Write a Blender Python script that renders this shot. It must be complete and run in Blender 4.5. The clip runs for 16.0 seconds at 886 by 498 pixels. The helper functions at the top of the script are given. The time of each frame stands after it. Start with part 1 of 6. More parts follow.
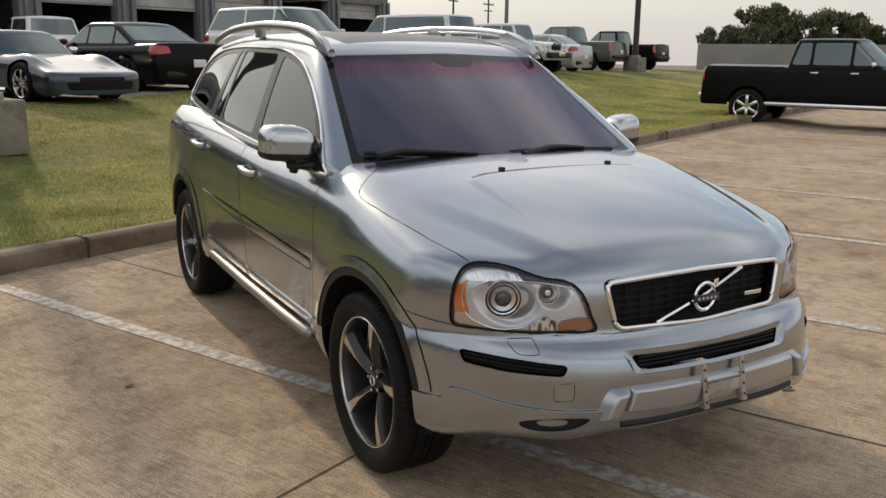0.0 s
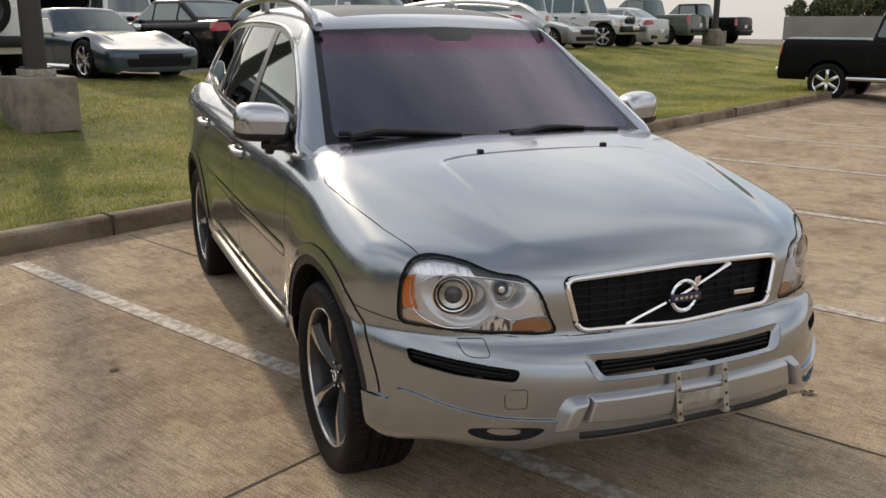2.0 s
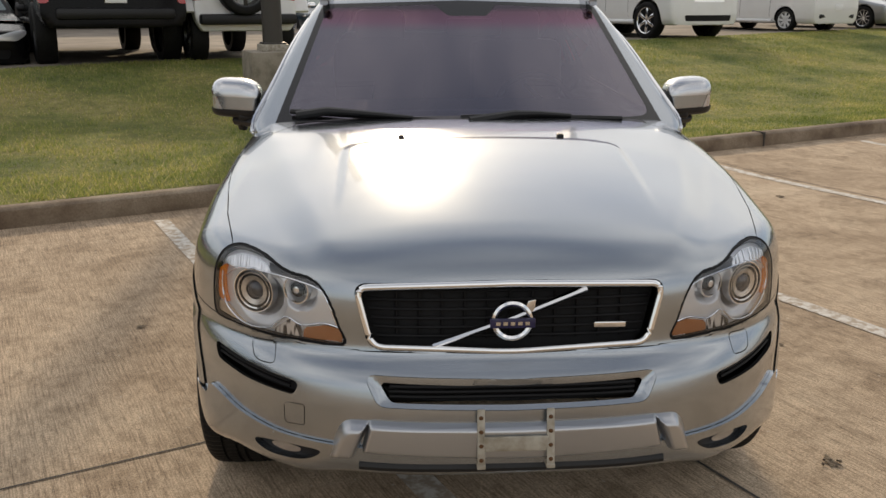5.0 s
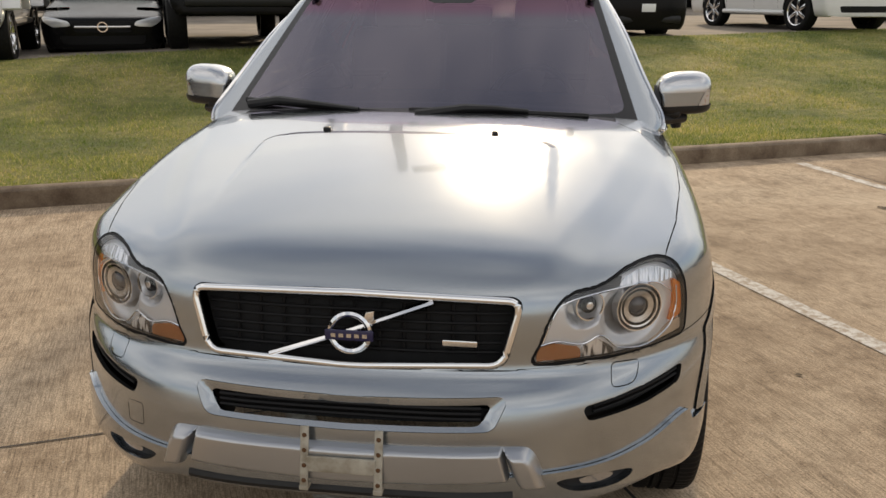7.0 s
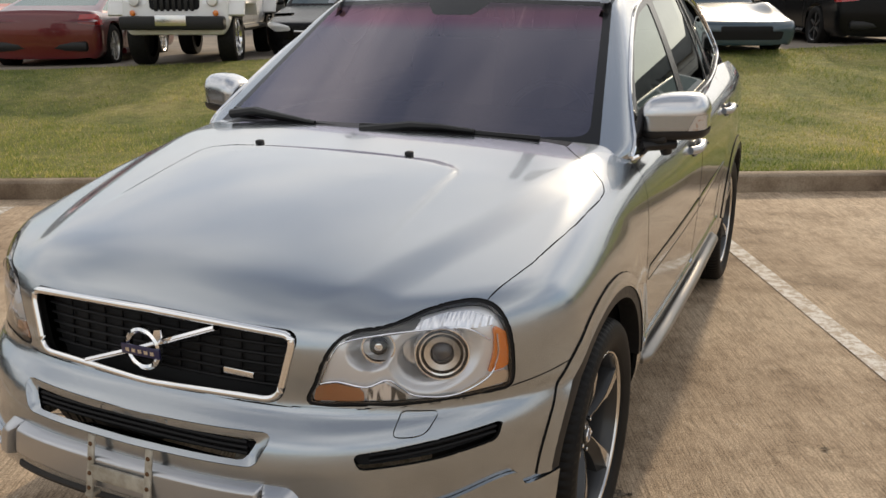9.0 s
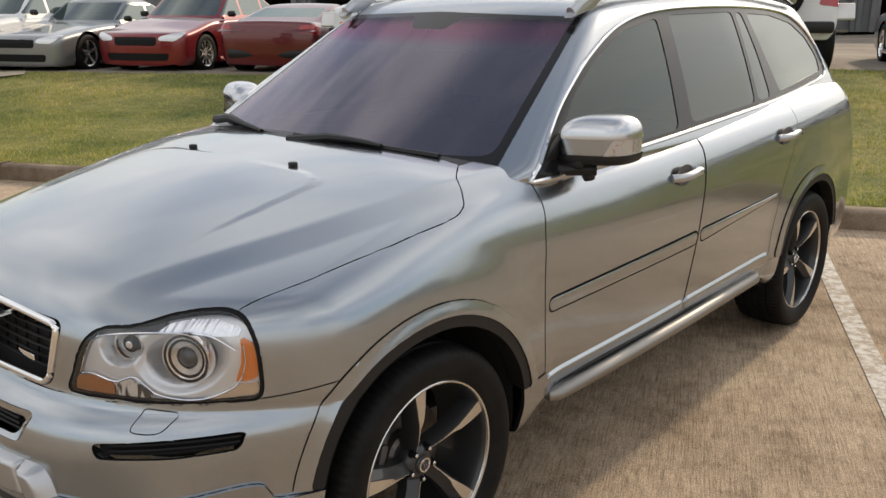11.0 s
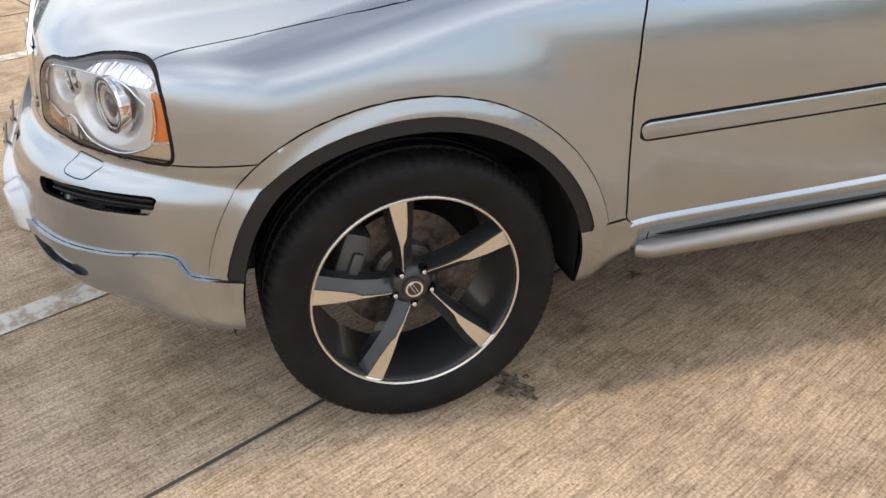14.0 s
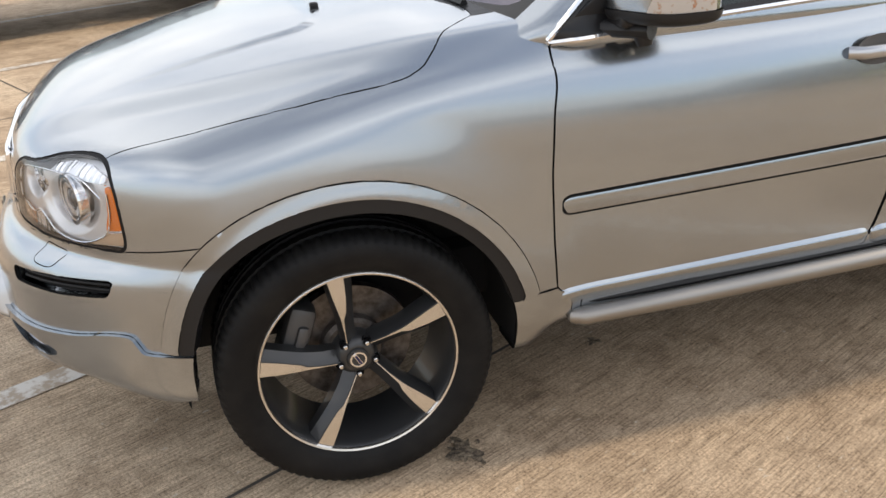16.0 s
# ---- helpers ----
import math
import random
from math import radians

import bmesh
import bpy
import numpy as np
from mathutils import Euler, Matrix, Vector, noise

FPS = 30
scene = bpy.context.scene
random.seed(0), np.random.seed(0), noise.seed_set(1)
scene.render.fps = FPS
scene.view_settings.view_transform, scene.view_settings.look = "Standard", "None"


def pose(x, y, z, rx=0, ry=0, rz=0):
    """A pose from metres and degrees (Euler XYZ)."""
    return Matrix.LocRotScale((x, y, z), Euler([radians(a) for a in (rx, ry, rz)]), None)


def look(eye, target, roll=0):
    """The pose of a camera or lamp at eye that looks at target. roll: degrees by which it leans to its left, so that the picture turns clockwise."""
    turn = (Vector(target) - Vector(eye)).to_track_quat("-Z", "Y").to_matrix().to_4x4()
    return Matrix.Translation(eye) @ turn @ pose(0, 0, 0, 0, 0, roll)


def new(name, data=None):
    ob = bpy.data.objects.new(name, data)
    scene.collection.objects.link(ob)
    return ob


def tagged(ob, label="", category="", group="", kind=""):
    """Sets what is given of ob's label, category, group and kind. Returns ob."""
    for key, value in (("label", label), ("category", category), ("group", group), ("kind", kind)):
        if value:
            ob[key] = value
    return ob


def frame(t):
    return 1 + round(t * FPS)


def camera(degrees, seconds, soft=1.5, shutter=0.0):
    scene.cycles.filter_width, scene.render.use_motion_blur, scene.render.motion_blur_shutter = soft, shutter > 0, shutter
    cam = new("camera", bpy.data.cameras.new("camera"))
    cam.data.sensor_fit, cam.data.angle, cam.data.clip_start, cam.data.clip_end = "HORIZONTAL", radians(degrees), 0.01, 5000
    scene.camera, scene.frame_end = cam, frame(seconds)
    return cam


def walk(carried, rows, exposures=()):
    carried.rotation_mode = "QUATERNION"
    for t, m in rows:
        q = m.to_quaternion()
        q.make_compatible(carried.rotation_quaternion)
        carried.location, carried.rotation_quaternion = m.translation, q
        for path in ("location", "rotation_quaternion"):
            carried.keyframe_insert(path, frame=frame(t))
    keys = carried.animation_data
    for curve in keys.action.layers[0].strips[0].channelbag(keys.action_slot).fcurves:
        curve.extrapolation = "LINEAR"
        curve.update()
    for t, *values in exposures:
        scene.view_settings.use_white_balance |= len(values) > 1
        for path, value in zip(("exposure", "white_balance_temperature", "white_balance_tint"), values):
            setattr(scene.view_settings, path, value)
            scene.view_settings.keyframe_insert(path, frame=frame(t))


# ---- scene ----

# ---- the camera and its way round the car's nose ----
cam = camera(54.0, 16.0)
PATH = [
    (0, (-2.208, -2.914, 1.603), (-1.258, -1.21, 1.163), 0.7),
    (0.5, (-2.163, -2.943, 1.606), (-1.241, -1.223, 1.171), 0.2),
    (1, (-2.067, -2.898, 1.599), (-1.172, -1.17, 1.136), -0.2),
    (1.5, (-1.906, -2.848, 1.6), (-1.04, -1.112, 1.116), 0.7),
    (2, (-1.735, -2.882, 1.597), (-0.95, -1.11, 1.103), 0.3),
    (2.5, (-1.535, -2.979, 1.595), (-0.846, -1.169, 1.098), 0.5),
    (3, (-1.381, -3.002, 1.593), (-0.756, -1.169, 1.091), -0.0),
    (3.5, (-1.167, -2.941, 1.589), (-0.6, -1.092, 1.08), 0.4),
    (4, (-0.92, -2.923, 1.584), (-0.459, -1.048, 1.063), 1.1),
    (4.2, (-0.781, -2.928, 1.587), (-0.388, -1.04, 1.056), 0.8),
    (6.5, (0.303, -2.865, 1.558), (0.08, -0.954, 1.012), 0.6),
    (7, (0.467, -2.713, 1.569), (0.222, -0.81, 1.007), 0.3),
    (7.5, (0.67, -2.637, 1.573), (0.299, -0.759, 0.992), 0.0),
    (8, (0.977, -2.56, 1.58), (0.458, -0.723, 0.983), 0.1),
    (8.5, (1.212, -2.409, 1.572), (0.575, -0.609, 0.977), 0.1),
    (9, (1.461, -2.288, 1.603), (0.665, -0.54, 1.046), -0.1),
    (9.2, (1.603, -2.243, 1.613), (0.733, -0.524, 1.078), -0.4),
    (11.3, (2.467, -1.519, 1.607), (1.148, -0.117, 1.065), 0.1),
    (11.5, (2.496, -1.442, 1.591), (1.149, -0.07, 1.041), 0.1),
    (12, (2.516, -1.198, 1.564), (1.061, 0.018, 0.927), 0.5),
    (12.5, (2.546, -0.958, 1.486), (1.004, 0.01, 0.658), 0.8),
    (13, (2.604, -0.729, 1.441), (1.023, -0.018, 0.444), 1.0),
    (13.5, (2.538, -0.602, 1.453), (0.929, 0.019, 0.439), 0.8),
    (14, (2.581, -0.47, 1.461), (0.925, 0.061, 0.473), -0.1),
    (14.5, (2.684, -0.364, 1.487), (0.971, 0.077, 0.553), -0.8),
    (15, (2.729, -0.32, 1.516), (0.99, 0.118, 0.631), -1.2),
    (15.5, (2.768, -0.313, 1.522), (1.018, 0.136, 0.662), -1.7),
    (16, (2.778, -0.275, 1.522), (1.024, 0.201, 0.687), -3.0),
]
walk(cam, [(t, look(eye, target, roll)) for t, eye, target, roll in PATH],
     exposures=[(0.0, -0.03, 6750, 10), (4.0, 0.02, 6850, 10), (7.0, 0.10, 7100, 10), (9.0, 0.18, 6950, 10), (11.5, 0.36, 6850, 10), (12.5, 0.68, 6700, 10), (13.2, 0.97, 6550, 10), (14.6, 0.95, 6550, 10), (16.0, 0.85, 6650, 10)])

# ---- sky and sun: a low hazy sun behind the car, thin cloud ----
SUN_LIFT, SUN_TURN = 25.0, -1.3          # degrees above the ground; degrees from +y towards +x
world = bpy.data.worlds.new("hazy_sky")
scene.world = world
world.use_nodes = True
wn, wl = world.node_tree.nodes, world.node_tree.links
wn.clear()
sky = wn.new("ShaderNodeTexSky")
sky.sky_type, sky.sun_disc = "NISHITA", False
sky.sun_elevation, sky.sun_rotation = radians(SUN_LIFT), radians(SUN_TURN)
sky.air_density, sky.dust_density, sky.ozone_density = 1.0, 0.7, 1.5
w_at = wn.new("ShaderNodeTexCoord")
w_map = wn.new("ShaderNodeMapping")
w_map.inputs["Scale"].default_value = (1.0, 1.0, 2.6)
w_noise = wn.new("ShaderNodeTexNoise")
w_noise.inputs["Scale"].default_value = 1.7
w_noise.inputs["Detail"].default_value = 6
w_noise.inputs["Roughness"].default_value = 0.55
w_ramp = wn.new("ShaderNodeValToRGB")
w_ramp.color_ramp.elements[0].position, w_ramp.color_ramp.elements[0].color = 0.38, (0.26, 0.26, 0.26, 1)
w_ramp.color_ramp.elements[1].position, w_ramp.color_ramp.elements[1].color = 0.64, (0.92, 0.92, 0.92, 1)
w_mix = wn.new("ShaderNodeMix")
w_mix.data_type = "RGBA"
# thin cloud is brightest overhead and dimmer towards the horizon
w_up = wn.new("ShaderNodeSeparateXYZ")
w_rise = wn.new("ShaderNodeValToRGB")
w_rise.color_ramp.elements[0].position, w_rise.color_ramp.elements[0].color = 0.0, (0.50, 0.485, 0.475, 1)
w_rise.color_ramp.elements[1].position, w_rise.color_ramp.elements[1].color = 0.45, (0.98, 0.96, 0.94, 1)
w_open = wn.new("ShaderNodeMapRange")
w_open.inputs["From Min"].default_value, w_open.inputs["From Max"].default_value = 0.55, 1.0
w_open.inputs["To Min"].default_value, w_open.inputs["To Max"].default_value = 1.0, 0.45
w_cover = wn.new("ShaderNodeMath")
w_cover.operation = "MULTIPLY"
wl.new(w_up.outputs["Z"], w_open.inputs["Value"])
wl.new(w_open.outputs["Result"], w_cover.inputs[0])
w_much = wn.new("ShaderNodeVectorMath")
w_much.operation = "SCALE"
w_much.inputs["Scale"].default_value = 10.5
wl.new(w_at.outputs["Generated"], w_up.inputs["Vector"])
wl.new(w_up.outputs["Z"], w_rise.inputs["Fac"])
wl.new(w_rise.outputs["Color"], w_much.inputs[0])
wl.new(w_much.outputs["Vector"], w_mix.inputs["B"])
w_back = wn.new("ShaderNodeBackground")
w_back.inputs["Strength"].default_value = 0.125
w_out = wn.new("ShaderNodeOutputWorld")
wl.new(w_at.outputs["Generated"], w_map.inputs["Vector"])
wl.new(w_map.outputs["Vector"], w_noise.inputs["Vector"])
wl.new(w_noise.outputs["Fac"], w_ramp.inputs["Fac"])
wl.new(w_ramp.outputs["Color"], w_cover.inputs[1])
w_low = wn.new("ShaderNodeMapRange")
w_low.inputs["From Min"].default_value, w_low.inputs["From Max"].default_value = 0.03, 0.20
w_low.inputs["To Min"].default_value, w_low.inputs["To Max"].default_value = 0.93, 0.0
w_veil = wn.new("ShaderNodeMath")
w_veil.operation = "MAXIMUM"
wl.new(w_up.outputs["Z"], w_low.inputs["Value"])
wl.new(w_low.outputs["Result"], w_veil.inputs[0])
wl.new(w_cover.outputs["Value"], w_veil.inputs[1])
wl.new(w_veil.outputs["Value"], w_mix.inputs["Factor"])
wl.new(sky.outputs["Color"], w_mix.inputs["A"])
w_norm = wn.new("ShaderNodeVectorMath")
w_norm.operation = "NORMALIZE"
w_dot = wn.new("ShaderNodeVectorMath")
w_dot.operation = "DOT_PRODUCT"
w_dot.inputs[1].default_value = (math.sin(radians(SUN_TURN)) * math.cos(radians(SUN_LIFT)), math.cos(radians(SUN_TURN)) * math.cos(radians(SUN_LIFT)), math.sin(radians(SUN_LIFT)))
w_pos = wn.new("ShaderNodeMath")
w_pos.operation = "MAXIMUM"
w_pos.inputs[1].default_value = 0.0
w_pow = wn.new("ShaderNodeMath")
w_pow.operation = "POWER"
w_pow.inputs[1].default_value = 8.0
w_haze = wn.new("ShaderNodeMix")
w_haze.data_type, w_haze.blend_type, w_haze.clamp_factor = "RGBA", "ADD", False
w_haze.inputs["B"].default_value = (1.5, 1.5, 1.47, 1)
wl.new(w_at.outputs["Generated"], w_norm.inputs[0])
wl.new(w_norm.outputs["Vector"], w_dot.inputs[0])
wl.new(w_dot.outputs["Value"], w_pos.inputs[0])
wl.new(w_pos.outputs["Value"], w_pow.inputs[0])
wl.new(w_pow.outputs["Value"], w_haze.inputs["Factor"])
wl.new(w_mix.outputs["Result"], w_haze.inputs["A"])
wl.new(w_haze.outputs["Result"], w_back.inputs["Color"])
wl.new(w_back.outputs["Background"], w_out.inputs["Surface"])

sun = new("sun", bpy.data.lights.new("sun", "SUN"))
sun.data.energy, sun.data.angle, sun.data.color = 2.2, radians(2.6), (1.0, 0.82, 0.60)
sun.matrix_world = look((0, 0, 0), (-math.sin(radians(SUN_TURN)) * math.cos(radians(SUN_LIFT)), -math.cos(radians(SUN_TURN)) * math.cos(radians(SUN_LIFT)), -math.sin(radians(SUN_LIFT))))

# ---- materials ----
def mat(name, color=(0.5, 0.5, 0.5), rough=0.5, metal=0.0, coat=0.0, spec=0.5):
    m = bpy.data.materials.new(name)
    m.use_nodes = True
    b = m.node_tree.nodes["Principled BSDF"]
    b.inputs["Base Color"].default_value = (*color, 1)
    b.inputs["Roughness"].default_value = rough
    b.inputs["Metallic"].default_value = metal
    b.inputs["Coat Weight"].default_value = coat
    b.inputs["Coat Roughness"].default_value = 0.03
    b.inputs["Specular IOR Level"].default_value = spec
    return m


def node(m, kind, **values):
    n = m.node_tree.nodes.new(kind)
    for key, value in values.items():
        n.inputs[key.replace("_", " ")].default_value = value
    return n


def tie(m, out, into):
    m.node_tree.links.new(out, into)


def noise_of(m, scale, detail=4.0, rough=0.55, stretch=(1, 1, 1), turn=0.0, shift=(0, 0, 0)):
    """A noise in the object's own metres."""
    at = m.node_tree.nodes.new("ShaderNodeTexCoord")
    mp = m.node_tree.nodes.new("ShaderNodeMapping")
    mp.inputs["Scale"].default_value = stretch
    mp.inputs["Rotation"].default_value = (0, 0, turn)
    mp.inputs["Location"].default_value = shift
    n = node(m, "ShaderNodeTexNoise", Scale=scale, Detail=detail, Roughness=rough)
    tie(m, at.outputs["Object"], mp.inputs["Vector"])
    tie(m, mp.outputs["Vector"], n.inputs["Vector"])
    return n.outputs["Fac"]


def ramp(m, fac, *stops):
    r = m.node_tree.nodes.new("ShaderNodeValToRGB")
    e = r.color_ramp.elements
    while len(e) < len(stops):
        e.new(0.5)
    for el, (p, c) in zip(e, stops):
        el.position, el.color = p, (*c, 1) if len(c) == 3 else c
    tie(m, fac, r.inputs["Fac"])
    return r.outputs["Color"]


def blend(m, fac, a, b, how="MIX"):
    x = m.node_tree.nodes.new("ShaderNodeMix")
    x.data_type, x.blend_type = "RGBA", how
    for sock, v in (("Factor", fac), ("A", a), ("B", b)):
        if isinstance(v, (int, float)):
            x.inputs[sock].default_value = v
        elif isinstance(v, tuple):
            x.inputs[sock].default_value = (*v, 1)
        else:
            tie(m, v, x.inputs[sock])
    return x.outputs["Result"]


def colour(m, out):
    tie(m, out, m.node_tree.nodes["Principled BSDF"].inputs["Base Color"])


def bump(m, height, strength=0.3, depth=0.01):
    b = node(m, "ShaderNodeBump", Strength=strength, Distance=depth)
    tie(m, height, b.inputs["Height"])
    tie(m, b.outputs["Normal"], m.node_tree.nodes["Principled BSDF"].inputs["Normal"])


def roughness(m, fac, lo, hi):
    r = node(m, "ShaderNodeMapRange", To_Min=lo, To_Max=hi)
    tie(m, fac, r.inputs["Value"])
    tie(m, r.outputs["Result"], m.node_tree.nodes["Principled BSDF"].inputs["Roughness"])


def paint(name, color, metal=0.0, rough=0.35, dust=0.06, coat=1.0, spec=0.5):
    """Car paint under clear lacquer, with a fine flake and a film of dust."""
    m = mat(name, color, rough, metal, coat, spec)
    flake = noise_of(m, 900.0, 1.0)
    film = noise_of(m, 2.3, 5.0, 0.6)
    lo, hi = tuple(c * 0.985 for c in color), tuple(min(1, c * 1.015) for c in color)
    c = ramp(m, flake, (0.3, lo), (0.7, hi))
    colour(m, blend(m, ramp(m, film, (0.42, (0, 0, 0)), (0.75, (dust,) * 3)), c, (0.33, 0.29, 0.24)))
    roughness(m, film, rough - 0.04, rough + 0.08)
    return m


def glass(name, tint, gloss=0.05, sheen=(1, 1, 1), least=0.10, most=0.75):
    """A pane: lets tinted light through and mirrors the sky, more so at a slant."""
    m = bpy.data.materials.new(name)
    m.use_nodes = True
    n = m.node_tree.nodes
    n.clear()
    see = n.new("ShaderNodeBsdfTransparent")
    see.inputs["Color"].default_value = (*tint, 1)
    shine = n.new("ShaderNodeBsdfGlossy")
    shine.inputs["Roughness"].default_value = gloss
    shine.inputs["Color"].default_value = (*sheen, 1)
    lw = n.new("ShaderNodeFresnel")
    lw.inputs["IOR"].default_value = 1.5
    mr = n.new("ShaderNodeMapRange")
    mr.inputs["From Min"].default_value, mr.inputs["From Max"].default_value = 0.03, 0.6
    mr.inputs["To Min"].default_value, mr.inputs["To Max"].default_value = least, most
    mix, out = n.new("ShaderNodeMixShader"), n.new("ShaderNodeOutputMaterial")
    tie(m, lw.outputs["Fac"], mr.inputs["Value"])
    tie(m, mr.outputs["Result"], mix.inputs["Fac"])
    tie(m, see.outputs["BSDF"], mix.inputs[1])
    tie(m, shine.outputs["BSDF"], mix.inputs[2])
    tie(m, mix.outputs["Shader"], out.inputs["Surface"])
    return m


SILVER = paint("silver_metallic_paint", (0.350, 0.384, 0.420), 0.98, 0.225, 0.03)
SILVER.node_tree.nodes["Principled BSDF"].inputs["Coat IOR"].default_value = 1.55
SILVER.node_tree.nodes["Principled BSDF"].inputs["Coat Roughness"].default_value = 0.05
BRIGHT = paint("bright_satin_silver", (0.46, 0.47, 0.49), 0.92, 0.30, 0.04)
MIRRORCAP = mat("polished_silver_cap", (0.56, 0.575, 0.60), 0.24, 1.0, coat=0.8)
CHROME = mat("chrome", (0.86, 0.86, 0.87), 0.07, 1.0)
SATIN = mat("satin_aluminium", (0.70, 0.69, 0.67), 0.24, 1.0)
ANTHRACITE = mat("anthracite_lacquer", (0.030, 0.031, 0.033), 0.38, 0.3, coat=0.35)
BLACK = mat("black_plastic", (0.011, 0.011, 0.012), 0.42, spec=0.35)
b_n = noise_of(BLACK, 60.0, 3.0)
roughness(BLACK, b_n, 0.32, 0.55)
GLOSSBLACK = mat("gloss_black", (0.010, 0.010, 0.011), 0.22, 0, spec=0.35)
SEAMBLACK = mat("panel_seam_shade", (0.008, 0.008, 0.008), 0.8, spec=0.1)
VOID = mat("dark_underbody", (0.010, 0.010, 0.011), 0.9)
RUBBER = mat("tyre_rubber", (0.014, 0.014, 0.014), 0.6, spec=0.18)
r_n = noise_of(RUBBER, 14.0, 5.0)
colour(RUBBER, ramp(RUBBER, r_n, (0.35, (0.005, 0.005, 0.0055)), (0.75, (0.012, 0.0115, 0.011))))
bump(RUBBER, noise_of(RUBBER, 160.0, 3.0), 0.25, 0.002)
IRON = mat("brake_iron", (0.20, 0.17, 0.15), 0.45, 0.8)
colour(IRON, ramp(IRON, noise_of(IRON, 40.0, 4.0), (0.3, (0.055, 0.045, 0.038)), (0.65, (0.16, 0.145, 0.135))))
AMBER = mat("amber_lens", (0.75, 0.19, 0.01), 0.16, 0, coat=1.0)
bump(AMBER, noise_of(AMBER, 180.0, 1.0, 0.5, (1, 1, 0.2)), 0.3, 0.003)
# a clear reflector; the tan of the mirrored ground is painted into its colour
GROUNDTINT = mat("ground_tinted_reflector", (0.62, 0.47, 0.33), 0.2, 0.3, coat=1.0)
RED = mat("red_lens", (0.42, 0.010, 0.012), 0.12, 0, coat=1.0)
BOARD = mat("satin_grey_board", (0.30, 0.285, 0.265), 0.40, 0.9)
DIMAMBER = mat("dim_orange_reflector", (0.36, 0.13, 0.04), 0.2, 0.1, coat=1.0)
REFLECTOR = mat("silvered_reflector", (0.74, 0.75, 0.76), 0.30, 0.55, coat=0.5)
BROW = mat("dark_lamp_housing", (0.035, 0.036, 0.038), 0.3, 0.2)
PRISM = mat("ribbed_clear_prism", (0.6, 0.6, 0.6), 0.15, 0.7)
colour(PRISM, ramp(PRISM, noise_of(PRISM, 110.0, 0.0, 0.5, (1, 0.1, 0.25)), (0.42, (0.10, 0.10, 0.10)), (0.56, (0.85, 0.85, 0.85))))
FLUTED = mat("fluted_reflector", (0.90, 0.91, 0.93), 0.18, 0.7)
bump(FLUTED, noise_of(FLUTED, 150.0, 0.0, 0.5, (1, 0.05, 0.05)), 0.9, 0.006)
SIGNALGLASS = mat("clear_signal_lens", (0.7, 0.62, 0.55), 0.15, 0.4, coat=1.0)
colour(SIGNALGLASS, ramp(SIGNALGLASS, noise_of(SIGNALGLASS, 70.0, 2.0), (0.55, (0.50, 0.49, 0.48)), (0.64, (0.42, 0.32, 0.26)), (0.72, (0.45, 0.16, 0.07))))
MESH = mat("black_grille_mesh", (0.006, 0.006, 0.007), 0.5, spec=0.2)
CLEAR = glass("clear_lamp_cover", (0.97, 0.98, 1.0), 0.02, least=0.045, most=0.6)
WINDSHIELD = glass("violet_tinted_windscreen", (0.36, 0.33, 0.36), 0.03, (0.74, 0.70, 0.82), 0.17, 0.75)
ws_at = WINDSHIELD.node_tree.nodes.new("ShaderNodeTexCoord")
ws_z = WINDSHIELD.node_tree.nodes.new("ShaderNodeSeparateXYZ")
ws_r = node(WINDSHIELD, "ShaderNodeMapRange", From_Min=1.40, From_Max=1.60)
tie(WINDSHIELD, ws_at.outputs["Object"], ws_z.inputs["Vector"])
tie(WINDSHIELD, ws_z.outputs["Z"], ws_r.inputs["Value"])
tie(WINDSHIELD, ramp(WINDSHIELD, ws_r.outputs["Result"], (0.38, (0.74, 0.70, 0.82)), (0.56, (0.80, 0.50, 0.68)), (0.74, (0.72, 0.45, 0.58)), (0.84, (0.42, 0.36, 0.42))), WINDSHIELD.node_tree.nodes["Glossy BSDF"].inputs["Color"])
SIDEGLASS = glass("grey_side_glass", (0.13, 0.14, 0.14), 0.02, (0.80, 0.87, 0.84), 0.045, 0.75)
DARKGLASS = glass("privacy_glass", (0.02, 0.02, 0.02), 0.02, (0.86, 0.9, 0.88), 0.055, 0.8)
FARGLASS = glass("far_glass", (0.06, 0.07, 0.07), 0.03, (0.74, 0.84, 0.82), 0.20, 0.75)
LENSGLASS = mat("dark_projector_glass", (0.03, 0.035, 0.045), 0.05, 0.0, coat=1.0)
CREAM = mat("cream_leather", (0.45, 0.40, 0.33), 0.5)
DASH = mat("grey_dash_plastic", (0.09, 0.085, 0.085), 0.6)
BLUE = mat("dark_blue_enamel", (0.012, 0.012, 0.06), 0.3, 0, coat=0.3)
WHITE = mat("white_enamel", (0.8, 0.8, 0.8), 0.35)
BEIGE = mat("dirty_beige_plastic", (0.34, 0.31, 0.25), 0.55)
colour(BEIGE, ramp(BEIGE, noise_of(BEIGE, 30.0, 4.0), (0.3, (0.22, 0.19, 0.14)), (0.7, (0.42, 0.39, 0.33))))
RUST = mat("rusty_screw", (0.13, 0.065, 0.03), 0.7, 0.5)

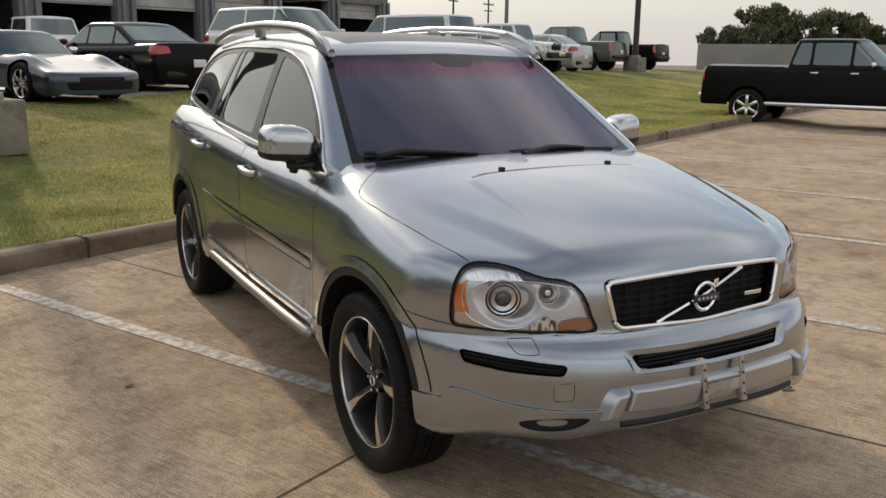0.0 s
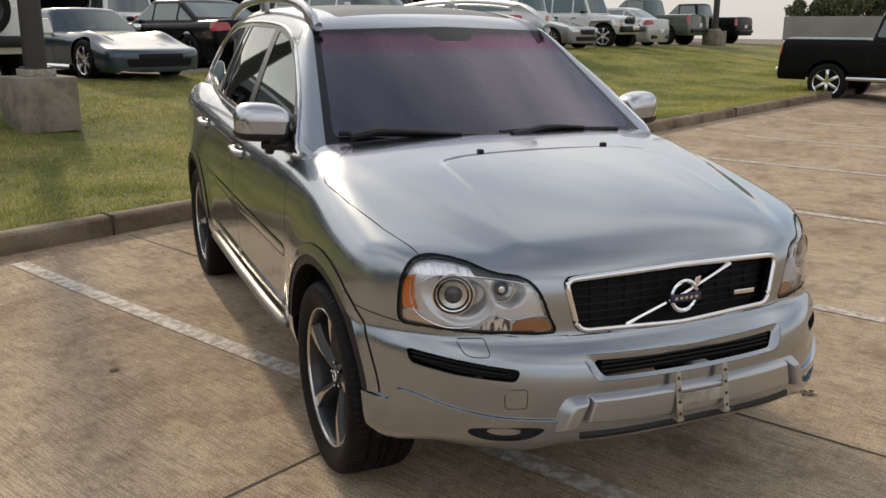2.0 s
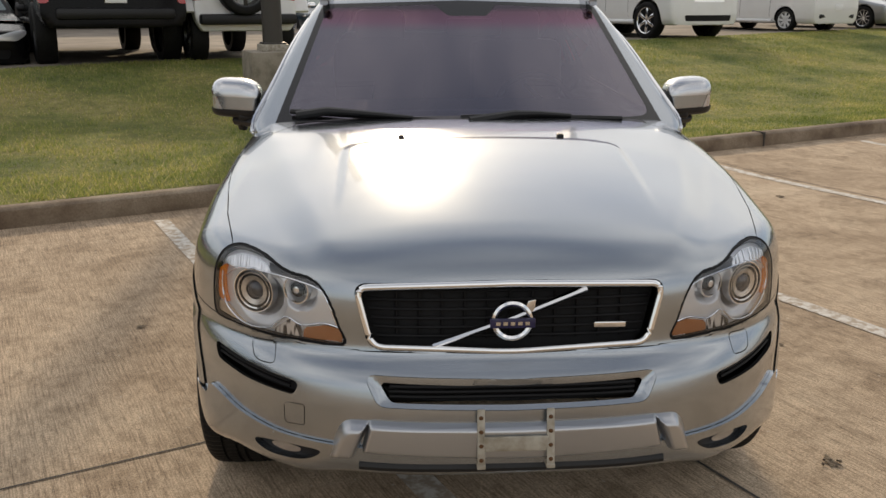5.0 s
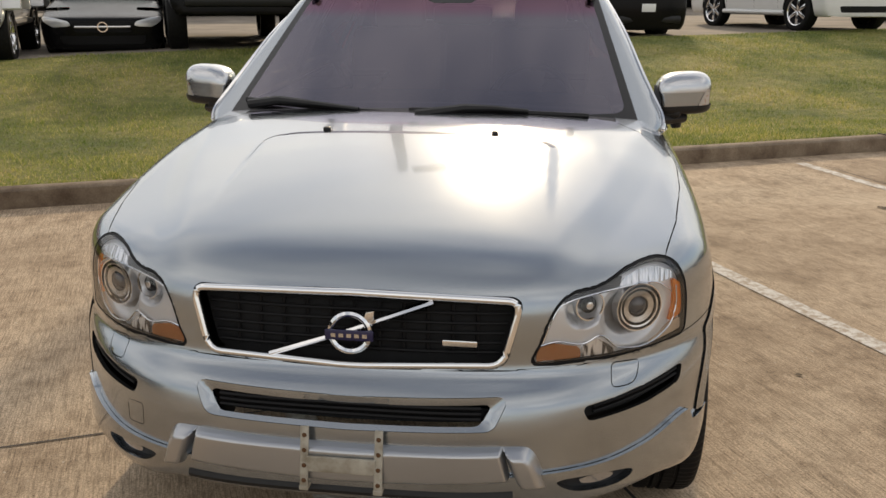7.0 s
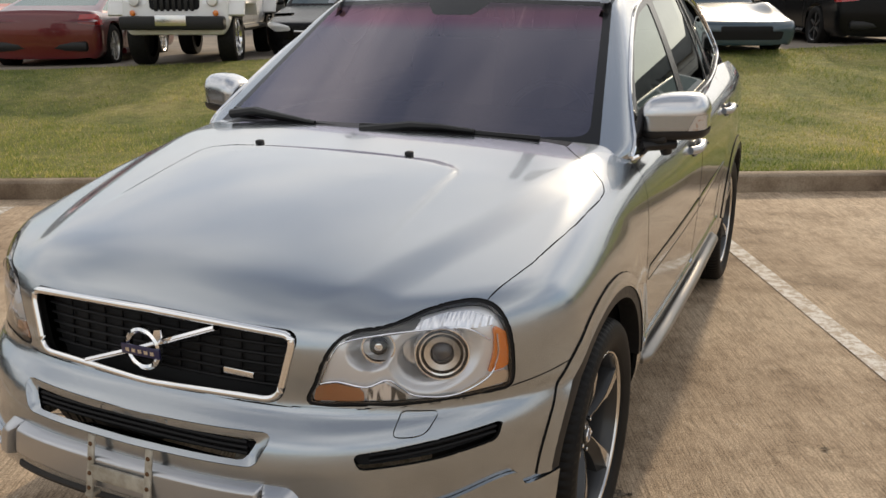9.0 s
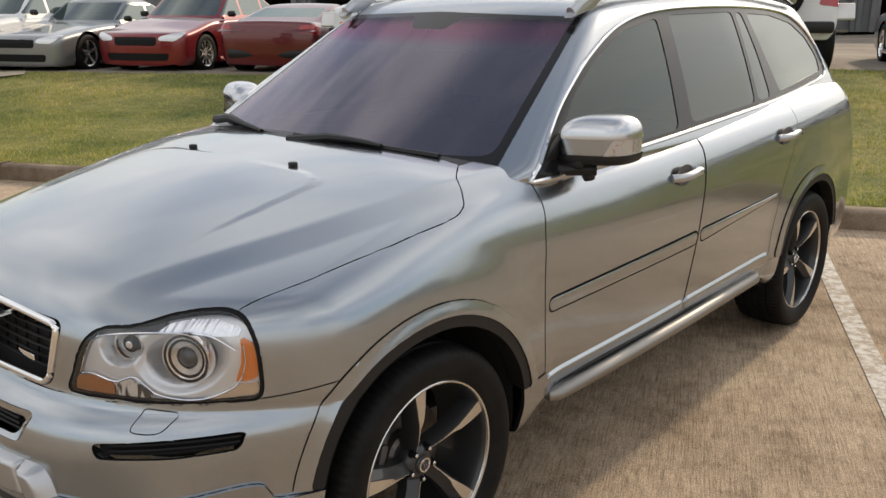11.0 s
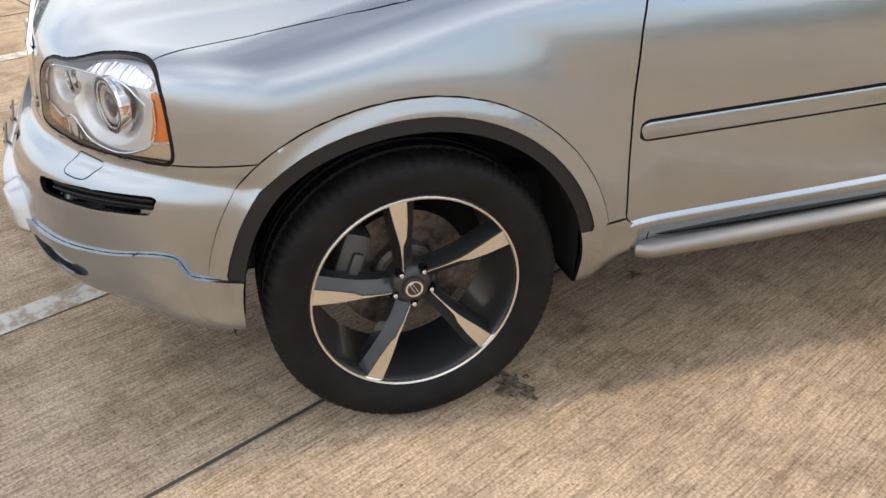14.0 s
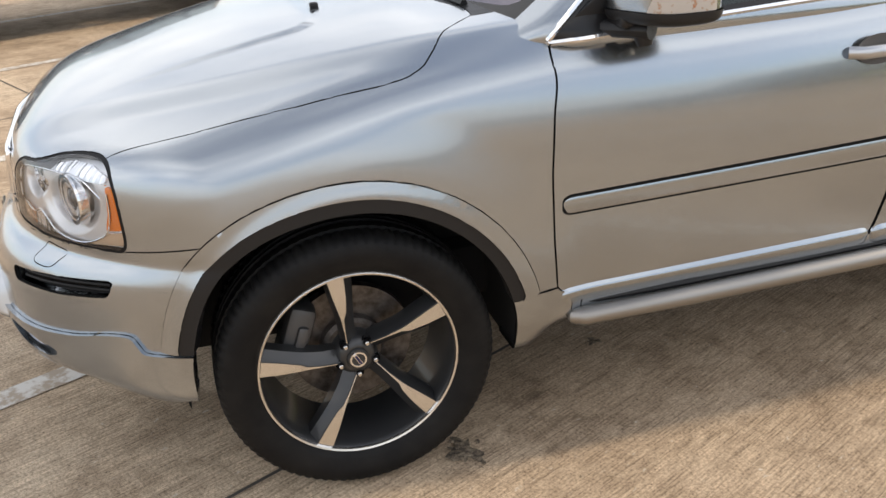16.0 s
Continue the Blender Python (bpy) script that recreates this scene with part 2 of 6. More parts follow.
CONCRETE = mat("brushed_tan_concrete", (0.36, 0.29, 0.21), 0.85, spec=0.3)
c_big = noise_of(CONCRETE, 0.5, 6.0, 0.62)
c_mid = noise_of(CONCRETE, 2.6, 7.0, 0.7, shift=(3, 7, 0))
c_spot = noise_of(CONCRETE, 11.0, 6.0, 0.72, shift=(1, 2, 0))
c_brush = noise_of(CONCRETE, 15.0, 5.0, 0.7, (9.0, 0.28, 1))
c_fine = noise_of(CONCRETE, 120.0, 4.0, 0.75)
c_comb = noise_of(CONCRETE, 40.0, 4.0, 0.75, (9.0, 0.35, 1), shift=(2, 5, 0))
c_fleck = noise_of(CONCRETE, 48.0, 3.0, 0.6, (1.0, 0.5, 1), shift=(8, 3, 0))
c_pit = noise_of(CONCRETE, 75.0, 2.0, 0.5, shift=(5, 1, 0))
c_tone = ramp(CONCRETE, c_big, (0.30, (0.35, 0.262, 0.18)), (0.50, (0.51, 0.398, 0.285)), (0.72, (0.60, 0.49, 0.365)))
c_tone = blend(CONCRETE, 0.72, c_tone, ramp(CONCRETE, c_mid, (0.36, (0.54, 0.50, 0.46)), (0.48, (0.94, 0.92, 0.90)), (0.62, (1.08, 1.08, 1.08))), "MULTIPLY")
c_tone = blend(CONCRETE, 0.42, c_tone, ramp(CONCRETE, c_spot, (0.36, (0.50, 0.47, 0.44)), (0.50, (1, 1, 1)), (0.66, (1.12, 1.12, 1.12))), "MULTIPLY")
c_tone = blend(CONCRETE, 0.60, c_tone, ramp(CONCRETE, c_brush, (0.36, (0.36, 0.33, 0.30)), (0.52, (1.05, 1.05, 1.05)), (0.66, (1.28, 1.27, 1.25))), "MULTIPLY")
c_tone = blend(CONCRETE, 0.65, c_tone, ramp(CONCRETE, c_fine, (0.36, (0.28, 0.25, 0.22)), (0.50, (1.0, 1.0, 1.0)), (0.66, (1.38, 1.36, 1.32))), "MULTIPLY")
c_tone = blend(CONCRETE, 0.8, c_tone, ramp(CONCRETE, c_pit, (0.26, (0.15, 0.13, 0.11)), (0.32, (1, 1, 1))), "MULTIPLY")
c_tone = blend(CONCRETE, 0.55, c_tone, ramp(CONCRETE, c_comb, (0.36, (0.42, 0.39, 0.36)), (0.52, (1.05, 1.05, 1.05)), (0.66, (1.35, 1.34, 1.32))), "MULTIPLY")
c_tone = blend(CONCRETE, ramp(CONCRETE, c_fleck, (0.66, (0, 0, 0)), (0.72, (0.7, 0.7, 0.7))), c_tone, (0.62, 0.55, 0.45))
colour(CONCRETE, c_tone)
bump(CONCRETE, blend(CONCRETE, 0.4, blend(CONCRETE, 0.5, c_brush, c_comb), c_fine), 1.0, 0.008)

KERBSTONE = mat("stained_kerb_concrete", (0.35, 0.29, 0.22), 0.85)
k_n = noise_of(KERBSTONE, 2.2, 6.0, 0.65)
k_t = ramp(KERBSTONE, k_n, (0.32, (0.10, 0.065, 0.04)), (0.5, (0.21, 0.155, 0.105)), (0.72, (0.34, 0.275, 0.20)))
colour(KERBSTONE, blend(KERBSTONE, 0.5, k_t, ramp(KERBSTONE, noise_of(KERBSTONE, 70.0, 4.0), (0.3, (0.5, 0.48, 0.45)), (0.6, (1, 1, 1))), "MULTIPLY"))
bump(KERBSTONE, noise_of(KERBSTONE, 45.0, 5.0), 0.4, 0.01)
BLOCK = mat("weathered_block_concrete", (0.34, 0.31, 0.26), 0.9)
colour(BLOCK, ramp(BLOCK, noise_of(BLOCK, 3.0, 7.0, 0.7), (0.3, (0.10, 0.085, 0.065)), (0.5, (0.24, 0.21, 0.165)), (0.75, (0.33, 0.295, 0.245))))
bump(BLOCK, noise_of(BLOCK, 40.0, 5.0), 0.4, 0.01)
STRIPE = mat("worn_white_road_paint", (0.62, 0.60, 0.56), 0.8)
colour(STRIPE, blend(STRIPE, ramp(STRIPE, noise_of(STRIPE, 16.0, 6.0, 0.72), (0.44, (0.85, 0.85, 0.85)), (0.56, (0.0, 0.0, 0.0))), (0.62, 0.60, 0.56), (0.34, 0.265, 0.19)))
JOINT = mat("dark_joint_filler", (0.06, 0.052, 0.045), 0.9)
ASPHALT = mat("far_drive_concrete", (0.24, 0.205, 0.165), 0.9)
colour(ASPHALT, ramp(ASPHALT, noise_of(ASPHALT, 0.8, 6.0, 0.65), (0.3, (0.15, 0.125, 0.10)), (0.7, (0.30, 0.255, 0.20))))
GRASS = mat("mown_grass", (0.09, 0.12, 0.03), 0.9)
g_a = noise_of(GRASS, 0.7, 6.0, 0.65)
g_b = noise_of(GRASS, 7.0, 5.0, 0.7)
g_t = ramp(GRASS, g_a, (0.32, (0.15, 0.19, 0.05)), (0.50, (0.29, 0.29, 0.085)), (0.68, (0.50, 0.42, 0.18)))
colour(GRASS, blend(GRASS, 0.7, g_t, ramp(GRASS, g_b, (0.30, (0.40, 0.42, 0.35)), (0.65, (1.1, 1.1, 1.0))), "MULTIPLY"))
bump(GRASS, noise_of(GRASS, 90.0, 5.0, 0.7), 1.0, 0.04)
BLADE = mat("grass_blades", (0.12, 0.14, 0.035), 0.7)
bl = BLADE.node_tree.nodes.new("ShaderNodeNewGeometry")
bl_t = ramp(BLADE, bl.outputs["Random Per Island"], (0.0, (0.18, 0.235, 0.05)), (0.5, (0.33, 0.355, 0.095)), (0.84, (0.50, 0.455, 0.16)), (1.0, (0.64, 0.54, 0.28)))
bl_p = ramp(BLADE, noise_of(BLADE, 0.7, 6.0, 0.65), (0.36, (0.52, 0.64, 0.5)), (0.50, (0.98, 1.0, 0.95)), (0.66, (1.3, 1.16, 1.05)))
colour(BLADE, blend(BLADE, 1.0, bl_t, bl_p, "MULTIPLY"))
bl_out = BLADE.node_tree.nodes["Material Output"]
bl_tr = BLADE.node_tree.nodes.new("ShaderNodeBsdfTranslucent")
bl_mix = BLADE.node_tree.nodes.new("ShaderNodeMixShader")
bl_mix.inputs["Fac"].default_value = 0.45
tie(BLADE, BLADE.node_tree.nodes["Principled BSDF"].inputs["Base Color"].links[0].from_socket, bl_tr.inputs["Color"])
tie(BLADE, BLADE.node_tree.nodes["Principled BSDF"].outputs["BSDF"], bl_mix.inputs[1])
tie(BLADE, bl_tr.outputs["BSDF"], bl_mix.inputs[2])
tie(BLADE, bl_mix.outputs["Shader"], bl_out.inputs["Surface"])
STEEL = mat("painted_grey_steel", (0.16, 0.165, 0.17), 0.55)
colour(STEEL, ramp(STEEL, noise_of(STEEL, 1.6, 6.0, 0.65, (1, 1, 0.3)), (0.3, (0.11, 0.115, 0.12)), (0.7, (0.21, 0.215, 0.22))))
DOORSTEEL = mat("white_roller_door", (0.5, 0.5, 0.48), 0.5)
colour(DOORSTEEL, ramp(DOORSTEEL, noise_of(DOORSTEEL, 2.0, 6.0), (0.3, (0.36, 0.35, 0.33)), (0.7, (0.56, 0.55, 0.52))))
# near-black inner walls: the shade of the open bays is put into their colour
SHOP = mat("shop_interior_shade", (0.03, 0.03, 0.032), 0.9)
BRONZE = mat("dark_bronze_pole", (0.05, 0.045, 0.04), 0.5, 0.3)
WALLSTONE = mat("pale_far_wall", (0.36, 0.34, 0.31), 0.9)
colour(WALLSTONE, ramp(WALLSTONE, noise_of(WALLSTONE, 0.5, 6.0), (0.3, (0.22, 0.21, 0.195)), (0.7, (0.30, 0.285, 0.26))))
BARK = mat("dark_bark", (0.06, 0.045, 0.035), 0.9)
LEAF = mat("tree_leaves", (0.05, 0.07, 0.02), 0.6)
lf = LEAF.node_tree.nodes.new("ShaderNodeNewGeometry")
colour(LEAF, ramp(LEAF, lf.outputs["Random Per Island"], (0.0, (0.045, 0.060, 0.022)), (0.6, (0.085, 0.10, 0.04)), (1.0, (0.15, 0.15, 0.065))))
WOODPOLE = mat("weathered_timber", (0.10, 0.08, 0.06), 0.9)

# ---- forms: smooth curves and soft solids ----
def curve(*pairs):
    """A smooth monotone curve through (x, y) pairs, held level beyond its ends."""
    xs, ys = (np.array(v, float) for v in zip(*pairs))
    h, d = np.diff(xs), np.diff(ys) / np.diff(xs)
    m = np.zeros(len(xs))
    m[0], m[-1] = d[0], d[-1]
    for i in range(1, len(xs) - 1):
        if d[i - 1] * d[i] > 0:
            a, b = 2 * h[i] + h[i - 1], h[i] + 2 * h[i - 1]
            m[i] = (a + b) / (a / d[i - 1] + b / d[i])

    def at(x):
        x = np.clip(np.asarray(x, float), xs[0], xs[-1])
        i = np.clip(np.searchsorted(xs, x) - 1, 0, len(xs) - 2)
        u = (x - xs[i]) / h[i]
        return ((1 + 2 * u) * (1 - u) ** 2 * ys[i] + u * (1 - u) ** 2 * h[i] * m[i]
                + u * u * (3 - 2 * u) * ys[i + 1] + u * u * (u - 1) * h[i] * m[i + 1])
    return at


def smax(a, b, k):
    h = np.maximum(k - np.abs(a - b), 0) / k
    return np.maximum(a, b) + h * h * k / 4


def ease(x, a, b):
    u = np.clip((np.asarray(x, float) - a) / (b - a), 0, 1)
    return u * u * (3 - 2 * u)


def loop(points, n=10, closed=True):
    """A rounded outline through a few points (Catmull-Rom)."""
    p = [np.array(q, float) for q in points]
    out, m = [], len(p)
    for i in range(m if closed else m - 1):
        a, b, c, d = (p[(i + k) % m] if closed else p[min(max(i + k, 0), m - 1)] for k in (-1, 0, 1, 2))
        for s in range(n):
            u = s / n
            out.append(0.5 * (2 * b + (c - a) * u + (2 * a - 5 * b + 4 * c - d) * u * u + (3 * b - a - 3 * c + d) * u ** 3))
    if not closed:
        out.append(p[-1])
    return np.array(out)


def rounded(points, r, n=5):
    """A polygon with its corners rounded to the radius r."""
    p, out = [np.array(q, float) for q in points], []
    for i, b in enumerate(p):
        a, c = p[i - 1], p[(i + 1) % len(p)]
        ra = min(r, 0.45 * np.linalg.norm(a - b))
        rc = min(r, 0.45 * np.linalg.norm(c - b))
        s, e = b + (a - b) / np.linalg.norm(a - b) * ra, b + (c - b) / np.linalg.norm(c - b) * rc
        for k in range(n + 1):
            u = k / n
            out.append((1 - u) ** 2 * s + 2 * u * (1 - u) * b + u * u * e)
    return np.array(out)


def inside(px, py, poly):
    """Signed distance to an outline: negative inside."""
    px, py = np.asarray(px, float), np.asarray(py, float)
    best, odd = np.full(px.shape, 1e9), np.zeros(px.shape, bool)
    for (ax, ay), (bx, by) in zip(poly, np.roll(poly, -1, axis=0)):
        ex, ey = bx - ax, by - ay
        u = np.clip(((px - ax) * ex + (py - ay) * ey) / max(ex * ex + ey * ey, 1e-12), 0, 1)
        best = np.minimum(best, np.hypot(px - ax - u * ex, py - ay - u * ey))
        cross = ((ay > py) != (by > py)) & (px < ex * (py - ay) / (ey if abs(ey) > 1e-12 else 1e-12) + ax)
        odd ^= cross
    return np.where(odd, -best, best)


# The parked car: nose towards -y, front axle at y = 0, ground at z = 0.
AXLE = 2.857
HOOD_MID = curve((-1.0, 0.78), (-0.86, 0.86), (-0.78, 0.925), (-0.66, 0.975), (-0.45, 1.035), (-0.2, 1.085), (0.07, 1.13), (0.3, 1.158), (0.5, 1.165), (0.7, 1.15), (1.2, 1.15), (1.55, 1.165), (2.5, 1.212), (3.1, 1.235), (3.5, 1.24), (3.9, 1.18))
RISE = curve((0.9, 0.0), (1.55, 0.03), (2.5, 0.078), (3.1, 0.105), (3.6, 0.115))
HOOD_FALL = curve((-0.8, 0.17), (-0.45, 0.16), (0.0, 0.12), (0.45, 0.08), (0.8, 0.03), (3.9, 0.03))
HOOD_EDGE = curve((-0.8, 0.43), (-0.7, 0.47), (-0.2, 0.645), (0.2, 0.74), (0.5, 0.80))
PLAN = curve((-0.7, 0.885), (-0.4, 0.905), (0.0, 0.917), (0.5, 0.925), (1.4, 0.935), (2.4, 0.932), (2.86, 0.925), (3.4, 0.895), (3.9, 0.83))
FLANK = curve((0.25, -0.06), (0.33, -0.03), (0.42, -0.008), (0.6, 0.003), (0.75, 0.008), (0.88, 0.004), (0.97, -0.008), (1.04, -0.03), (1.10, -0.06), (1.2, -0.12))
NOSE = curve((0.24, -0.78), (0.30, -0.85), (0.38, -0.893), (0.47, -0.905), (0.56, -0.902), (0.63, -0.888), (0.665, -0.862), (0.69, -0.825), (0.72, -0.812), (0.80, -0.808), (0.88, -0.795), (0.96, -0.75), (1.1, -0.60))
BOW = curve((0.3, 0.62), (0.5, 0.68), (0.66, 0.66), (0.72, 0.60), (0.9, 0.60))


CREASE = curve((-1.0, 0.474), (-0.80, 0.474), (-0.676, 0.487), (-0.545, 0.510), (-0.524, 0.508), (-0.496, 0.466), (-0.3, 0.462))


def brow(y, z):
    """How far the wings stand out over the wheels."""
    near = np.minimum(np.hypot(y - 0.01, z - 0.369), np.hypot(y - 2.867, z - 0.369))
    return 0.017 * (1 - ease(near, 0.45, 0.64))


def body_form(x, y, z):
    ax = np.abs(x)
    top = z - (HOOD_MID(y) - HOOD_FALL(y) * ax ** 2.2 + 0.015 * (1 - ease(ax, HOOD_EDGE(y) - 0.03, HOOD_EDGE(y) + 0.085)) * ease(y, -0.85, -0.6)
               + 0.007 * (1 - ease(np.hypot(np.maximum(ax - 0.40, 0), np.maximum(y + 0.03, 0)), 0.058, 0.072)) * ease(y, -0.55, -0.1) * (y < 0.2))
    side = ax - (PLAN(y) + FLANK(z - RISE(y) * ease(z, 0.78, 1.08)) + brow(y, z))
    front = NOSE(z) + BOW(z) * ax ** 3.4 - y
    back = y - (3.88 - 0.22 * ease(z, 0.75, 1.2) - 0.16 * ax ** 3)
    f = smax(smax(smax(side, top, 0.10), front, 0.07), back, 0.12)
    sill = 0.30 + 0.07 * ease(y, 0.44, 0.54) - 0.05 * ease(y, 2.3, 2.45) + (0.03 + 0.045 * (1 - ease(y, -0.66, -0.44))) * (1 - ease(y, -0.40, -0.34)) + 0.025 * (1 - ease(ax, 0.42, 0.56)) * (1 - ease(y, -0.7, -0.5))
    return smax(f, sill - z, 0.025)


ROOF = curve((0.9, 1.60), (1.15, 1.645), (1.5, 1.695), (2.0, 1.72), (2.6, 1.715), (3.2, 1.68), (3.7, 1.62))
CABIN = curve((1.0, 0.905), (1.10, 0.875), (1.2, 0.832), (1.35, 0.765), (1.5, 0.69), (1.6, 0.635), (1.75, 0.56))


def cabin_form(x, y, z):
    ax = np.abs(x)
    roof = z - (ROOF(y) - 0.10 * ax ** 2.4)
    side = ax - CABIN(z) + 0.10 * ease(y, 2.2, 3.9) + 0.04 * (1 - ease(z, 1.04, 1.11)) + 0.05 * (1 - ease(z, 1.09, 1.17)) * (1 - ease(y, 0.42, 0.62))
    wind = (0.33 + 1.64 * (z - 1.15) + 0.30 * x * x - y) / 1.9
    back = (y - (3.86 - 0.55 * (z - 1.05) - 0.12 * x * x)) / 1.15
    f = smax(smax(side, roof, 0.07), wind, 0.035)
    return smax(f, back, 0.10)

# ---- building helpers ----
def finish(name, bm, material, angle=38):
    me = bpy.data.meshes.new(name)
    bm.normal_update()
    bm.to_mesh(me)
    bm.free()
    for m in material if isinstance(material, (list, tuple)) else (material, SEAMBLACK) if material is SILVER else (material,):
        me.materials.append(m)
    me.shade_smooth()
    me.set_sharp_from_angle(angle=radians(angle))
    return me


def part(name, bm, material, parent, label="", angle=38):
    """One mesh object under a thing or under a part of it."""
    ob = new(name, bm if isinstance(bm, bpy.types.Mesh) else finish(name, bm, material, angle))
    ob.parent = parent
    if label:
        tagged(ob, label)
    return ob


def thing(name, label, category, group="", kind="", m=None):
    ob = new(name)
    ob.empty_display_size = 0.2
    if m is not None:
        ob.matrix_world = m
    return tagged(ob, label, category, group, kind)


def solid(name, bm, material, label, category, group="", kind="", m=None, angle=38):
    ob = new(name, finish(name, bm, material, angle))
    if m is not None:
        ob.matrix_world = m
    return tagged(ob, label, category, group, kind)


def slab(size, at=(0, 0, 0), bevel=0.0, bm=None, turn=None, steps=2):
    """A block with softened edges, added to bm."""
    own = bmesh.new()
    bmesh.ops.create_cube(own, size=1)
    bmesh.ops.scale(own, vec=size, verts=own.verts)
    if bevel:
        bmesh.ops.bevel(own, geom=own.edges[:], offset=bevel, segments=steps, affect="EDGES", profile=0.5)
    m = Matrix.Translation(at) @ (turn.to_4x4() if turn else Matrix())
    bmesh.ops.transform(own, matrix=m, verts=own.verts)
    return merge(own, bm)


def merge(own, bm):
    if bm is None:
        return own
    me = bpy.data.meshes.new("scratch")
    own.to_mesh(me)
    own.free()
    bm.from_mesh(me)
    bpy.data.meshes.remove(me)
    return bm


def lathe(profile, n=48, bm=None, m=None, ripple=None):
    """Turns a profile of (radius, along) pairs round the x axis."""
    own = bmesh.new()
    rings = []
    for k in range(n):
        a = 2 * math.pi * k / n
        rings.append([own.verts.new((x, (r + (ripple(k, i) if ripple else 0)) * math.cos(a), (r + (ripple(k, i) if ripple else 0)) * math.sin(a))) for i, (r, x) in enumerate(profile)])
    for k in range(n):
        p, q = rings[k], rings[(k + 1) % n]
        for i in range(len(profile) - 1):
            own.faces.new((p[i], p[i + 1], q[i + 1], q[i]))
    bmesh.ops.remove_doubles(own, verts=own.verts, dist=1e-6)
    bmesh.ops.recalc_face_normals(own, faces=own.faces)
    if m is not None:
        bmesh.ops.transform(own, matrix=m, verts=own.verts)
    return merge(own, bm)


def tube(points, radius, n=8, bm=None, closed=False, flat=1.0):
    """A round bar along points; radius may be a list."""
    own, pts, rings = bmesh.new(), [Vector(p) for p in points], []
    m = len(pts)
    for i, p in enumerate(pts):
        a, b = (pts[i - 1] if i or closed else p), (pts[(i + 1) % m] if i < m - 1 or closed else p)
        d = (b - a).normalized()
        up = Vector((0, 0, 1)) if abs(d.z) < 0.9 else Vector((0, 1, 0))
        s = d.cross(up).normalized()
        t = s.cross(d)
        r = radius[i] if isinstance(radius, (list, tuple)) else radius
        rings.append([own.verts.new(p + r * (math.cos(2 * math.pi * k / n) * s + flat * math.sin(2 * math.pi * k / n) * t)) for k in range(n)])
    for i in range(m if closed else m - 1):
        p, q = rings[i], rings[(i + 1) % m]
        for k in range(n):
            own.faces.new((p[k], p[(k + 1) % n], q[(k + 1) % n], q[k]))
    if not closed:
        own.faces.new(rings[0][::-1])
        own.faces.new(rings[-1])
    bmesh.ops.recalc_face_normals(own, faces=own.faces)
    return merge(own, bm)


def prism(outline, depth, m=None, bevel=0.0, bm=None):
    """An outline in the xy plane raised along z."""
    own = bmesh.new()
    f = own.faces.new([own.verts.new((p[0], p[1], 0)) for p in outline])
    g = bmesh.ops.extrude_face_region(own, geom=[f])
    up = [v for v in g["geom"] if isinstance(v, bmesh.types.BMVert)]
    bmesh.ops.translate(own, vec=(0, 0, depth), verts=up)
    bmesh.ops.recalc_face_normals(own, faces=own.faces)
    if bevel:
        rim = [e for e in own.edges if all(v in up for v in e.verts)]
        bmesh.ops.bevel(own, geom=rim, offset=bevel, segments=2, affect="EDGES", profile=0.5)
    if m is not None:
        bmesh.ops.transform(own, matrix=m, verts=own.verts)
    return merge(own, bm)


def sheath(form, inner, outer, count, skip_floor=True, warp=None):
    """The skin of a soft solid, gridded from a box: inner and outer are (low, high) corners, count the cells along x, y, z."""
    il, ih, ol, oh = (np.array(v, float) for v in (*inner, *outer))
    verts, faces = [], []
    for a in range(3):
        b, c = [k for k in range(3) if k != a]
        for s in (0, 1):
            if a == 2 and s == 0 and skip_floor:
                continue
            ub, uc = np.meshgrid(np.linspace(0, 1, count[b] + 1), np.linspace(0, 1, count[c] + 1), indexing="ij")
            u = np.zeros(ub.shape + (3,))
            u[..., a], u[..., b], u[..., c] = s, ub, uc
            if warp:
                u[..., 1] = warp(u[..., 1])
            start, way = il + u * (ih - il), (ol + u * (oh - ol)) - (il + u * (ih - il))
            lo, hi = np.zeros(ub.shape), np.ones(ub.shape)
            for _ in range(26):
                mid = (lo + hi) / 2
                p = start + mid[..., None] * way
                out = form(p[..., 0], p[..., 1], p[..., 2]) > 0
                hi, lo = np.where(out, mid, hi), np.where(out, lo, mid)
            p = (start + ((lo + hi) / 2)[..., None] * way).reshape(-1, 3)
            k, n = len(verts), count[c] + 1
            verts.extend(map(tuple, p))
            flip = (s == 0) == (a != 1)
            for i in range(count[b]):
                for j in range(count[c]):
                    q = (k + i * n + j, k + (i + 1) * n + j, k + (i + 1) * n + j + 1, k + i * n + j + 1)
                    faces.append(q[::-1] if flip else q)
    me = bpy.data.meshes.new("scratch")
    me.from_pydata(verts, [], faces)
    bm = bmesh.new()
    bm.from_mesh(me)
    bpy.data.meshes.remove(me)
    bmesh.ops.remove_doubles(bm, verts=bm.verts, dist=2e-5)
    bm.normal_update()
    return bm


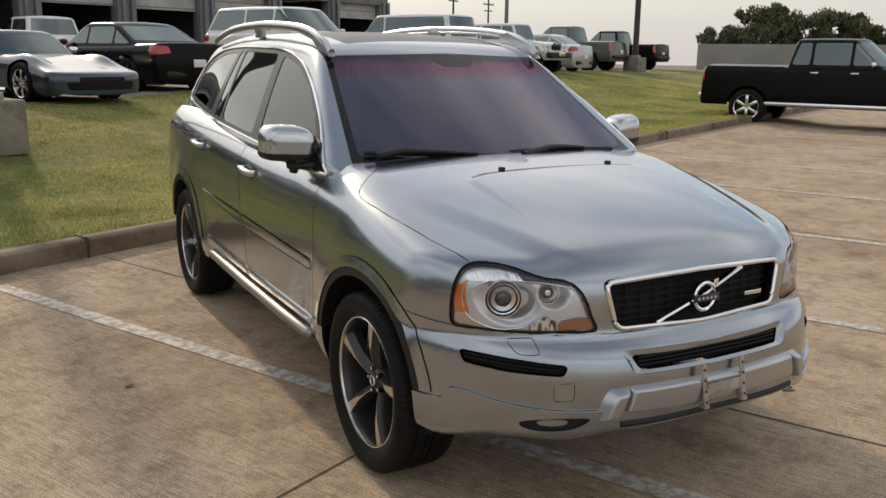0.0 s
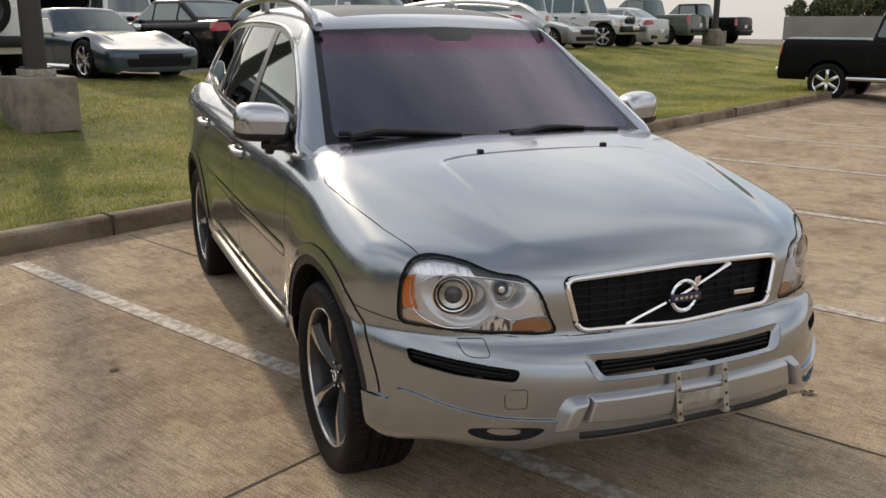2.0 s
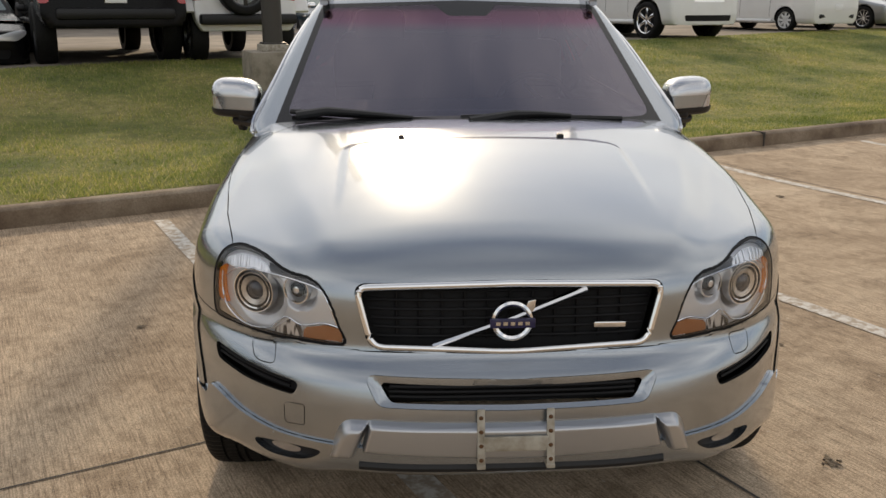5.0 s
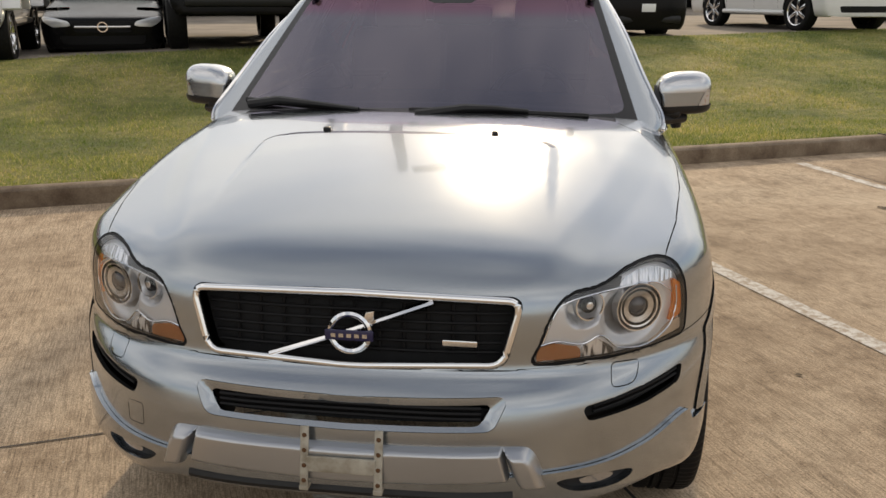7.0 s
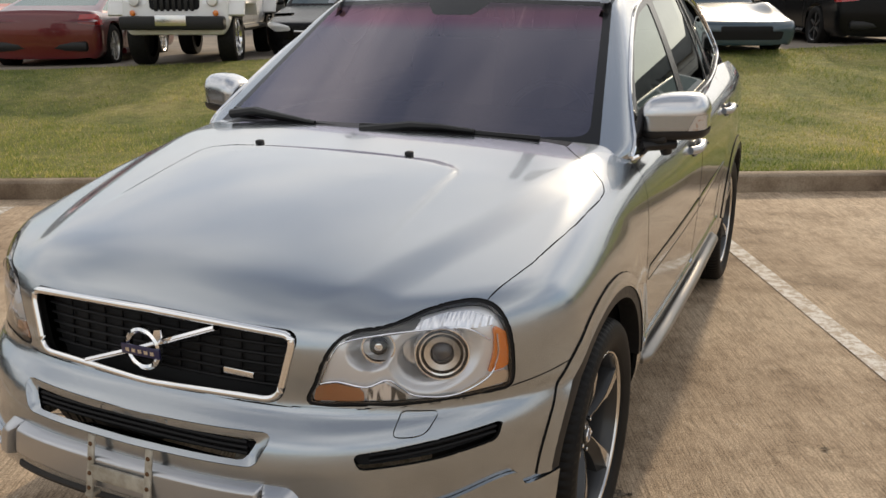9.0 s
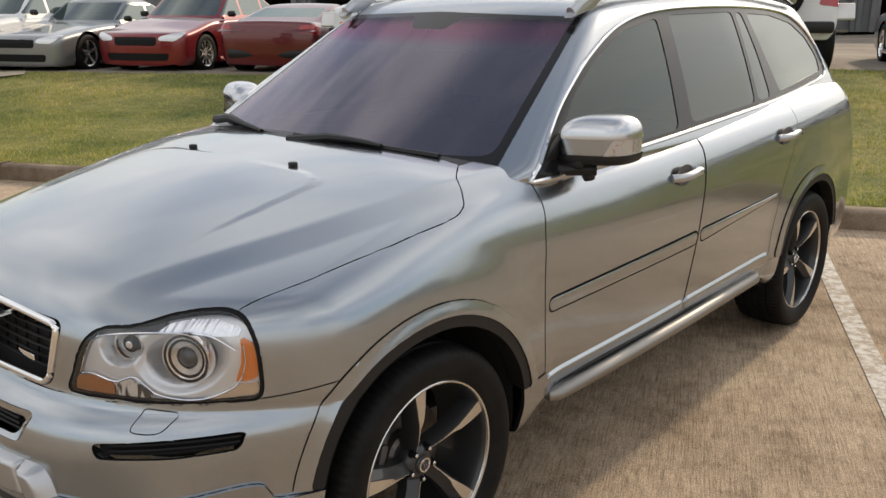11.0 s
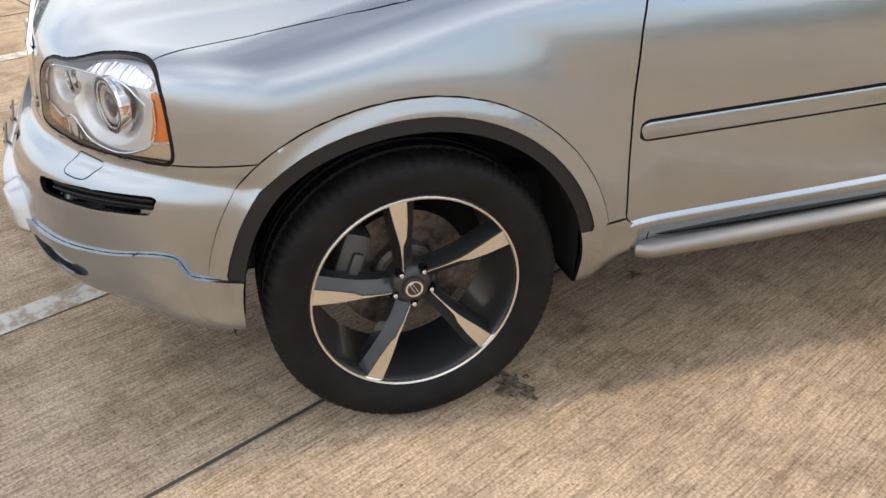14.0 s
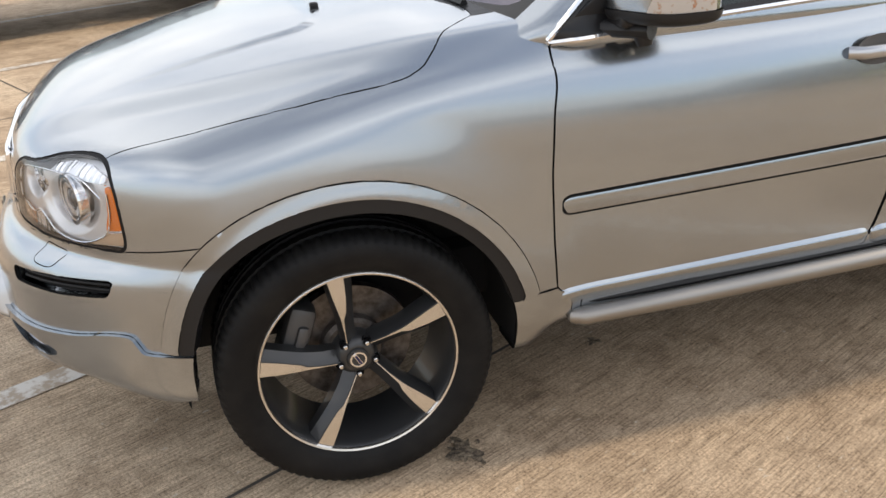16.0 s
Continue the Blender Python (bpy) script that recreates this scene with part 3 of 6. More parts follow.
def cut(bm, region):
    """Scores the skin along the edge of a region (negative inside) and returns the faces within."""
    bm.verts.index_update()
    co = np.array([v.co[:] for v in bm.verts])
    val = region(co[:, 0], co[:, 1], co[:, 2])
    val = np.where(np.abs(val) < 1e-6, 1e-6, val)
    of = dict(zip(bm.verts, val.tolist()))
    within = [v for v, c in of.items() if c < 0]
    fresh = {}
    for e in [e for v in within for e in v.link_edges if of[e.other_vert(v)] > 0]:
        a, b = e.verts
        fac = of[a] / (of[a] - of[b])
        _, v = bmesh.utils.edge_split(e, a, min(max(fac, 0.04), 0.96))
        of[v] = 0.0
        fresh[v] = True
    for f in dict.fromkeys(f for v in fresh for f in v.link_faces):
        z = [v for v in f.verts if v in fresh]
        if len(z) >= 2:
            try:
                bmesh.utils.face_split(f, z[0], z[1] if len(z) < 4 else z[1])
            except ValueError:
                pass
    return [f for f in dict.fromkeys(f for v in within for f in v.link_faces) if sum(of[v] for v in f.verts) < 0]


def lift(bm, faces, keep=False):
    """The given faces as a skin of their own; taken out of bm unless keep."""
    own, made = bmesh.new(), {}
    for f in faces:
        for v in f.verts:
            if v not in made:
                made[v] = own.verts.new(v.co)
        own.faces.new([made[v] for v in f.verts])
    if not keep:
        bmesh.ops.delete(bm, geom=faces, context="FACES")
    own.normal_update()
    return own


def panel(bm, region, keep=False):
    return lift(bm, cut(bm, region), keep)


def hem(bm, gap=0.0022, depth=0.014):
    """Draws a panel's edge in by the gap and folds it inwards."""
    bm.normal_update()
    rim = [e for e in bm.edges if len(e.link_faces) == 1]
    verts = {v for e in rim for v in e.verts}
    normal = {v: v.normal.copy() for v in verts}
    move = {}
    for v in verts:
        d = sum((f.calc_center_median() - v.co for f in v.link_faces), Vector())
        d -= d.dot(normal[v]) * normal[v]
        move[v] = d.normalized() * gap if d.length > 1e-7 else Vector()
    for v in verts:
        v.co += move[v]
    old = set(bm.faces)
    g = bmesh.ops.extrude_edge_only(bm, edges=rim)
    # silver panels' folds turn black here: the gap's shade is put into their colour
    if gap >= 0.001:
        for f in bm.faces:
            if f not in old:
                f.material_index = 1
    twin = [v for v in g["geom"] if isinstance(v, bmesh.types.BMVert)]
    for v in twin:
        near = [e.other_vert(v) for e in v.link_edges if e.other_vert(v) in verts]
        if near:
            v.co -= normal[near[0]] * depth
    return bm


def swell(bm, by):
    """Moves a skin along its normals; by may be a function of the place."""
    bm.normal_update()
    shift = [(v, v.normal * (by(v.co) if callable(by) else by)) for v in bm.verts]
    for v, d in shift:
        v.co += d
    return bm


def mirrored(bm):
    own = bm.copy()
    bmesh.ops.scale(own, vec=(-1, 1, 1), verts=own.verts)
    bmesh.ops.reverse_faces(own, faces=own.faces)
    return own


def front_of(poly, y_most=0.2):
    """A region given in the front view (x, z), on the nose only."""
    return lambda x, y, z: np.maximum(inside(x, z, poly), y - y_most)


def side_of(poly, x_least=0.4):
    """A region given in the side view (y, z), on the +x flank."""
    return lambda x, y, z: np.maximum(inside(y, z, poly), x_least - x)


def other(region):
    return lambda x, y, z: region(-x, y, z)


def both(poly):
    """An outline given for x >= 0, closed by its mirror image."""
    return np.array(list(poly) + [(-x, z) for x, z in reversed(poly) if x])


def largest(bm):
    """Keeps the largest connected piece of a skin."""
    left, best = set(bm.faces), []
    while left:
        pile, seen = [left.pop()], []
        while pile:
            f = pile.pop()
            seen.append(f)
            for e in f.edges:
                for g in e.link_faces:
                    if g in left:
                        left.discard(g)
                        pile.append(g)
        best = max(best, seen, key=len)
    kept = set(best)
    bmesh.ops.delete(bm, geom=[f for f in bm.faces if f not in kept], context="FACES")
    return bm

# ---- the ground: lot, kerb, lawn and upper drive, turned against the car ----
LOT_TURN = 25.2
LOT = pose(0, 0, 0, 0, 0, LOT_TURN)


def kerb_v(u):
    """The kerb's face, a little askew to the lot."""
    return 4.375 + 0.0101 * u


def lot_rise(u, v=9.0):
    """The lot is flat under the cars and lifts slightly towards the kerb."""
    return (0.016 + 0.0034 * np.clip(u, -5.0, 20.0)) * ease(v, 2.9, 4.4)


LAWN = curve((5.15, 0.135), (6.0, 0.20), (8.0, 0.42), (10.0, 0.80), (11.3, 0.97), (12.2, 0.99), (13.0, 0.98), (16.0, 1.05), (24.0, 1.2), (60.0, 1.4), (400.0, 2.0))


LAWN_END = curve((-16.0, 9.7), (-12.0, 10.2), (-9.0, 10.65), (-6.0, 10.95), (-4.0, 11.15), (-2.4, 11.3), (-1.2, 11.45), (0.0, 11.6))
SAG = curve((-16.0, 0.20), (-8.0, 0.16), (-3.5, 0.17), (-1.5, 0.13), (2.0, 0.08), (5.4, 0.08), (8.0, 0.0))


def lawn_end(u):
    """How far up the lawn reaches: the drive's edge drifts away to the far side."""
    return 11.6 + 0.125 * min(u, 30.0) if u > 0 else float(LAWN_END(u))


def unslant(u, v):
    e = lawn_end(u)
    return 5.15 + (v - 5.15) * 6.45 / (e - 5.15) if v < e else 11.6 + (v - e)


def slant(u, w):
    """Across the lawn from the kerb (0) to the drive's edge (1), and metres beyond that."""
    k, e = kerb_v(u) + 0.14, lawn_end(u)
    return k + (e - k) * w if w <= 1 else e + (w - 1)


def gain(u):
    """The lawn climbs a little less at its near end."""
    return 1.0 - 0.13 * (1 - ease(u, -6.0, -1.0))


def height(u, v):
    if v < kerb_v(u) + 0.12:
        return float(lot_rise(u, v))
    old = 0.30 * ease(u, 5.0, 24.0) + 0.15 * ease(u, 18.0, 45.0) + LAWN(unslant(u, max(v, 5.15))) * gain(u) - 0.0118 * (math.hypot(u + 2.0, v + 2.5) - 1.5) - SAG(u) * ease(v, 5.5, 9.5)
    k = ease(v, 4.5, 7.0)
    return float((lot_rise(u) + 0.145) * (1 - k) + old * k)


def place(u, v, turn=0.0, lift=0.0):
    """A pose in the lot's frame, on the ground."""
    return LOT @ pose(u, v, height(u, v) + lift, 0, 0, turn)


def sheet(us, vs, z, bm=None, warp=lambda u, v: v):
    bm = bm or bmesh.new()
    grid = [[bm.verts.new((u, warp(u, v), z(u, warp(u, v)))) for v in vs] for u in us]
    for i in range(len(us) - 1):
        for j in range(len(vs) - 1):
            bm.faces.new((grid[i][j], grid[i + 1][j], grid[i + 1][j + 1], grid[i][j + 1]))
    return bm


g_us = [-400, -150, -60] + [-30 + 2 * i for i in range(38)] + [60, 150, 400]
g_vs = [-400, -100, -40, -20, -12, -8, -4, 0, 2.9, 3.2, 3.5, 3.8, 4.1]
ground = solid("ground", sheet(g_us, g_vs + [4.5], lambda u, v: float(lot_rise(u, v)), None, lambda u, v: kerb_v(u) + 0.05 if v == 4.5 else v), CONCRETE,
               "tan brushed concrete parking lot, stained and sunlit", "ground", kind="structure", m=LOT)
kb = bmesh.new()
k_prof = [(0.0, -0.05), (0.0, 0.09), (0.012, 0.128), (0.045, 0.148), (0.13, 0.152), (0.16, 0.14), (0.16, -0.05)]
k_us = [-60, -40, -30] + [-25 + 1.0 * i for i in range(60)] + [40, 60]
rows_ = [[kb.verts.new((u, kerb_v(u) + v, z + float(lot_rise(u)))) for v, z in k_prof] for u in k_us]
for a, b in zip(rows_, rows_[1:]):
    for i in range(len(k_prof) - 1):
        kb.faces.new((a[i], a[i + 1], b[i + 1], b[i]))
bmesh.ops.recalc_face_normals(kb, faces=kb.faces)
kerb = solid("kerb", kb, KERBSTONE, "stained concrete kerb edging the lawn", "kerb", kind="structure", m=LOT)
for ju in (-11.6, -5.05, 0.50, 6.4, 12.6):
    solid("kerb_joint", slab((0.012, 0.19, 0.17), (ju, kerb_v(ju) + 0.078, 0.075 + float(lot_rise(ju))), 0.002), JOINT, "dark joint in the concrete kerb", "joint", kind="structure", m=LOT)

lawn = solid("lawn", sheet(g_us, [0, 0.05, 0.1, 0.16, 0.23, 0.3, 0.38, 0.46, 0.54, 0.62, 0.7, 0.78, 0.86, 0.93, 1.0], height, None, slant), GRASS,
             "sloping mown lawn, green with dry straw patches", "lawn", kind="structure", m=LOT)
drive = solid("upper_drive", sheet(g_us, [0.998, 1.3, 1.6, 2.4, 3.4, 5.4, 9.4, 13.4, 23.4, 49.4, 109.4, 400], height, None, slant), ASPHALT,
              "worn tan concrete drive beyond the lawn", "drive", kind="structure", m=LOT)

MARKS = pose(0, 0, 0, 0, 0, LOT_TURN + 0.58)
STALL_U = [-8.3, -5.6, -2.98, -0.315, 2.37, 5.1, 7.8, 10.4, 13.0, 15.6]
for su in STALL_U:
    solid("stall_line", sheet([su - 0.055, su + 0.055], [-1.15, 0.5, 2.0, 2.9, 3.3, 3.7, 4.1], lambda u, v: float(lot_rise(u, v)) + 0.004), STRIPE,
          "worn white painted stall line on concrete", "road marking", group="stall lines", kind="structure", m=MARKS)
for bu in (-17.5, -13.1, -8.5, -3.9, 0.62, 5.24, 9.8, 14.4):
    solid("slab_joint", sheet([bu - 0.006, bu + 0.006], [-14, -6, 0, 2.9, 3.3, 3.7, 4.3], lambda u, v: float(lot_rise(u, v)) + 0.003), JOINT,
          "dark filled joint between concrete slabs", "joint", kind="structure", m=MARKS)
for bv, b_end in ((-9.2, 30), (-4.1, 30), (0.5, 0.62)):
    solid("slab_joint", sheet([-30 + (b_end + 30) * i / 24 for i in range(25)], [bv - 0.005, bv + 0.005], lambda u, v: float(lot_rise(u, v)) + 0.003), JOINT,
          "dark filled joint between concrete slabs", "joint", kind="structure", m=MARKS)

# a narrow footpath slants up across the lawn
walk_bm = bmesh.new()
steps = [[(-14.6 + 4.7 * k / 20 + 0.19 * e, 4.7 + 5.6 * k / 20 - 0.22 * e) for e in (-1, 0, 1)] for k in range(21)]
rows_ = [[walk_bm.verts.new((u, v, height(u, v) + 0.03)) for u, v in row] for row in steps]
for a, b in zip(rows_, rows_[1:]):
    for i in range(2):
        walk_bm.faces.new((a[i], a[i + 1], b[i + 1], b[i]))
bmesh.ops.recalc_face_normals(walk_bm, faces=walk_bm.faces)
PATHSTONE = mat("pale_path_concrete", (0.45, 0.38, 0.30), 0.9)
colour(PATHSTONE, ramp(PATHSTONE, noise_of(PATHSTONE, 6.0, 6.0, 0.65), (0.3, (0.34, 0.28, 0.21)), (0.7, (0.50, 0.43, 0.34))))
solid("footpath", walk_bm, PATHSTONE, "pale concrete footpath slanting up the lawn", "path", kind="structure", m=LOT)

# ---- the silver car ----
car = thing("car", "silver metallic sport utility car with chrome grille, parked askew", "car")
skin = sheath(body_form, ((-0.45, -0.30, 0.55), (0.45, 3.3, 0.72)), ((-1.05, -1.15, 0.10), (1.05, 4.15, 1.35)), (136, 210, 84), warp=lambda u: 0.62 * u + 0.38 * u ** 2)


def arch(r, wy, x_least=0.55):
    """A wheel opening: round above, fuller towards its front shoulder, straight down below the axle."""
    def at(x, y, z):
        turn = np.degrees(np.arctan2(z - 0.369, -(y - wy - 0.009)))
        wide = r + 0.022 * np.exp(-((turn - 46.0) / 24.0) ** 2)
        return np.maximum(np.where(z > 0.369, np.hypot(y - wy - 0.009, z - 0.369), np.abs(y - wy - 0.009)) - wide, x_least - np.abs(x))
    return at


def taper(wy, lo, hi):
    """Proud by lo at the flare's outer edge and by hi at its inner one."""
    return lambda co: lo + (hi - lo) * float(1 - ease(math.hypot(co.y - wy - 0.009, co.z - 0.369), 0.44, 0.482))


LAMP = loop([(0.742, 0.929), (0.70, 0.929), (0.655, 0.920), (0.615, 0.903), (0.575, 0.892), (0.529, 0.886), (0.497, 0.867), (0.470, 0.824), (0.452, 0.770), (0.438, 0.717), (0.538, 0.715), (0.635, 0.712), (0.725, 0.711), (0.795, 0.713), (0.826, 0.722),
             (0.828, 0.79), (0.820, 0.85), (0.802, 0.893), (0.777, 0.917)], 6)
GRILLE = rounded(both([(0.0, 0.892), (0.412, 0.880), (0.372, 0.712), (0.0, 0.700)]), 0.035)
HOOD_PLAN = np.array([(-0.5, -0.99), (0.62, -0.99), (0.74, -0.62), (0.766, -0.49), (0.808, -0.32), (0.846, -0.074), (0.859, 0.12), (0.857, 0.185), (0.840, 0.228), (0.800, 0.264), (0.738, 0.310), (0.665, 0.405), (0.60, 0.405), (0.50, 0.365), (0.25, 0.31), (0.0, 0.295), (-0.5, 0.295)])
SLOT = rounded(both([(0.0, 0.640), (0.350, 0.648), (0.322, 0.596), (0.0, 0.590)]), 0.016)
VENT = rounded([(0.560, 0.622), (0.822, 0.646), (0.815, 0.604), (0.72, 0.592), (0.574, 0.588)], 0.012)

# wheel arches: black lip inside, painted flare outside
for wy, nm in ((0.0, "front"), (AXLE, "rear")):
    lift(skin, cut(skin, arch(0.405, wy))).free()
    for lip in (lambda x, y, z: np.maximum(np.maximum(arch(0.438, wy)(x, y, z), 0.468 - z), -x), lambda x, y, z: np.maximum(np.maximum(arch(0.438, wy)(x, y, z), 0.468 - z), x)):
        part("wheel_arch_lip", hem(swell(panel(skin, lip), 0.008), 0.0, 0.06), BLACK, car, "black plastic wheel arch lip")
    for flare in (lambda x, y, z: np.maximum(np.maximum(arch(0.479, wy)(x, y, z), 0.470 - z), -x), lambda x, y, z: np.maximum(np.maximum(arch(0.479, wy)(x, y, z), 0.470 - z), x)):
        part("wheel_arch_flare", hem(swell(panel(skin, flare), taper(wy, 0.0045, 0.012)), 0.0012, 0.03), SILVER, car)

# lamps, grille and bumper openings taken out of the skin
lamp_skin = {}
for s, reg in ((1, front_of(LAMP)), (-1, other(front_of(LAMP)))):
    lamp_skin[s] = panel(skin, reg)
grille_skin = panel(skin, front_of(GRILLE))
SURROUND = rounded(both([(0.0, 0.652), (0.385, 0.660), (0.350, 0.586), (0.0, 0.578)]), 0.02)
surround_skin = panel(skin, front_of(SURROUND))
slot_skin = panel(surround_skin, front_of(SLOT))
vent_skin = {s: panel(skin, reg) for s, reg in ((1, front_of(VENT)), (-1, other(front_of(VENT))))}

# hood, bumper, fenders and doors
SEAM = curve((-1.2, 0.702), (-0.6, 0.709), (-0.5, 0.717), (-0.33, 0.736))
hood_region = lambda x, y, z: np.maximum(inside(np.abs(x), y, HOOD_PLAN), SEAM(y) - z)
part("hood", hem(panel(skin, hood_region), 0.0028, 0.03), SILVER, car)
part("wiper_cowl", hem(panel(skin, lambda x, y, z: np.maximum(np.maximum(np.abs(x) - 0.675, np.abs(y - 0.70) - 0.46), 1.03 - z)), 0.0, 0.01), BLACK, car, "black plastic cowl under the windscreen")
bumper_region = lambda x, y, z: np.maximum(z - SEAM(y), y + 0.28)
bumper_all = panel(skin, bumper_region)
WASHER = rounded([(0.628, 0.699), (0.702, 0.690), (0.690, 0.652), (0.668, 0.648), (0.628, 0.652)], 0.012)
for s, reg in ((1, front_of(WASHER)), (-1, other(front_of(WASHER)))):
    part("headlamp_washer_cover", hem(panel(bumper_all, reg), 0.0014, 0.008), SILVER, car)
TOW = rounded([(-0.602, 0.562), (-0.545, 0.566), (-0.547, 0.508), (-0.602, 0.503)], 0.004)
part("towing_eye_cover", hem(panel(bumper_all, front_of(TOW)), 0.001, 0.008), SILVER, car)
valance = panel(bumper_all, lambda x, y, z: z - CREASE(y))
swell(valance, 0.012)
FOG = loop([(0.505, 0.450), (0.60, 0.449), (0.685, 0.434), (0.690, 0.414), (0.64, 0.402), (0.55, 0.414)], 6)
LENS = loop([(0.568, 0.437), (0.61, 0.440), (0.648, 0.432), (0.648, 0.420), (0.61, 0.416), (0.572, 0.424)], 6)
for s, mir in ((1, lambda r: r), (-1, other)):
    scoop = panel(valance, mir(front_of(FOG)))
    lens = panel(scoop.copy(), mir(front_of(LENS)))
    fog = part("fog_lamp", swell(scoop, -0.022), BLACK, car, "small fog lamp set in a scoop of the lower bumper")
    part("fog_lens", hem(swell(lens, -0.012), 0.0, 0.012), mat("dim_fog_glass", (0.34, 0.34, 0.35), 0.12, 0.7, coat=1.0), fog)
part("bumper_valance", hem(valance, 0.0, 0.03), SILVER, car)
part("intake_surround", hem(swell(surround_skin, lambda co: -0.9 * min(0.018, max(0.0, -float(inside(co.x, co.z, SURROUND))))), 0.0, 0.012), SILVER, car)
part("front_bumper", hem(bumper_all, 0.0015, 0.012), SILVER, car)
FRONT_DOOR = rounded([(0.527, 0.462), (0.516, 0.62), (0.511, 0.79), (0.519, 0.94), (0.534, 1.02), (0.527, 1.07), (0.545, 1.12), (0.55, 1.30), (1.63, 1.30), (1.625, 1.10), (1.60, 0.95), (1.555, 0.765), (1.49, 0.50), (1.475, 0.462)], 0.03)
REAR_DOOR = rounded([(1.480, 0.462), (1.495, 0.50), (1.560, 0.765), (1.605, 0.95), (1.630, 1.10), (1.635, 1.30), (2.62, 1.30), (2.60, 1.05), (2.46, 0.86), (2.40, 0.76), (2.34, 0.60), (2.33, 0.462)], 0.03)
for s in (1, -1):
    mir = (lambda r: r) if s == 1 else other
    part("front_door", hem(panel(skin, mir(side_of(FRONT_DOOR))), 0.0032, 0.03), SILVER, car)
    part("rear_door", hem(panel(skin, mir(side_of(REAR_DOOR))), 0.0032, 0.03), SILVER, car)
    part("sill_end", hem(swell(panel(skin, mir(lambda x, y, z: np.maximum(np.maximum(np.abs(y - 0.47) - 0.10, 0.40 - x), z - 0.474 - 0.06 * (y - 0.40)))), 0.004)), SILVER, car)
    part("front_fender", hem(panel(skin, mir(lambda x, y, z: np.maximum(np.maximum(y - 0.60, 0.40 - x), 0.28 - z)))), SILVER, car)
    part("rocker_panel", hem(panel(skin, mir(lambda x, y, z: np.maximum(np.maximum(z - 0.47, 0.4 - x), np.abs(y - 1.42) - 1.05)))), SILVER, car)
lift(skin, cut(skin, lambda x, y, z: np.maximum(np.maximum(np.abs(x) - 0.79, np.abs(y - 2.25) - 1.38), 1.0 - z))).free()
for s in (1, -1):
    mir = (lambda r: r) if s == 1 else other
    part("tail_lamp", hem(panel(skin, mir(side_of(rounded([(3.64, 0.88), (3.95, 0.86), (3.95, 1.14), (3.60, 1.14)], 0.03), 0.3)))), RED, car, "red tail lamp")
    part("rear_quarter", hem(panel(skin, mir(lambda x, y, z: np.maximum(np.maximum(2.0 - y, 0.70 - x), y - 3.80))), 0.001, 0.03), SILVER, car)
part("tailgate", hem(panel(skin, lambda x, y, z: 3.0 - y), 0.001, 0.03), SILVER, car)
part("cowl_panel", hem(largest(skin), 0.001, 0.03), SILVER, car)
under = bmesh.new()
slab((1.3, 3.9, 0.18), (0, 1.75, 0.42), 0.05, under)
slab((1.06, 0.9, 0.36), (0, -0.15, 0.60), 0.10, under)
slab((1.70, 2.9, 0.10), (0, 2.0, 0.56), 0.03, under)
slab((1.55, 0.06, 0.55), (0, 0.42, 0.80), 0.02, under)
part("underbody", under, VOID, car, "dark underbody")
for wy in (0.0, AXLE):
    for s in (1, -1):
        liner = lathe([(0.0, 0.0), (0.43, 0.0), (0.43, 0.30)], 40, None, pose(0.58 if s == 1 else -0.58, wy, 0.385, 0, 0, 0 if s == 1 else 180))
        bmesh.ops.bisect_plane(liner, geom=liner.verts[:] + liner.edges[:] + liner.faces[:], plane_co=(0, 0, 0.30), plane_no=(0, 0, -1), clear_outer=True)
        part("wheel_well", liner, VOID, car)

# lower bumper, skid plate and number-plate bracket
SKID = rounded(both([(0.0, 0.557), (0.384, 0.562), (0.412, 0.452), (0.0, 0.438)]), 0.012)
HORN = rounded([(0.346, 0.567), (0.440, 0.563), (0.470, 0.530), (0.490, 0.470), (0.512, 0.412), (0.400, 0.424), (0.372, 0.500)], 0.030)


def pad(outline, out, edge, tuck=0.07, step=0.004):
    """A bumper pad with softly falling edges, over an outline in the front view."""
    (x0, z0), (x1, z1) = outline.min(axis=0) - step, outline.max(axis=0) + step
    xs, zs = np.arange(x0, x1 + step, step), np.arange(z0, z1 + step, step)
    gx, gz = np.meshgrid(xs, zs, indexing="ij")
    sd = inside(gx, gz, outline)
    gy = -0.916 - out + 0.66 * np.abs(gx) ** 3.4 + 0.9 * (gz - 0.50) ** 2 + tuck * (1 - ease(-sd, 0.0, edge))
    bm = bmesh.new()
    vs = [[bm.verts.new((gx[i, j], gy[i, j], gz[i, j])) for j in range(len(zs))] for i in range(len(xs))]
    for i in range(len(xs) - 1):
        for j in range(len(zs) - 1):
            if sd[i:i + 2, j:j + 2].min() < 0.0:
                bm.faces.new((vs[i][j], vs[i + 1][j], vs[i + 1][j + 1], vs[i][j + 1]))
    bmesh.ops.delete(bm, geom=[v for v in bm.verts if not v.link_faces], context="VERTS")
    return bm


part("skid_plate", pad(SKID, 0.019, 0.022), BRIGHT, car, "bright silver skid plate", 60)
horn = pad(HORN, 0.027, 0.036)
part("skid_plate_horn", mirrored(horn), BRIGHT, car, "raised bright end of the skid plate", 60)
part("skid_plate_horn", horn, BRIGHT, car, "raised bright end of the skid plate", 60)
part("bumper_lip", tube([(x, -0.905 + 0.62 * abs(x) ** 3.4, 0.424) for x in np.linspace(-0.40, 0.40, 15)], 0.015, 8), BLACK, car, "black lower lip")

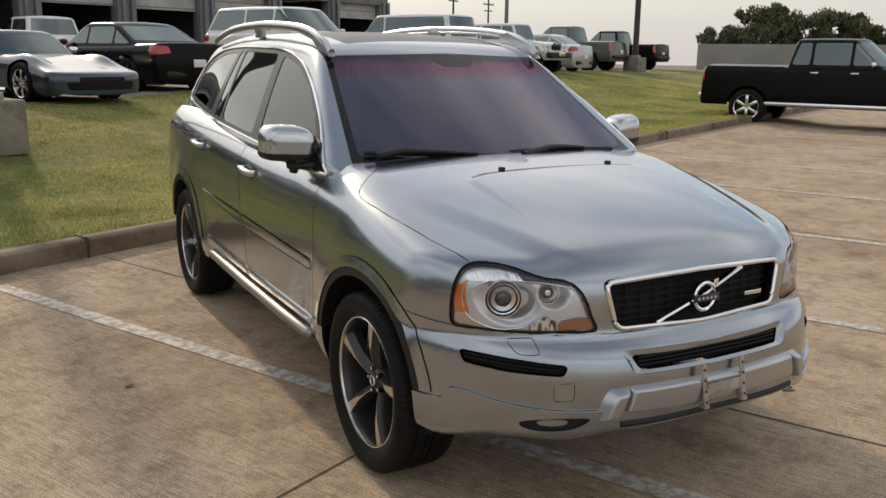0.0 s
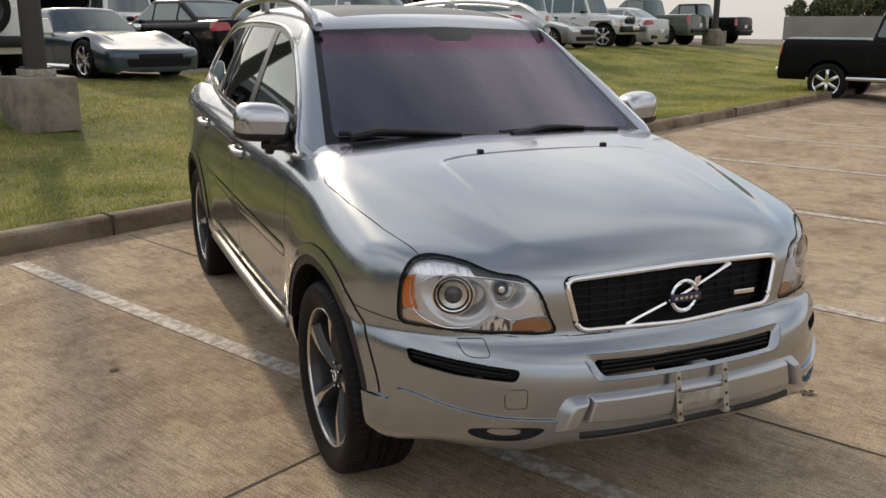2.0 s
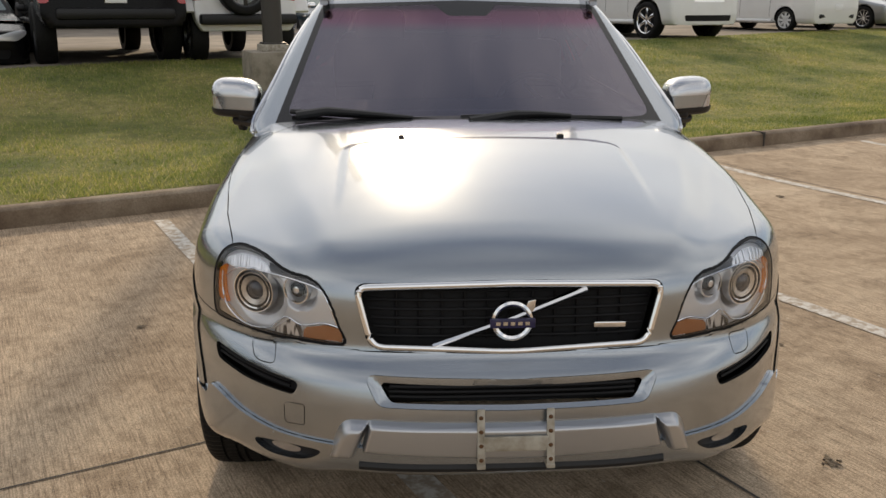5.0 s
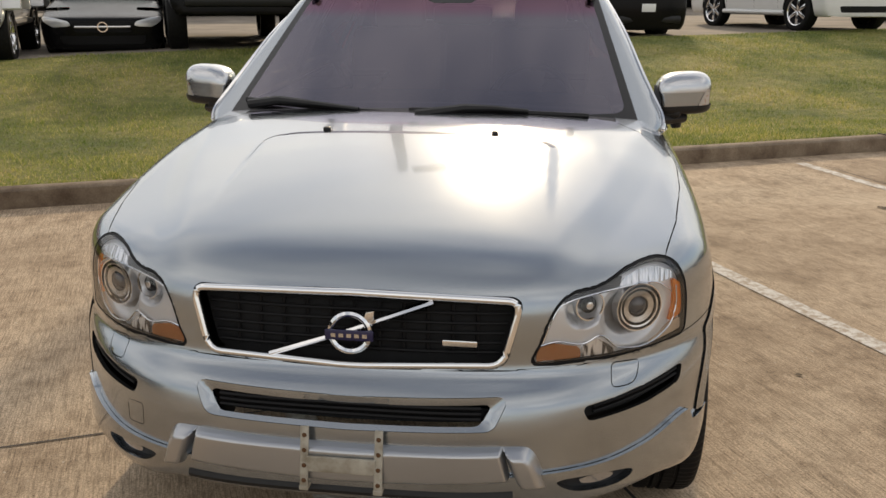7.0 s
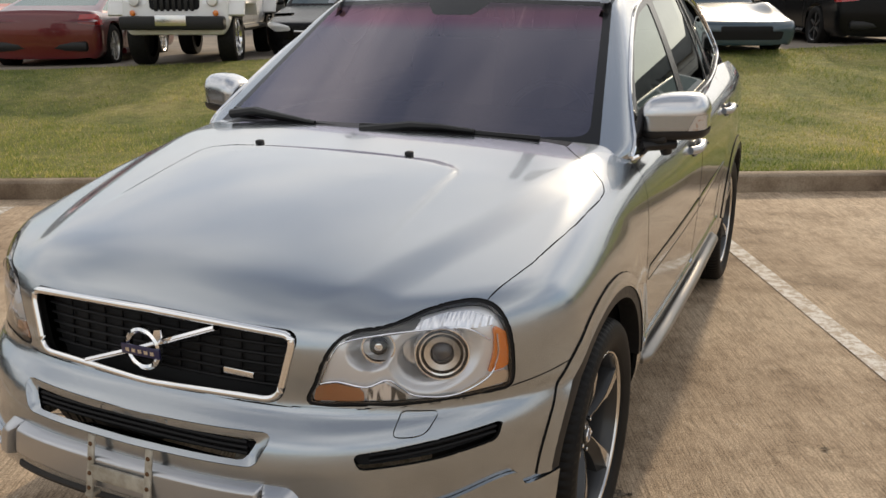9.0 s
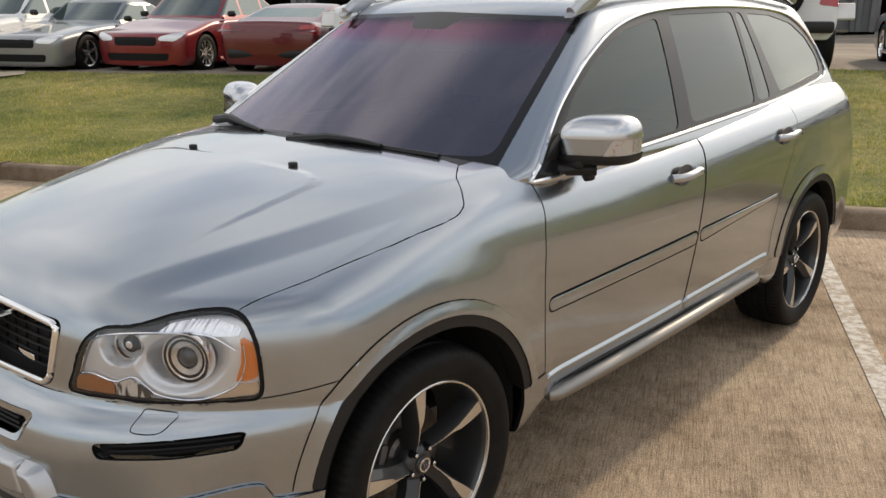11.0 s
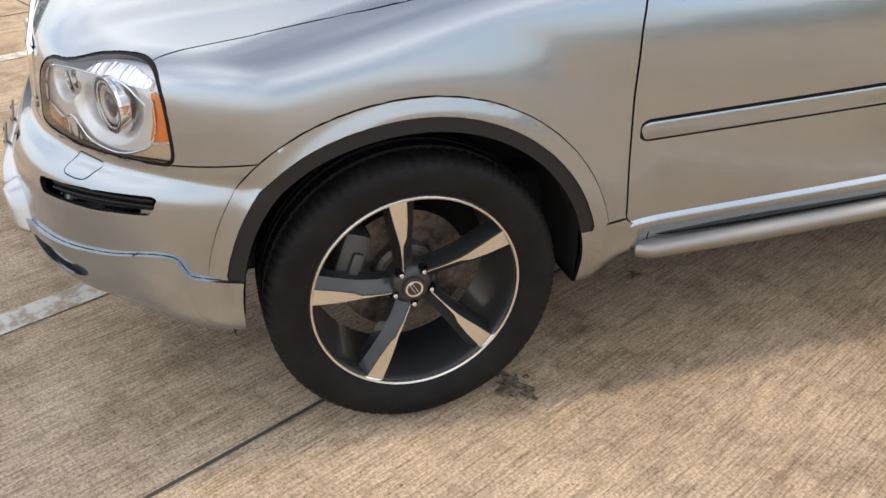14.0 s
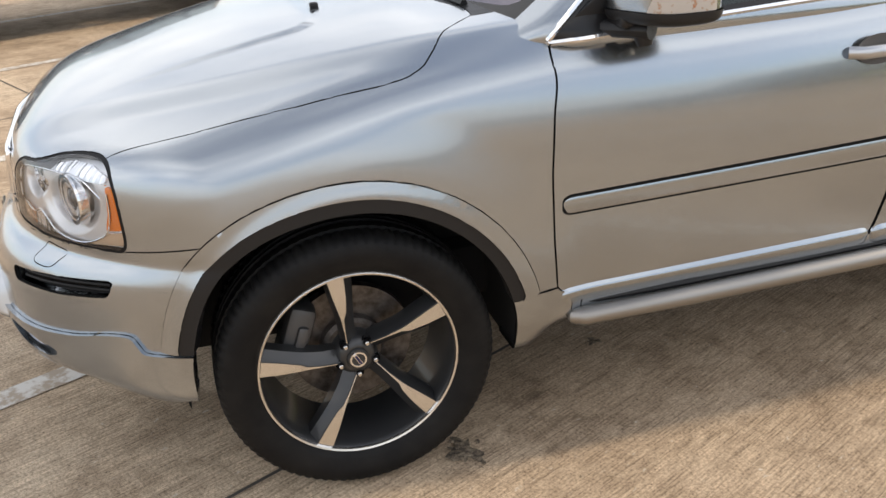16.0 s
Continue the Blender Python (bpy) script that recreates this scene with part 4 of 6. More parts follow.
# wheels: tyre with tread, dark barrel, five twisted two-tone spokes
def tyre_mesh():
    half = [(0.262, 0.098), (0.272, 0.112), (0.285, 0.118), (0.310, 0.127), (0.330, 0.128), (0.348, 0.122), (0.358, 0.113), (0.364, 0.102),
            (0.367, 0.088), (0.368, 0.064), (0.360, 0.061), (0.360, 0.054), (0.369, 0.051), (0.3695, 0.020), (0.361, 0.017), (0.361, 0.009), (0.3695, 0.006)]
    prof = half + [(r, -x) for r, x in reversed(half)]
    last = len(prof)

    def groove(k, i):
        j = min(i, last - 1 - i)
        return -0.0045 if k % 3 == 0 and 6 <= j <= 9 else (-0.002 if k % 3 == 1 and 12 <= j <= 13 else 0)
    bm = lathe(prof, 264, ripple=groove)
    return finish("tyre", bm, RUBBER, 30)


def spoke(bm_dark, bm_face, turn):
    """A spoke whose polished wedge widens towards the rim on one side; the other facet falls away dark."""
    st = [(0.040, -0.014, 0.0165, 0.0205, 0.064), (0.09, -0.013, 0.0150, 0.0195, 0.080), (0.135, -0.017, 0.0110, 0.0205, 0.090), (0.155, -0.020, 0.0020, 0.0225, 0.094), (0.20, -0.027, -0.0060, 0.0280, 0.098), (0.256, -0.036, -0.0120, 0.0330, 0.100)]
    rot = pose(0, 0, 0, turn, 0, 0)
    rows_d, rows_f = [], []
    for r, t0, t1, t2, x in st:
        rows_d.append([(x - 0.060, 0.002 - t0, r), (x - 0.026, -t0, r), (x - 0.007, 0.003 - t1, r), (x - 0.003, -t1, r), (x - 0.003, -t2, r), (x - 0.010, -t2 - 0.003, r), (x - 0.034, -t2 - 0.011, r), (x - 0.060, -t2 - 0.010, r)])
        rows_f.append([(x, -t1 - 0.001, r), (x, 0.001 - t2, r)])
    for bm, rows_, closed in ((bm_dark, rows_d, True), (bm_face, rows_f, False)):
        vs = [[bm.verts.new(rot @ Vector(p)) for p in row] for row in rows_]
        for a, b in zip(vs, vs[1:]):
            for i in range(len(a) - 1):
                bm.faces.new((a[i], a[i + 1], b[i + 1], b[i]))
        if not closed:
            low = [[bm.verts.new(v.co - Vector((0.006, 0, 0))) for v in row] for row in vs]
            for a, b, c, d in zip(vs, vs[1:], low, low[1:]):
                bm.faces.new((a[0], b[0], d[0], c[0]))
                bm.faces.new((b[1], a[1], c[1], d[1]))


TYRE = tyre_mesh()
rim_bm = lathe([(0.262, 0.104), (0.258, 0.100), (0.252, 0.086), (0.247, 0.060), (0.240, 0.0), (0.236, -0.075), (0.262, -0.095)], 72)
lathe([(0.0, 0.066), (0.030, 0.068), (0.040, 0.066), (0.052, 0.056), (0.060, 0.040), (0.064, 0.010)], 40, rim_bm)
face_bm = lathe([(0.2665, 0.098), (0.2675, 0.106), (0.264, 0.109), (0.259, 0.107), (0.257, 0.101)], 96)
for k in range(5):
    f_bm = bmesh.new()
    spoke(rim_bm, f_bm, 72 * k)
    if k == 0:
        bmesh.ops.recalc_face_normals(f_bm, faces=f_bm.faces)
        SPOKE_FACE = finish("spoke_face", f_bm, SATIN, 30)
bmesh.ops.recalc_face_normals(rim_bm, faces=rim_bm.faces)
bmesh.ops.recalc_face_normals(face_bm, faces=face_bm.faces)
RIM, FACE = finish("rim", rim_bm, ANTHRACITE, 30), finish("rim_ring", face_bm, SATIN, 30)
CAP = finish("hub_cap", lathe([(0.0, 0.077), (0.020, 0.0765), (0.027, 0.075), (0.030, 0.070)], 32), ANTHRACITE)
ring_bm = lathe([(0.017, 0.076), (0.018, 0.0785), (0.0225, 0.0785), (0.0235, 0.076)], 32)
slab((0.002, 0.042, 0.009), (0.0785, 0, 0), 0.0, ring_bm, Euler((radians(40), 0, 0)).to_matrix())
CAP_RING = finish("cap_ring", ring_bm, CHROME)
BAR_BM = slab((0.002, 0.030, 0.0062), (0.0797, 0, 0), 0.0, None, Euler((radians(40), 0, 0)).to_matrix())
CAP_BAR = finish("cap_bar", BAR_BM, BLUE)
NUT = finish("lug_nut", lathe([(0.0, 0.078), (0.006, 0.077), (0.0085, 0.073), (0.0085, 0.062), (0.0135, 0.0655), (0.0145, 0.055)], 14), GLOSSBLACK)
NUT_TIP = finish("nut_tip", lathe([(0.0, 0.0796), (0.0045, 0.0792), (0.0062, 0.0772)], 12), SATIN)
disc_bm = lathe([(0.06, -0.02), (0.168, -0.02), (0.168, -0.048), (0.06, -0.048)], 60)
lathe([(0.0, 0.015), (0.075, 0.015), (0.085, 0.005), (0.088, -0.03)], 40, disc_bm)
DISC = finish("brake_disc", disc_bm, IRON)
cal = slab((0.10, 0.075, 0.19), (-0.015, -0.150, 0.06), 0.02, None, Euler((radians(-20), 0, 0)).to_matrix())
slab((0.05, 0.03, 0.10), (0.022, -0.142, 0.055), 0.010, cal, Euler((radians(-20), 0, 0)).to_matrix())
CALIPER = finish("brake_caliper", cal, mat("cast_grey_caliper", (0.09, 0.09, 0.092), 0.5, 0.6))
for wy in (0.0, AXLE):
    for s in (1, -1):
        wheel = part("wheel", TYRE, None, car, "black tyre on a two-tone five-spoke alloy")
        wheel.matrix_basis = pose(0.815 * s, wy, 0.3566, {(1, 0.0): 79, (1, AXLE): 20, (-1, 0.0): -72, (-1, AXLE): 50}[(s, wy)] if s == 1 else 0, 0, 0 if s == 1 else 180) @ Matrix.Diagonal((1, 0.965, 0.965, 1))
        if s == -1:
            wheel.matrix_basis = pose(-0.815, wy, 0.3566, 0, 0, 180) @ pose(0, 0, 0, -84 if wy == 0.0 else 30, 0, 0) @ Matrix.Diagonal((1, 0.965, 0.965, 1))
        part("rim", RIM, None, wheel, "dark anthracite alloy rim")
        part("rim_ring", FACE, None, wheel, "polished aluminium rim edge")
        for k in range(5):
            part("spoke_face", SPOKE_FACE, None, wheel).matrix_basis = pose(0, 0, 0, 72 * k, 0, 0)
        part("hub_cap", CAP, None, wheel)
        part("cap_ring", CAP_RING, None, wheel)
        part("cap_bar", CAP_BAR, None, wheel, "dark blue badge bar")
        for k in range(5):
            part("lug_nut", NUT, None, wheel).matrix_basis = pose(0, 0, 0, 30 + 72 * k, 0, 0) @ pose(-0.004, 0, 0.049)
        for k in range(5):
            part("nut_tip", NUT_TIP, None, wheel, "bright end of a wheel nut").matrix_basis = pose(0, 0, 0, 30 + 72 * k, 0, 0) @ pose(-0.004, 0, 0.049)
        part("brake_disc", DISC, None, wheel)
        turn_back = wheel.matrix_basis.to_quaternion().to_matrix().inverted().to_4x4() @ (Matrix() if s == 1 else pose(0, 0, 0, 0, 0, 180))
        part("brake_caliper", CALIPER, None, wheel).matrix_basis = turn_back

# cabin
hut = sheath(cabin_form, ((-0.3, 1.35, 1.06), (0.3, 3.0, 1.32)), ((-1.0, 0.05, 0.93), (1.0, 4.15, 1.95)), (64, 120, 56))
WS_OUT = rounded(both([(0.0, 1.600), (0.612, 1.583), (0.640, 1.50), (0.765, 1.12), (0.70, 1.085), (0.0, 1.085)]), 0.02)
WS_IN = rounded(both([(0.0, 1.586), (0.588, 1.568), (0.612, 1.50), (0.715, 1.175), (0.69, 1.160), (0.0, 1.155)]), 0.02)
DLO = loop([(0.535, 1.108), (0.70, 1.245), (0.86, 1.352), (1.06, 1.457), (1.34, 1.555), (1.70, 1.608), (2.3, 1.625), (2.9, 1.612), (3.25, 1.570), (3.43, 1.48), (3.50, 1.36), (3.47, 1.265), (3.1, 1.228), (2.5, 1.195), (1.6, 1.148), (0.9, 1.118), (0.60, 1.098)], 8)
PANES = [("front_window", [(0.715, 1.128), (0.73, 1.215), (0.87, 1.328), (1.07, 1.435), (1.34, 1.530), (1.645, 1.578), (1.575, 1.35), (1.515, 1.162)], SIDEGLASS),
         ("rear_window", [(1.635, 1.172), (1.69, 1.38), (1.75, 1.588), (2.385, 1.600), (2.33, 1.38), (2.285, 1.205)], DARKGLASS),
         ("quarter_light", [(2.325, 1.208), (2.37, 1.40), (2.425, 1.598), (2.50, 1.596), (2.50, 1.40), (2.485, 1.215)], DARKGLASS),
         ("cargo_window", [(2.63, 1.228), (2.585, 1.40), (2.56, 1.592), (2.9, 1.582), (3.2, 1.540), (3.36, 1.465), (3.44, 1.36), (3.42, 1.285)], DARKGLASS)]
ws = panel(hut, front_of(WS_OUT, 1.6))
ws_glass = panel(ws, front_of(WS_IN, 1.6))
frit = panel(ws_glass, front_of(rounded([(-0.14, 1.60), (0.17, 1.60), (0.11, 1.535), (-0.06, 1.535)], 0.015), 1.6))
part("windscreen_border", hem(ws, 0.0, 0.012), GLOSSBLACK, car, "black windscreen border")
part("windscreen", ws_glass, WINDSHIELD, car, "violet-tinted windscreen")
part("sensor_cover", frit, GLOSSBLACK, car, "black sensor patch on the windscreen")
for s in (1, -1):
    mir = (lambda r: r) if s == 1 else other
    frame_skin = panel(hut, mir(side_of(DLO, 0.3)))
    for nm, outline, gm in PANES:
        part(nm, hem(swell(panel(frame_skin, mir(side_of(rounded(outline, 0.03), 0.3))), -0.003), 0.0, 0.006), gm, car)
    part("window_frame", hem(frame_skin, 0.0, 0.012), GLOSSBLACK, car, "gloss black window frames")
    trim = []
    for y, z in DLO:
        lo, hi = 0.2, 1.1
        for _ in range(30):
            mid = (lo + hi) / 2
            lo, hi = (lo, mid) if cabin_form(mid, y, z) > 0 else (mid, hi)
        trim.append((s * (lo + 0.003), y, z))
    part("window_trim", tube(trim, 0.0075, 6, None, True), CHROME, car, "bright window surround")
roof_glass = panel(hut, lambda x, y, z: np.maximum(np.maximum(np.abs(x) - 0.47, np.abs(y - 1.80) - 0.56), 1.5 - z))
part("sunroof", hem(swell(roof_glass, -0.002), 0.002, 0.01), mat("dark_sunroof_glass", (0.015, 0.015, 0.015), 0.30, 0, 0.0, 0.3), car, "dark glass sunroof")
tail_glass = panel(hut, lambda x, y, z: np.maximum(inside(x, z, rounded([(-0.60, 1.24), (0.60, 1.24), (0.50, 1.58), (-0.50, 1.58)], 0.05)), 3.2 - y))
part("tailgate_window", tail_glass, DARKGLASS, car)
part("roof", hem(hut, 0.001, 0.02), SILVER, car)


def on_glass(x, z, out=0.012):
    return (x, 0.33 + 1.64 * (z - 1.15) + 0.30 * x * x - out, z + out * 0.6)


def top_z(x, y):
    """The height of the hood over a place of the plan."""
    lo, hi = 0.8, 1.4
    for _ in range(26):
        mid = (lo + hi) / 2
        lo, hi = (lo, mid) if body_form(np.array(x), np.array(y), np.array(mid)) > 0 else (mid, hi)
    return lo


for path, arm in (([(-0.70, 1.172), (-0.50, 1.168), (-0.25, 1.158), (0.02, 1.150)], (-0.60, 1.165)), ([(-0.05, 1.165), (0.15, 1.168), (0.35, 1.160), (0.58, 1.148)], (0.10, 1.160))):
    wiper = part("wiper_blade", tube([on_glass(x, z, 0.016) for x, z in path], 0.011, 6), BLACK, car, "black wiper blade")
    arm_pts = [on_glass(path[0][0] + 0.03, path[0][1] - 0.02, 0.035), on_glass(arm[0] + 0.05, arm[1] + 0.006, 0.034), on_glass(path[1][0] + 0.10, path[1][1] - 0.002, 0.034), on_glass(path[2][0] + 0.02, path[2][1], 0.028)]
    part("wiper_arm", tube(arm_pts, [0.018, 0.016, 0.011, 0.008], 8), BLACK, wiper)
for s in (1, -1):
    part("washer_nozzle", slab((0.024, 0.024, 0.016), (0.276 * s, 0.066, top_z(0.276, 0.066) + 0.005), 0.005), BLACK, car, "black washer nozzle")

# roof rails
for s in (1, -1):
    rail_pts = loop([(0.600 * s, 1.10, 1.596), (0.604 * s, 1.20, 1.650), (0.605 * s, 1.38, 1.702), (0.600 * s, 1.7, 1.732), (0.590 * s, 2.2, 1.748), (0.575 * s, 2.8, 1.735), (0.555 * s, 3.2, 1.695), (0.545 * s, 3.38, 1.66)], 5, False)
    rail = part("roof_rail", tube([tuple(p) for p in rail_pts], 0.019, 10, None, False, 1.25), BRIGHT, car, "bright silver roof rail")
    foot = prism([(1.08, 1.580), (1.16, 1.655), (1.38, 1.72), (1.50, 1.70), (1.30, 1.66), (1.22, 1.610)], 0.035, pose(0.585 * s - (0.0 if s == 1 else 0.035) + 0.0, 0, 0) @ Matrix(((0, 0, 1, 0), (1, 0, 0, 0), (0, 1, 0, 0), (0, 0, 0, 1))), 0.006)
    part("rail_foot", foot, BRIGHT, rail)
    part("rail_post", slab((0.03, 0.14, 0.09), (0.585 * s, 2.25, 1.722), 0.01), BRIGHT, rail)

# door mirrors
for s in (1, -1):
    def cap_form(x, y, z):
        """The mirror's housing: domed above, upright and flat-bottomed below."""
        rise = z - 1.212 - 0.03 * (x - 0.95)
        tall = np.where(rise > 0, (np.abs(rise) / (0.078 + 0.10 * np.minimum(0.0, x - 0.93))) ** 2.5, (np.abs(rise) / 0.080) ** 9)
        return (np.abs(x - 0.949) / 0.109) ** 4.0 + (np.abs(y - 0.775 - 0.30 * (x - 0.95)) / 0.090) ** 3.0 + tall - 1

    pod = sheath(cap_form, ((0.93, 0.755, 1.190), (0.97, 0.795, 1.222)), ((0.79, 0.61, 1.08), (1.11, 0.94, 1.34)), (24, 18, 28), False)
    lower = panel(pod, lambda x, y, z: z - 1.166 - 0.03 * (x - 0.95))
    chin = panel(pod, lambda x, y, z: z - 1.217 - 0.03 * (x - 0.95))
    swell(chin, -0.004)
    signal = panel(chin, lambda x, y, z: np.maximum(1.006 + 0.45 * (z - 1.18) - x, y - 0.85), True)
    if s == -1:
        pod, lower, signal, chin = mirrored(pod), mirrored(lower), mirrored(signal), mirrored(chin)
    mirror = part("door_mirror", hem(pod, 0.001, 0.008), MIRRORCAP, car, "silver door mirror with black base")
    # darker silver than the cap, standing for the ground this band mirrors
    part("mirror_chin", hem(chin, 0.0, 0.004), SILVER, mirror, "silver lower band of the mirror, darkened for reflected ground")
    part("mirror_base", swell(lower, 0.002), BLACK, mirror, "black underside")
    part("turn_signal", swell(signal, 0.0015), SIGNALGLASS, mirror, "clear turn signal with orange inside")
    part("mirror_arm", slab((0.13, 0.085, 0.034), (0.872 * s, 0.722, 1.140), 0.012, None, None, 3), BLACK, mirror, "black arm to the door")
    stalk = tube([(0.81 * s, 0.65, 1.118), (0.87 * s, 0.69, 1.115), (0.95 * s, 0.75, 1.120)], [0.030, 0.026, 0.030], 10, None, False, 0.8)
    tube([(0.925 * s, 0.74, 1.115), (0.93 * s, 0.745, 1.080)], [0.028, 0.018], 10, stalk)
    part("mirror_stalk", stalk, BLACK, mirror)
    sail = prism([(0.548, 1.112), (0.725, 1.125), (0.735, 1.24), (0.70, 1.225)], 0.02, pose(0.835 * s, 0, 0) @ Matrix(((0, 0, 1, 0), (1, 0, 0, 0), (0, 1, 0, 0), (0, 0, 0, 1))), 0.003)
    part("mirror_sail", sail, BLACK, mirror)

# handles, side mouldings, running boards
def flank_x(y, z):
    """Where the body's flank lies at a place of the side view."""
    lo, hi = np.full(np.shape(y), 0.3), np.full(np.shape(y), 1.2)
    for _ in range(26):
        mid = (lo + hi) / 2
        out = body_form(mid, y, z) > 0
        hi, lo = np.where(out, mid, hi), np.where(out, lo, mid)
    return lo


def strip(side, ends, low, high, proud, crest=0.25):
    """A soft raised band that follows the flank, round at its ends, flat without a crest; crest is where its ridge lies, from the top edge."""
    n, k = 56, 10
    vs, bm = np.linspace(0, 1, k + 1), bmesh.new()
    y = ends[0] + (ends[1] - ends[0]) * (0.5 - 0.5 * np.cos(math.pi * np.linspace(0, 1, n + 1)))[:, None]
    mid, half = (low(y) + high(y)) / 2, (high(y) - low(y)) / 2
    edge = np.minimum(y - ends[0], ends[1] - y)
    round_ = np.sqrt(np.maximum(0.0, 1 - np.maximum(0.0, 1 - edge / np.maximum(half, 0.004)) ** 2))
    z = mid + half * (0.35 + 0.65 * round_) * (2 * vs - 1)
    rise = 1 + 0 * z if not crest else np.where(vs > 1 - crest, ease(1 - vs, 0.0, crest), 0.55 + 0.45 * ease(vs, 0.0, 1 - crest)) * (vs > 0.001) * (0.15 + 0.85 * round_)
    yy = y + 0 * z
    x = side * (flank_x(yy, z) + proud * rise - 0.002)
    rows_ = [[bm.verts.new((x[i, j], yy[i, j], z[i, j])) for j in range(k + 1)] for i in range(n + 1)]
    for a, b in zip(rows_, rows_[1:]):
        for i in range(k):
            bm.faces.new((a[i], b[i], b[i + 1], a[i + 1]) if side > 0 else (a[i], a[i + 1], b[i + 1], b[i]))
    bm.normal_update()
    return bm


for s in (1, -1):
    for hy, hz in ((1.430, 1.003), (2.445, 1.047)):
        handle = part("door_handle", tube([(0.925 * s, hy - 0.10, hz - 0.004), (0.950 * s, hy - 0.07, hz - 0.002), (0.955 * s, hy, hz), (0.950 * s, hy + 0.08, hz + 0.004), (0.925 * s, hy + 0.105, hz + 0.004)], [0.016, 0.017, 0.017, 0.018, 0.014], 10, None, False, 1.0), BRIGHT, car)
        # body-coloured scoop drawn as a dark grey dish, its shade in the colour
        dish = lathe([(0.0, 0.0), (0.045, 0.001), (0.056, 0.004)], 28, None, pose(0.9300 * s, hy - 0.015, hz, 0, 0, 0 if s == 1 else 180) @ Matrix.Diagonal((1, 1.25, 0.72, 1)))
        part("handle_recess_shade", dish, DASH, handle)
        part("key_lock", lathe([(0.0, 0.003), (0.006, 0.003), (0.007, 0.0)], 12, None, pose(0.9665 * s, hy + 0.085, hz + 0.004, 0, 0, 0 if s == 1 else 180)), ANTHRACITE, handle)
    for ends, low, high in (((0.538, 1.548), lambda y: 0.679 + 0.027 * (y - 0.588), lambda y: 0.734 + 0.035 * (y - 0.582)),
                            ((1.572, 2.37), lambda y: 0.706 + 0.080 * (y - 1.57), lambda y: 0.768 + 0.026 * (y - 1.57))):
        moulding = part("side_moulding", strip(s, ends, low, high, 0.0048, 0.3), SILVER, car)
        part("moulding_joint", strip(s, (ends[0] - 0.0008, ends[1] + 0.0008), lambda y: low(y) - 0.0002, lambda y: high(y) + 0.0002, 0.0024, 0), SEAMBLACK, moulding, "thin dark joint round the moulding")
    for y0, y1 in ((0.535, 1.480), (1.488, 2.33)):
        part("lower_door_trim", strip(s, (y0, y1), lambda y: 0.424 + 0.012 * (y - 0.54), lambda y: 0.474 + 0.026 * (y - 0.53), 0.012, 0.3), SILVER, car)
    part("running_board", tube([(0.900 * s, 0.572, 0.380), (0.918 * s, 0.578, 0.380), (0.930 * s, 0.60, 0.381), (0.940 * s, 0.9, 0.388), (0.944 * s, 1.5, 0.400), (0.940 * s, 2.18, 0.414), (0.905 * s, 2.27, 0.416)], [0.010, 0.022, 0.027, 0.029, 0.029, 0.028, 0.02], 16, None, False, 0.95), BOARD, car, "satin silver running board bar")
    # black bar laid in as the shade between door trim and running board
    part("board_gap_shade", tube([(0.906 * s, 0.56, 0.414), (0.918 * s, 0.9, 0.420), (0.921 * s, 1.5, 0.430), (0.912 * s, 2.30, 0.446)], 0.011, 8), BLACK, car)

# grille: chrome surround, dark mesh, diagonal bar and round badge
ring_line = rounded(both([(0.0, 0.886), (0.404, 0.874), (0.366, 0.719), (0.0, 0.707)]), 0.034)
grille = part("grille", tube([(x, float(NOSE(z) + BOW(z) * abs(x) ** 3.4) - 0.001, z) for x, z in ring_line], 0.0095, 10, None, True, 1.0), CHROME, car, "chrome grille surround")
part("grille_backing", swell(grille_skin, -0.055), VOID, grille)
for k in range(6):
    z = 0.735 + 0.0245 * k
    wide = 0.352 + 0.034 * (z - 0.731) / 0.13
    part("grille_slat", tube([(x, NOSE(z) + 0.6 * abs(x) ** 3.4 + 0.038, z) for x in np.linspace(-wide, wide, 13)], 0.0040, 6, None, False, 1.0), MESH, grille)
for k in range(11):
    x = -0.30 + 0.06 * k
    part("grille_rib", tube([(x, NOSE(0.74) + 0.6 * abs(x) ** 3.4 + 0.045, 0.725), (x, NOSE(0.85) + 0.6 * abs(x) ** 3.4 + 0.045, 0.868)], 0.004, 5), MESH, grille)
part("diagonal_bar", tube([(-0.205, -0.800, 0.722), (0.0, -0.806, 0.796), (0.197, -0.785, 0.868)], 0.015, 8, None, False, 0.55), CHROME, grille)
badge = lathe([(0.040, 0.0), (0.041, 0.010), (0.0475, 0.014), (0.054, 0.010), (0.055, 0.0)], 48, None, pose(0.0, -0.812, 0.792, 0, 0, -90))
prism([(0.030, 0.030), (0.040, 0.058), (0.060, 0.062), (0.058, 0.040), (0.050, 0.032)], 0.010, pose(0.0, -0.812, 0.788, 90, 0, 0), 0.002, badge)
part("badge_ring", badge, CHROME, grille, "round chrome badge")
part("badge_plate", slab((0.118, 0.006, 0.026), (0, -0.8285, 0.789), 0.002), BLUE, grille, "dark blue badge plate")
for k in range(5):
    part("badge_mark", slab((0.0115, 0.002, 0.0095), (-0.038 + 0.019 * k, -0.8322, 0.789), 0.0), SATIN, grille)
part("trim_badge", slab((0.085, 0.006, 0.016), (0.262, -0.797, 0.770), 0.003), CHROME, grille, "small chrome trim badge")
slot_back = part("lower_intake", swell(slot_skin, -0.05), VOID, car, "dark lower intake")
for k in range(3):
    part("intake_slat", tube([(x, NOSE(0.62) + 0.62 * abs(x) ** 3.4 + 0.022, 0.604 + 0.014 * k) for x in np.linspace(-0.32, 0.32, 11)], 0.005, 6), MESH, slot_back)
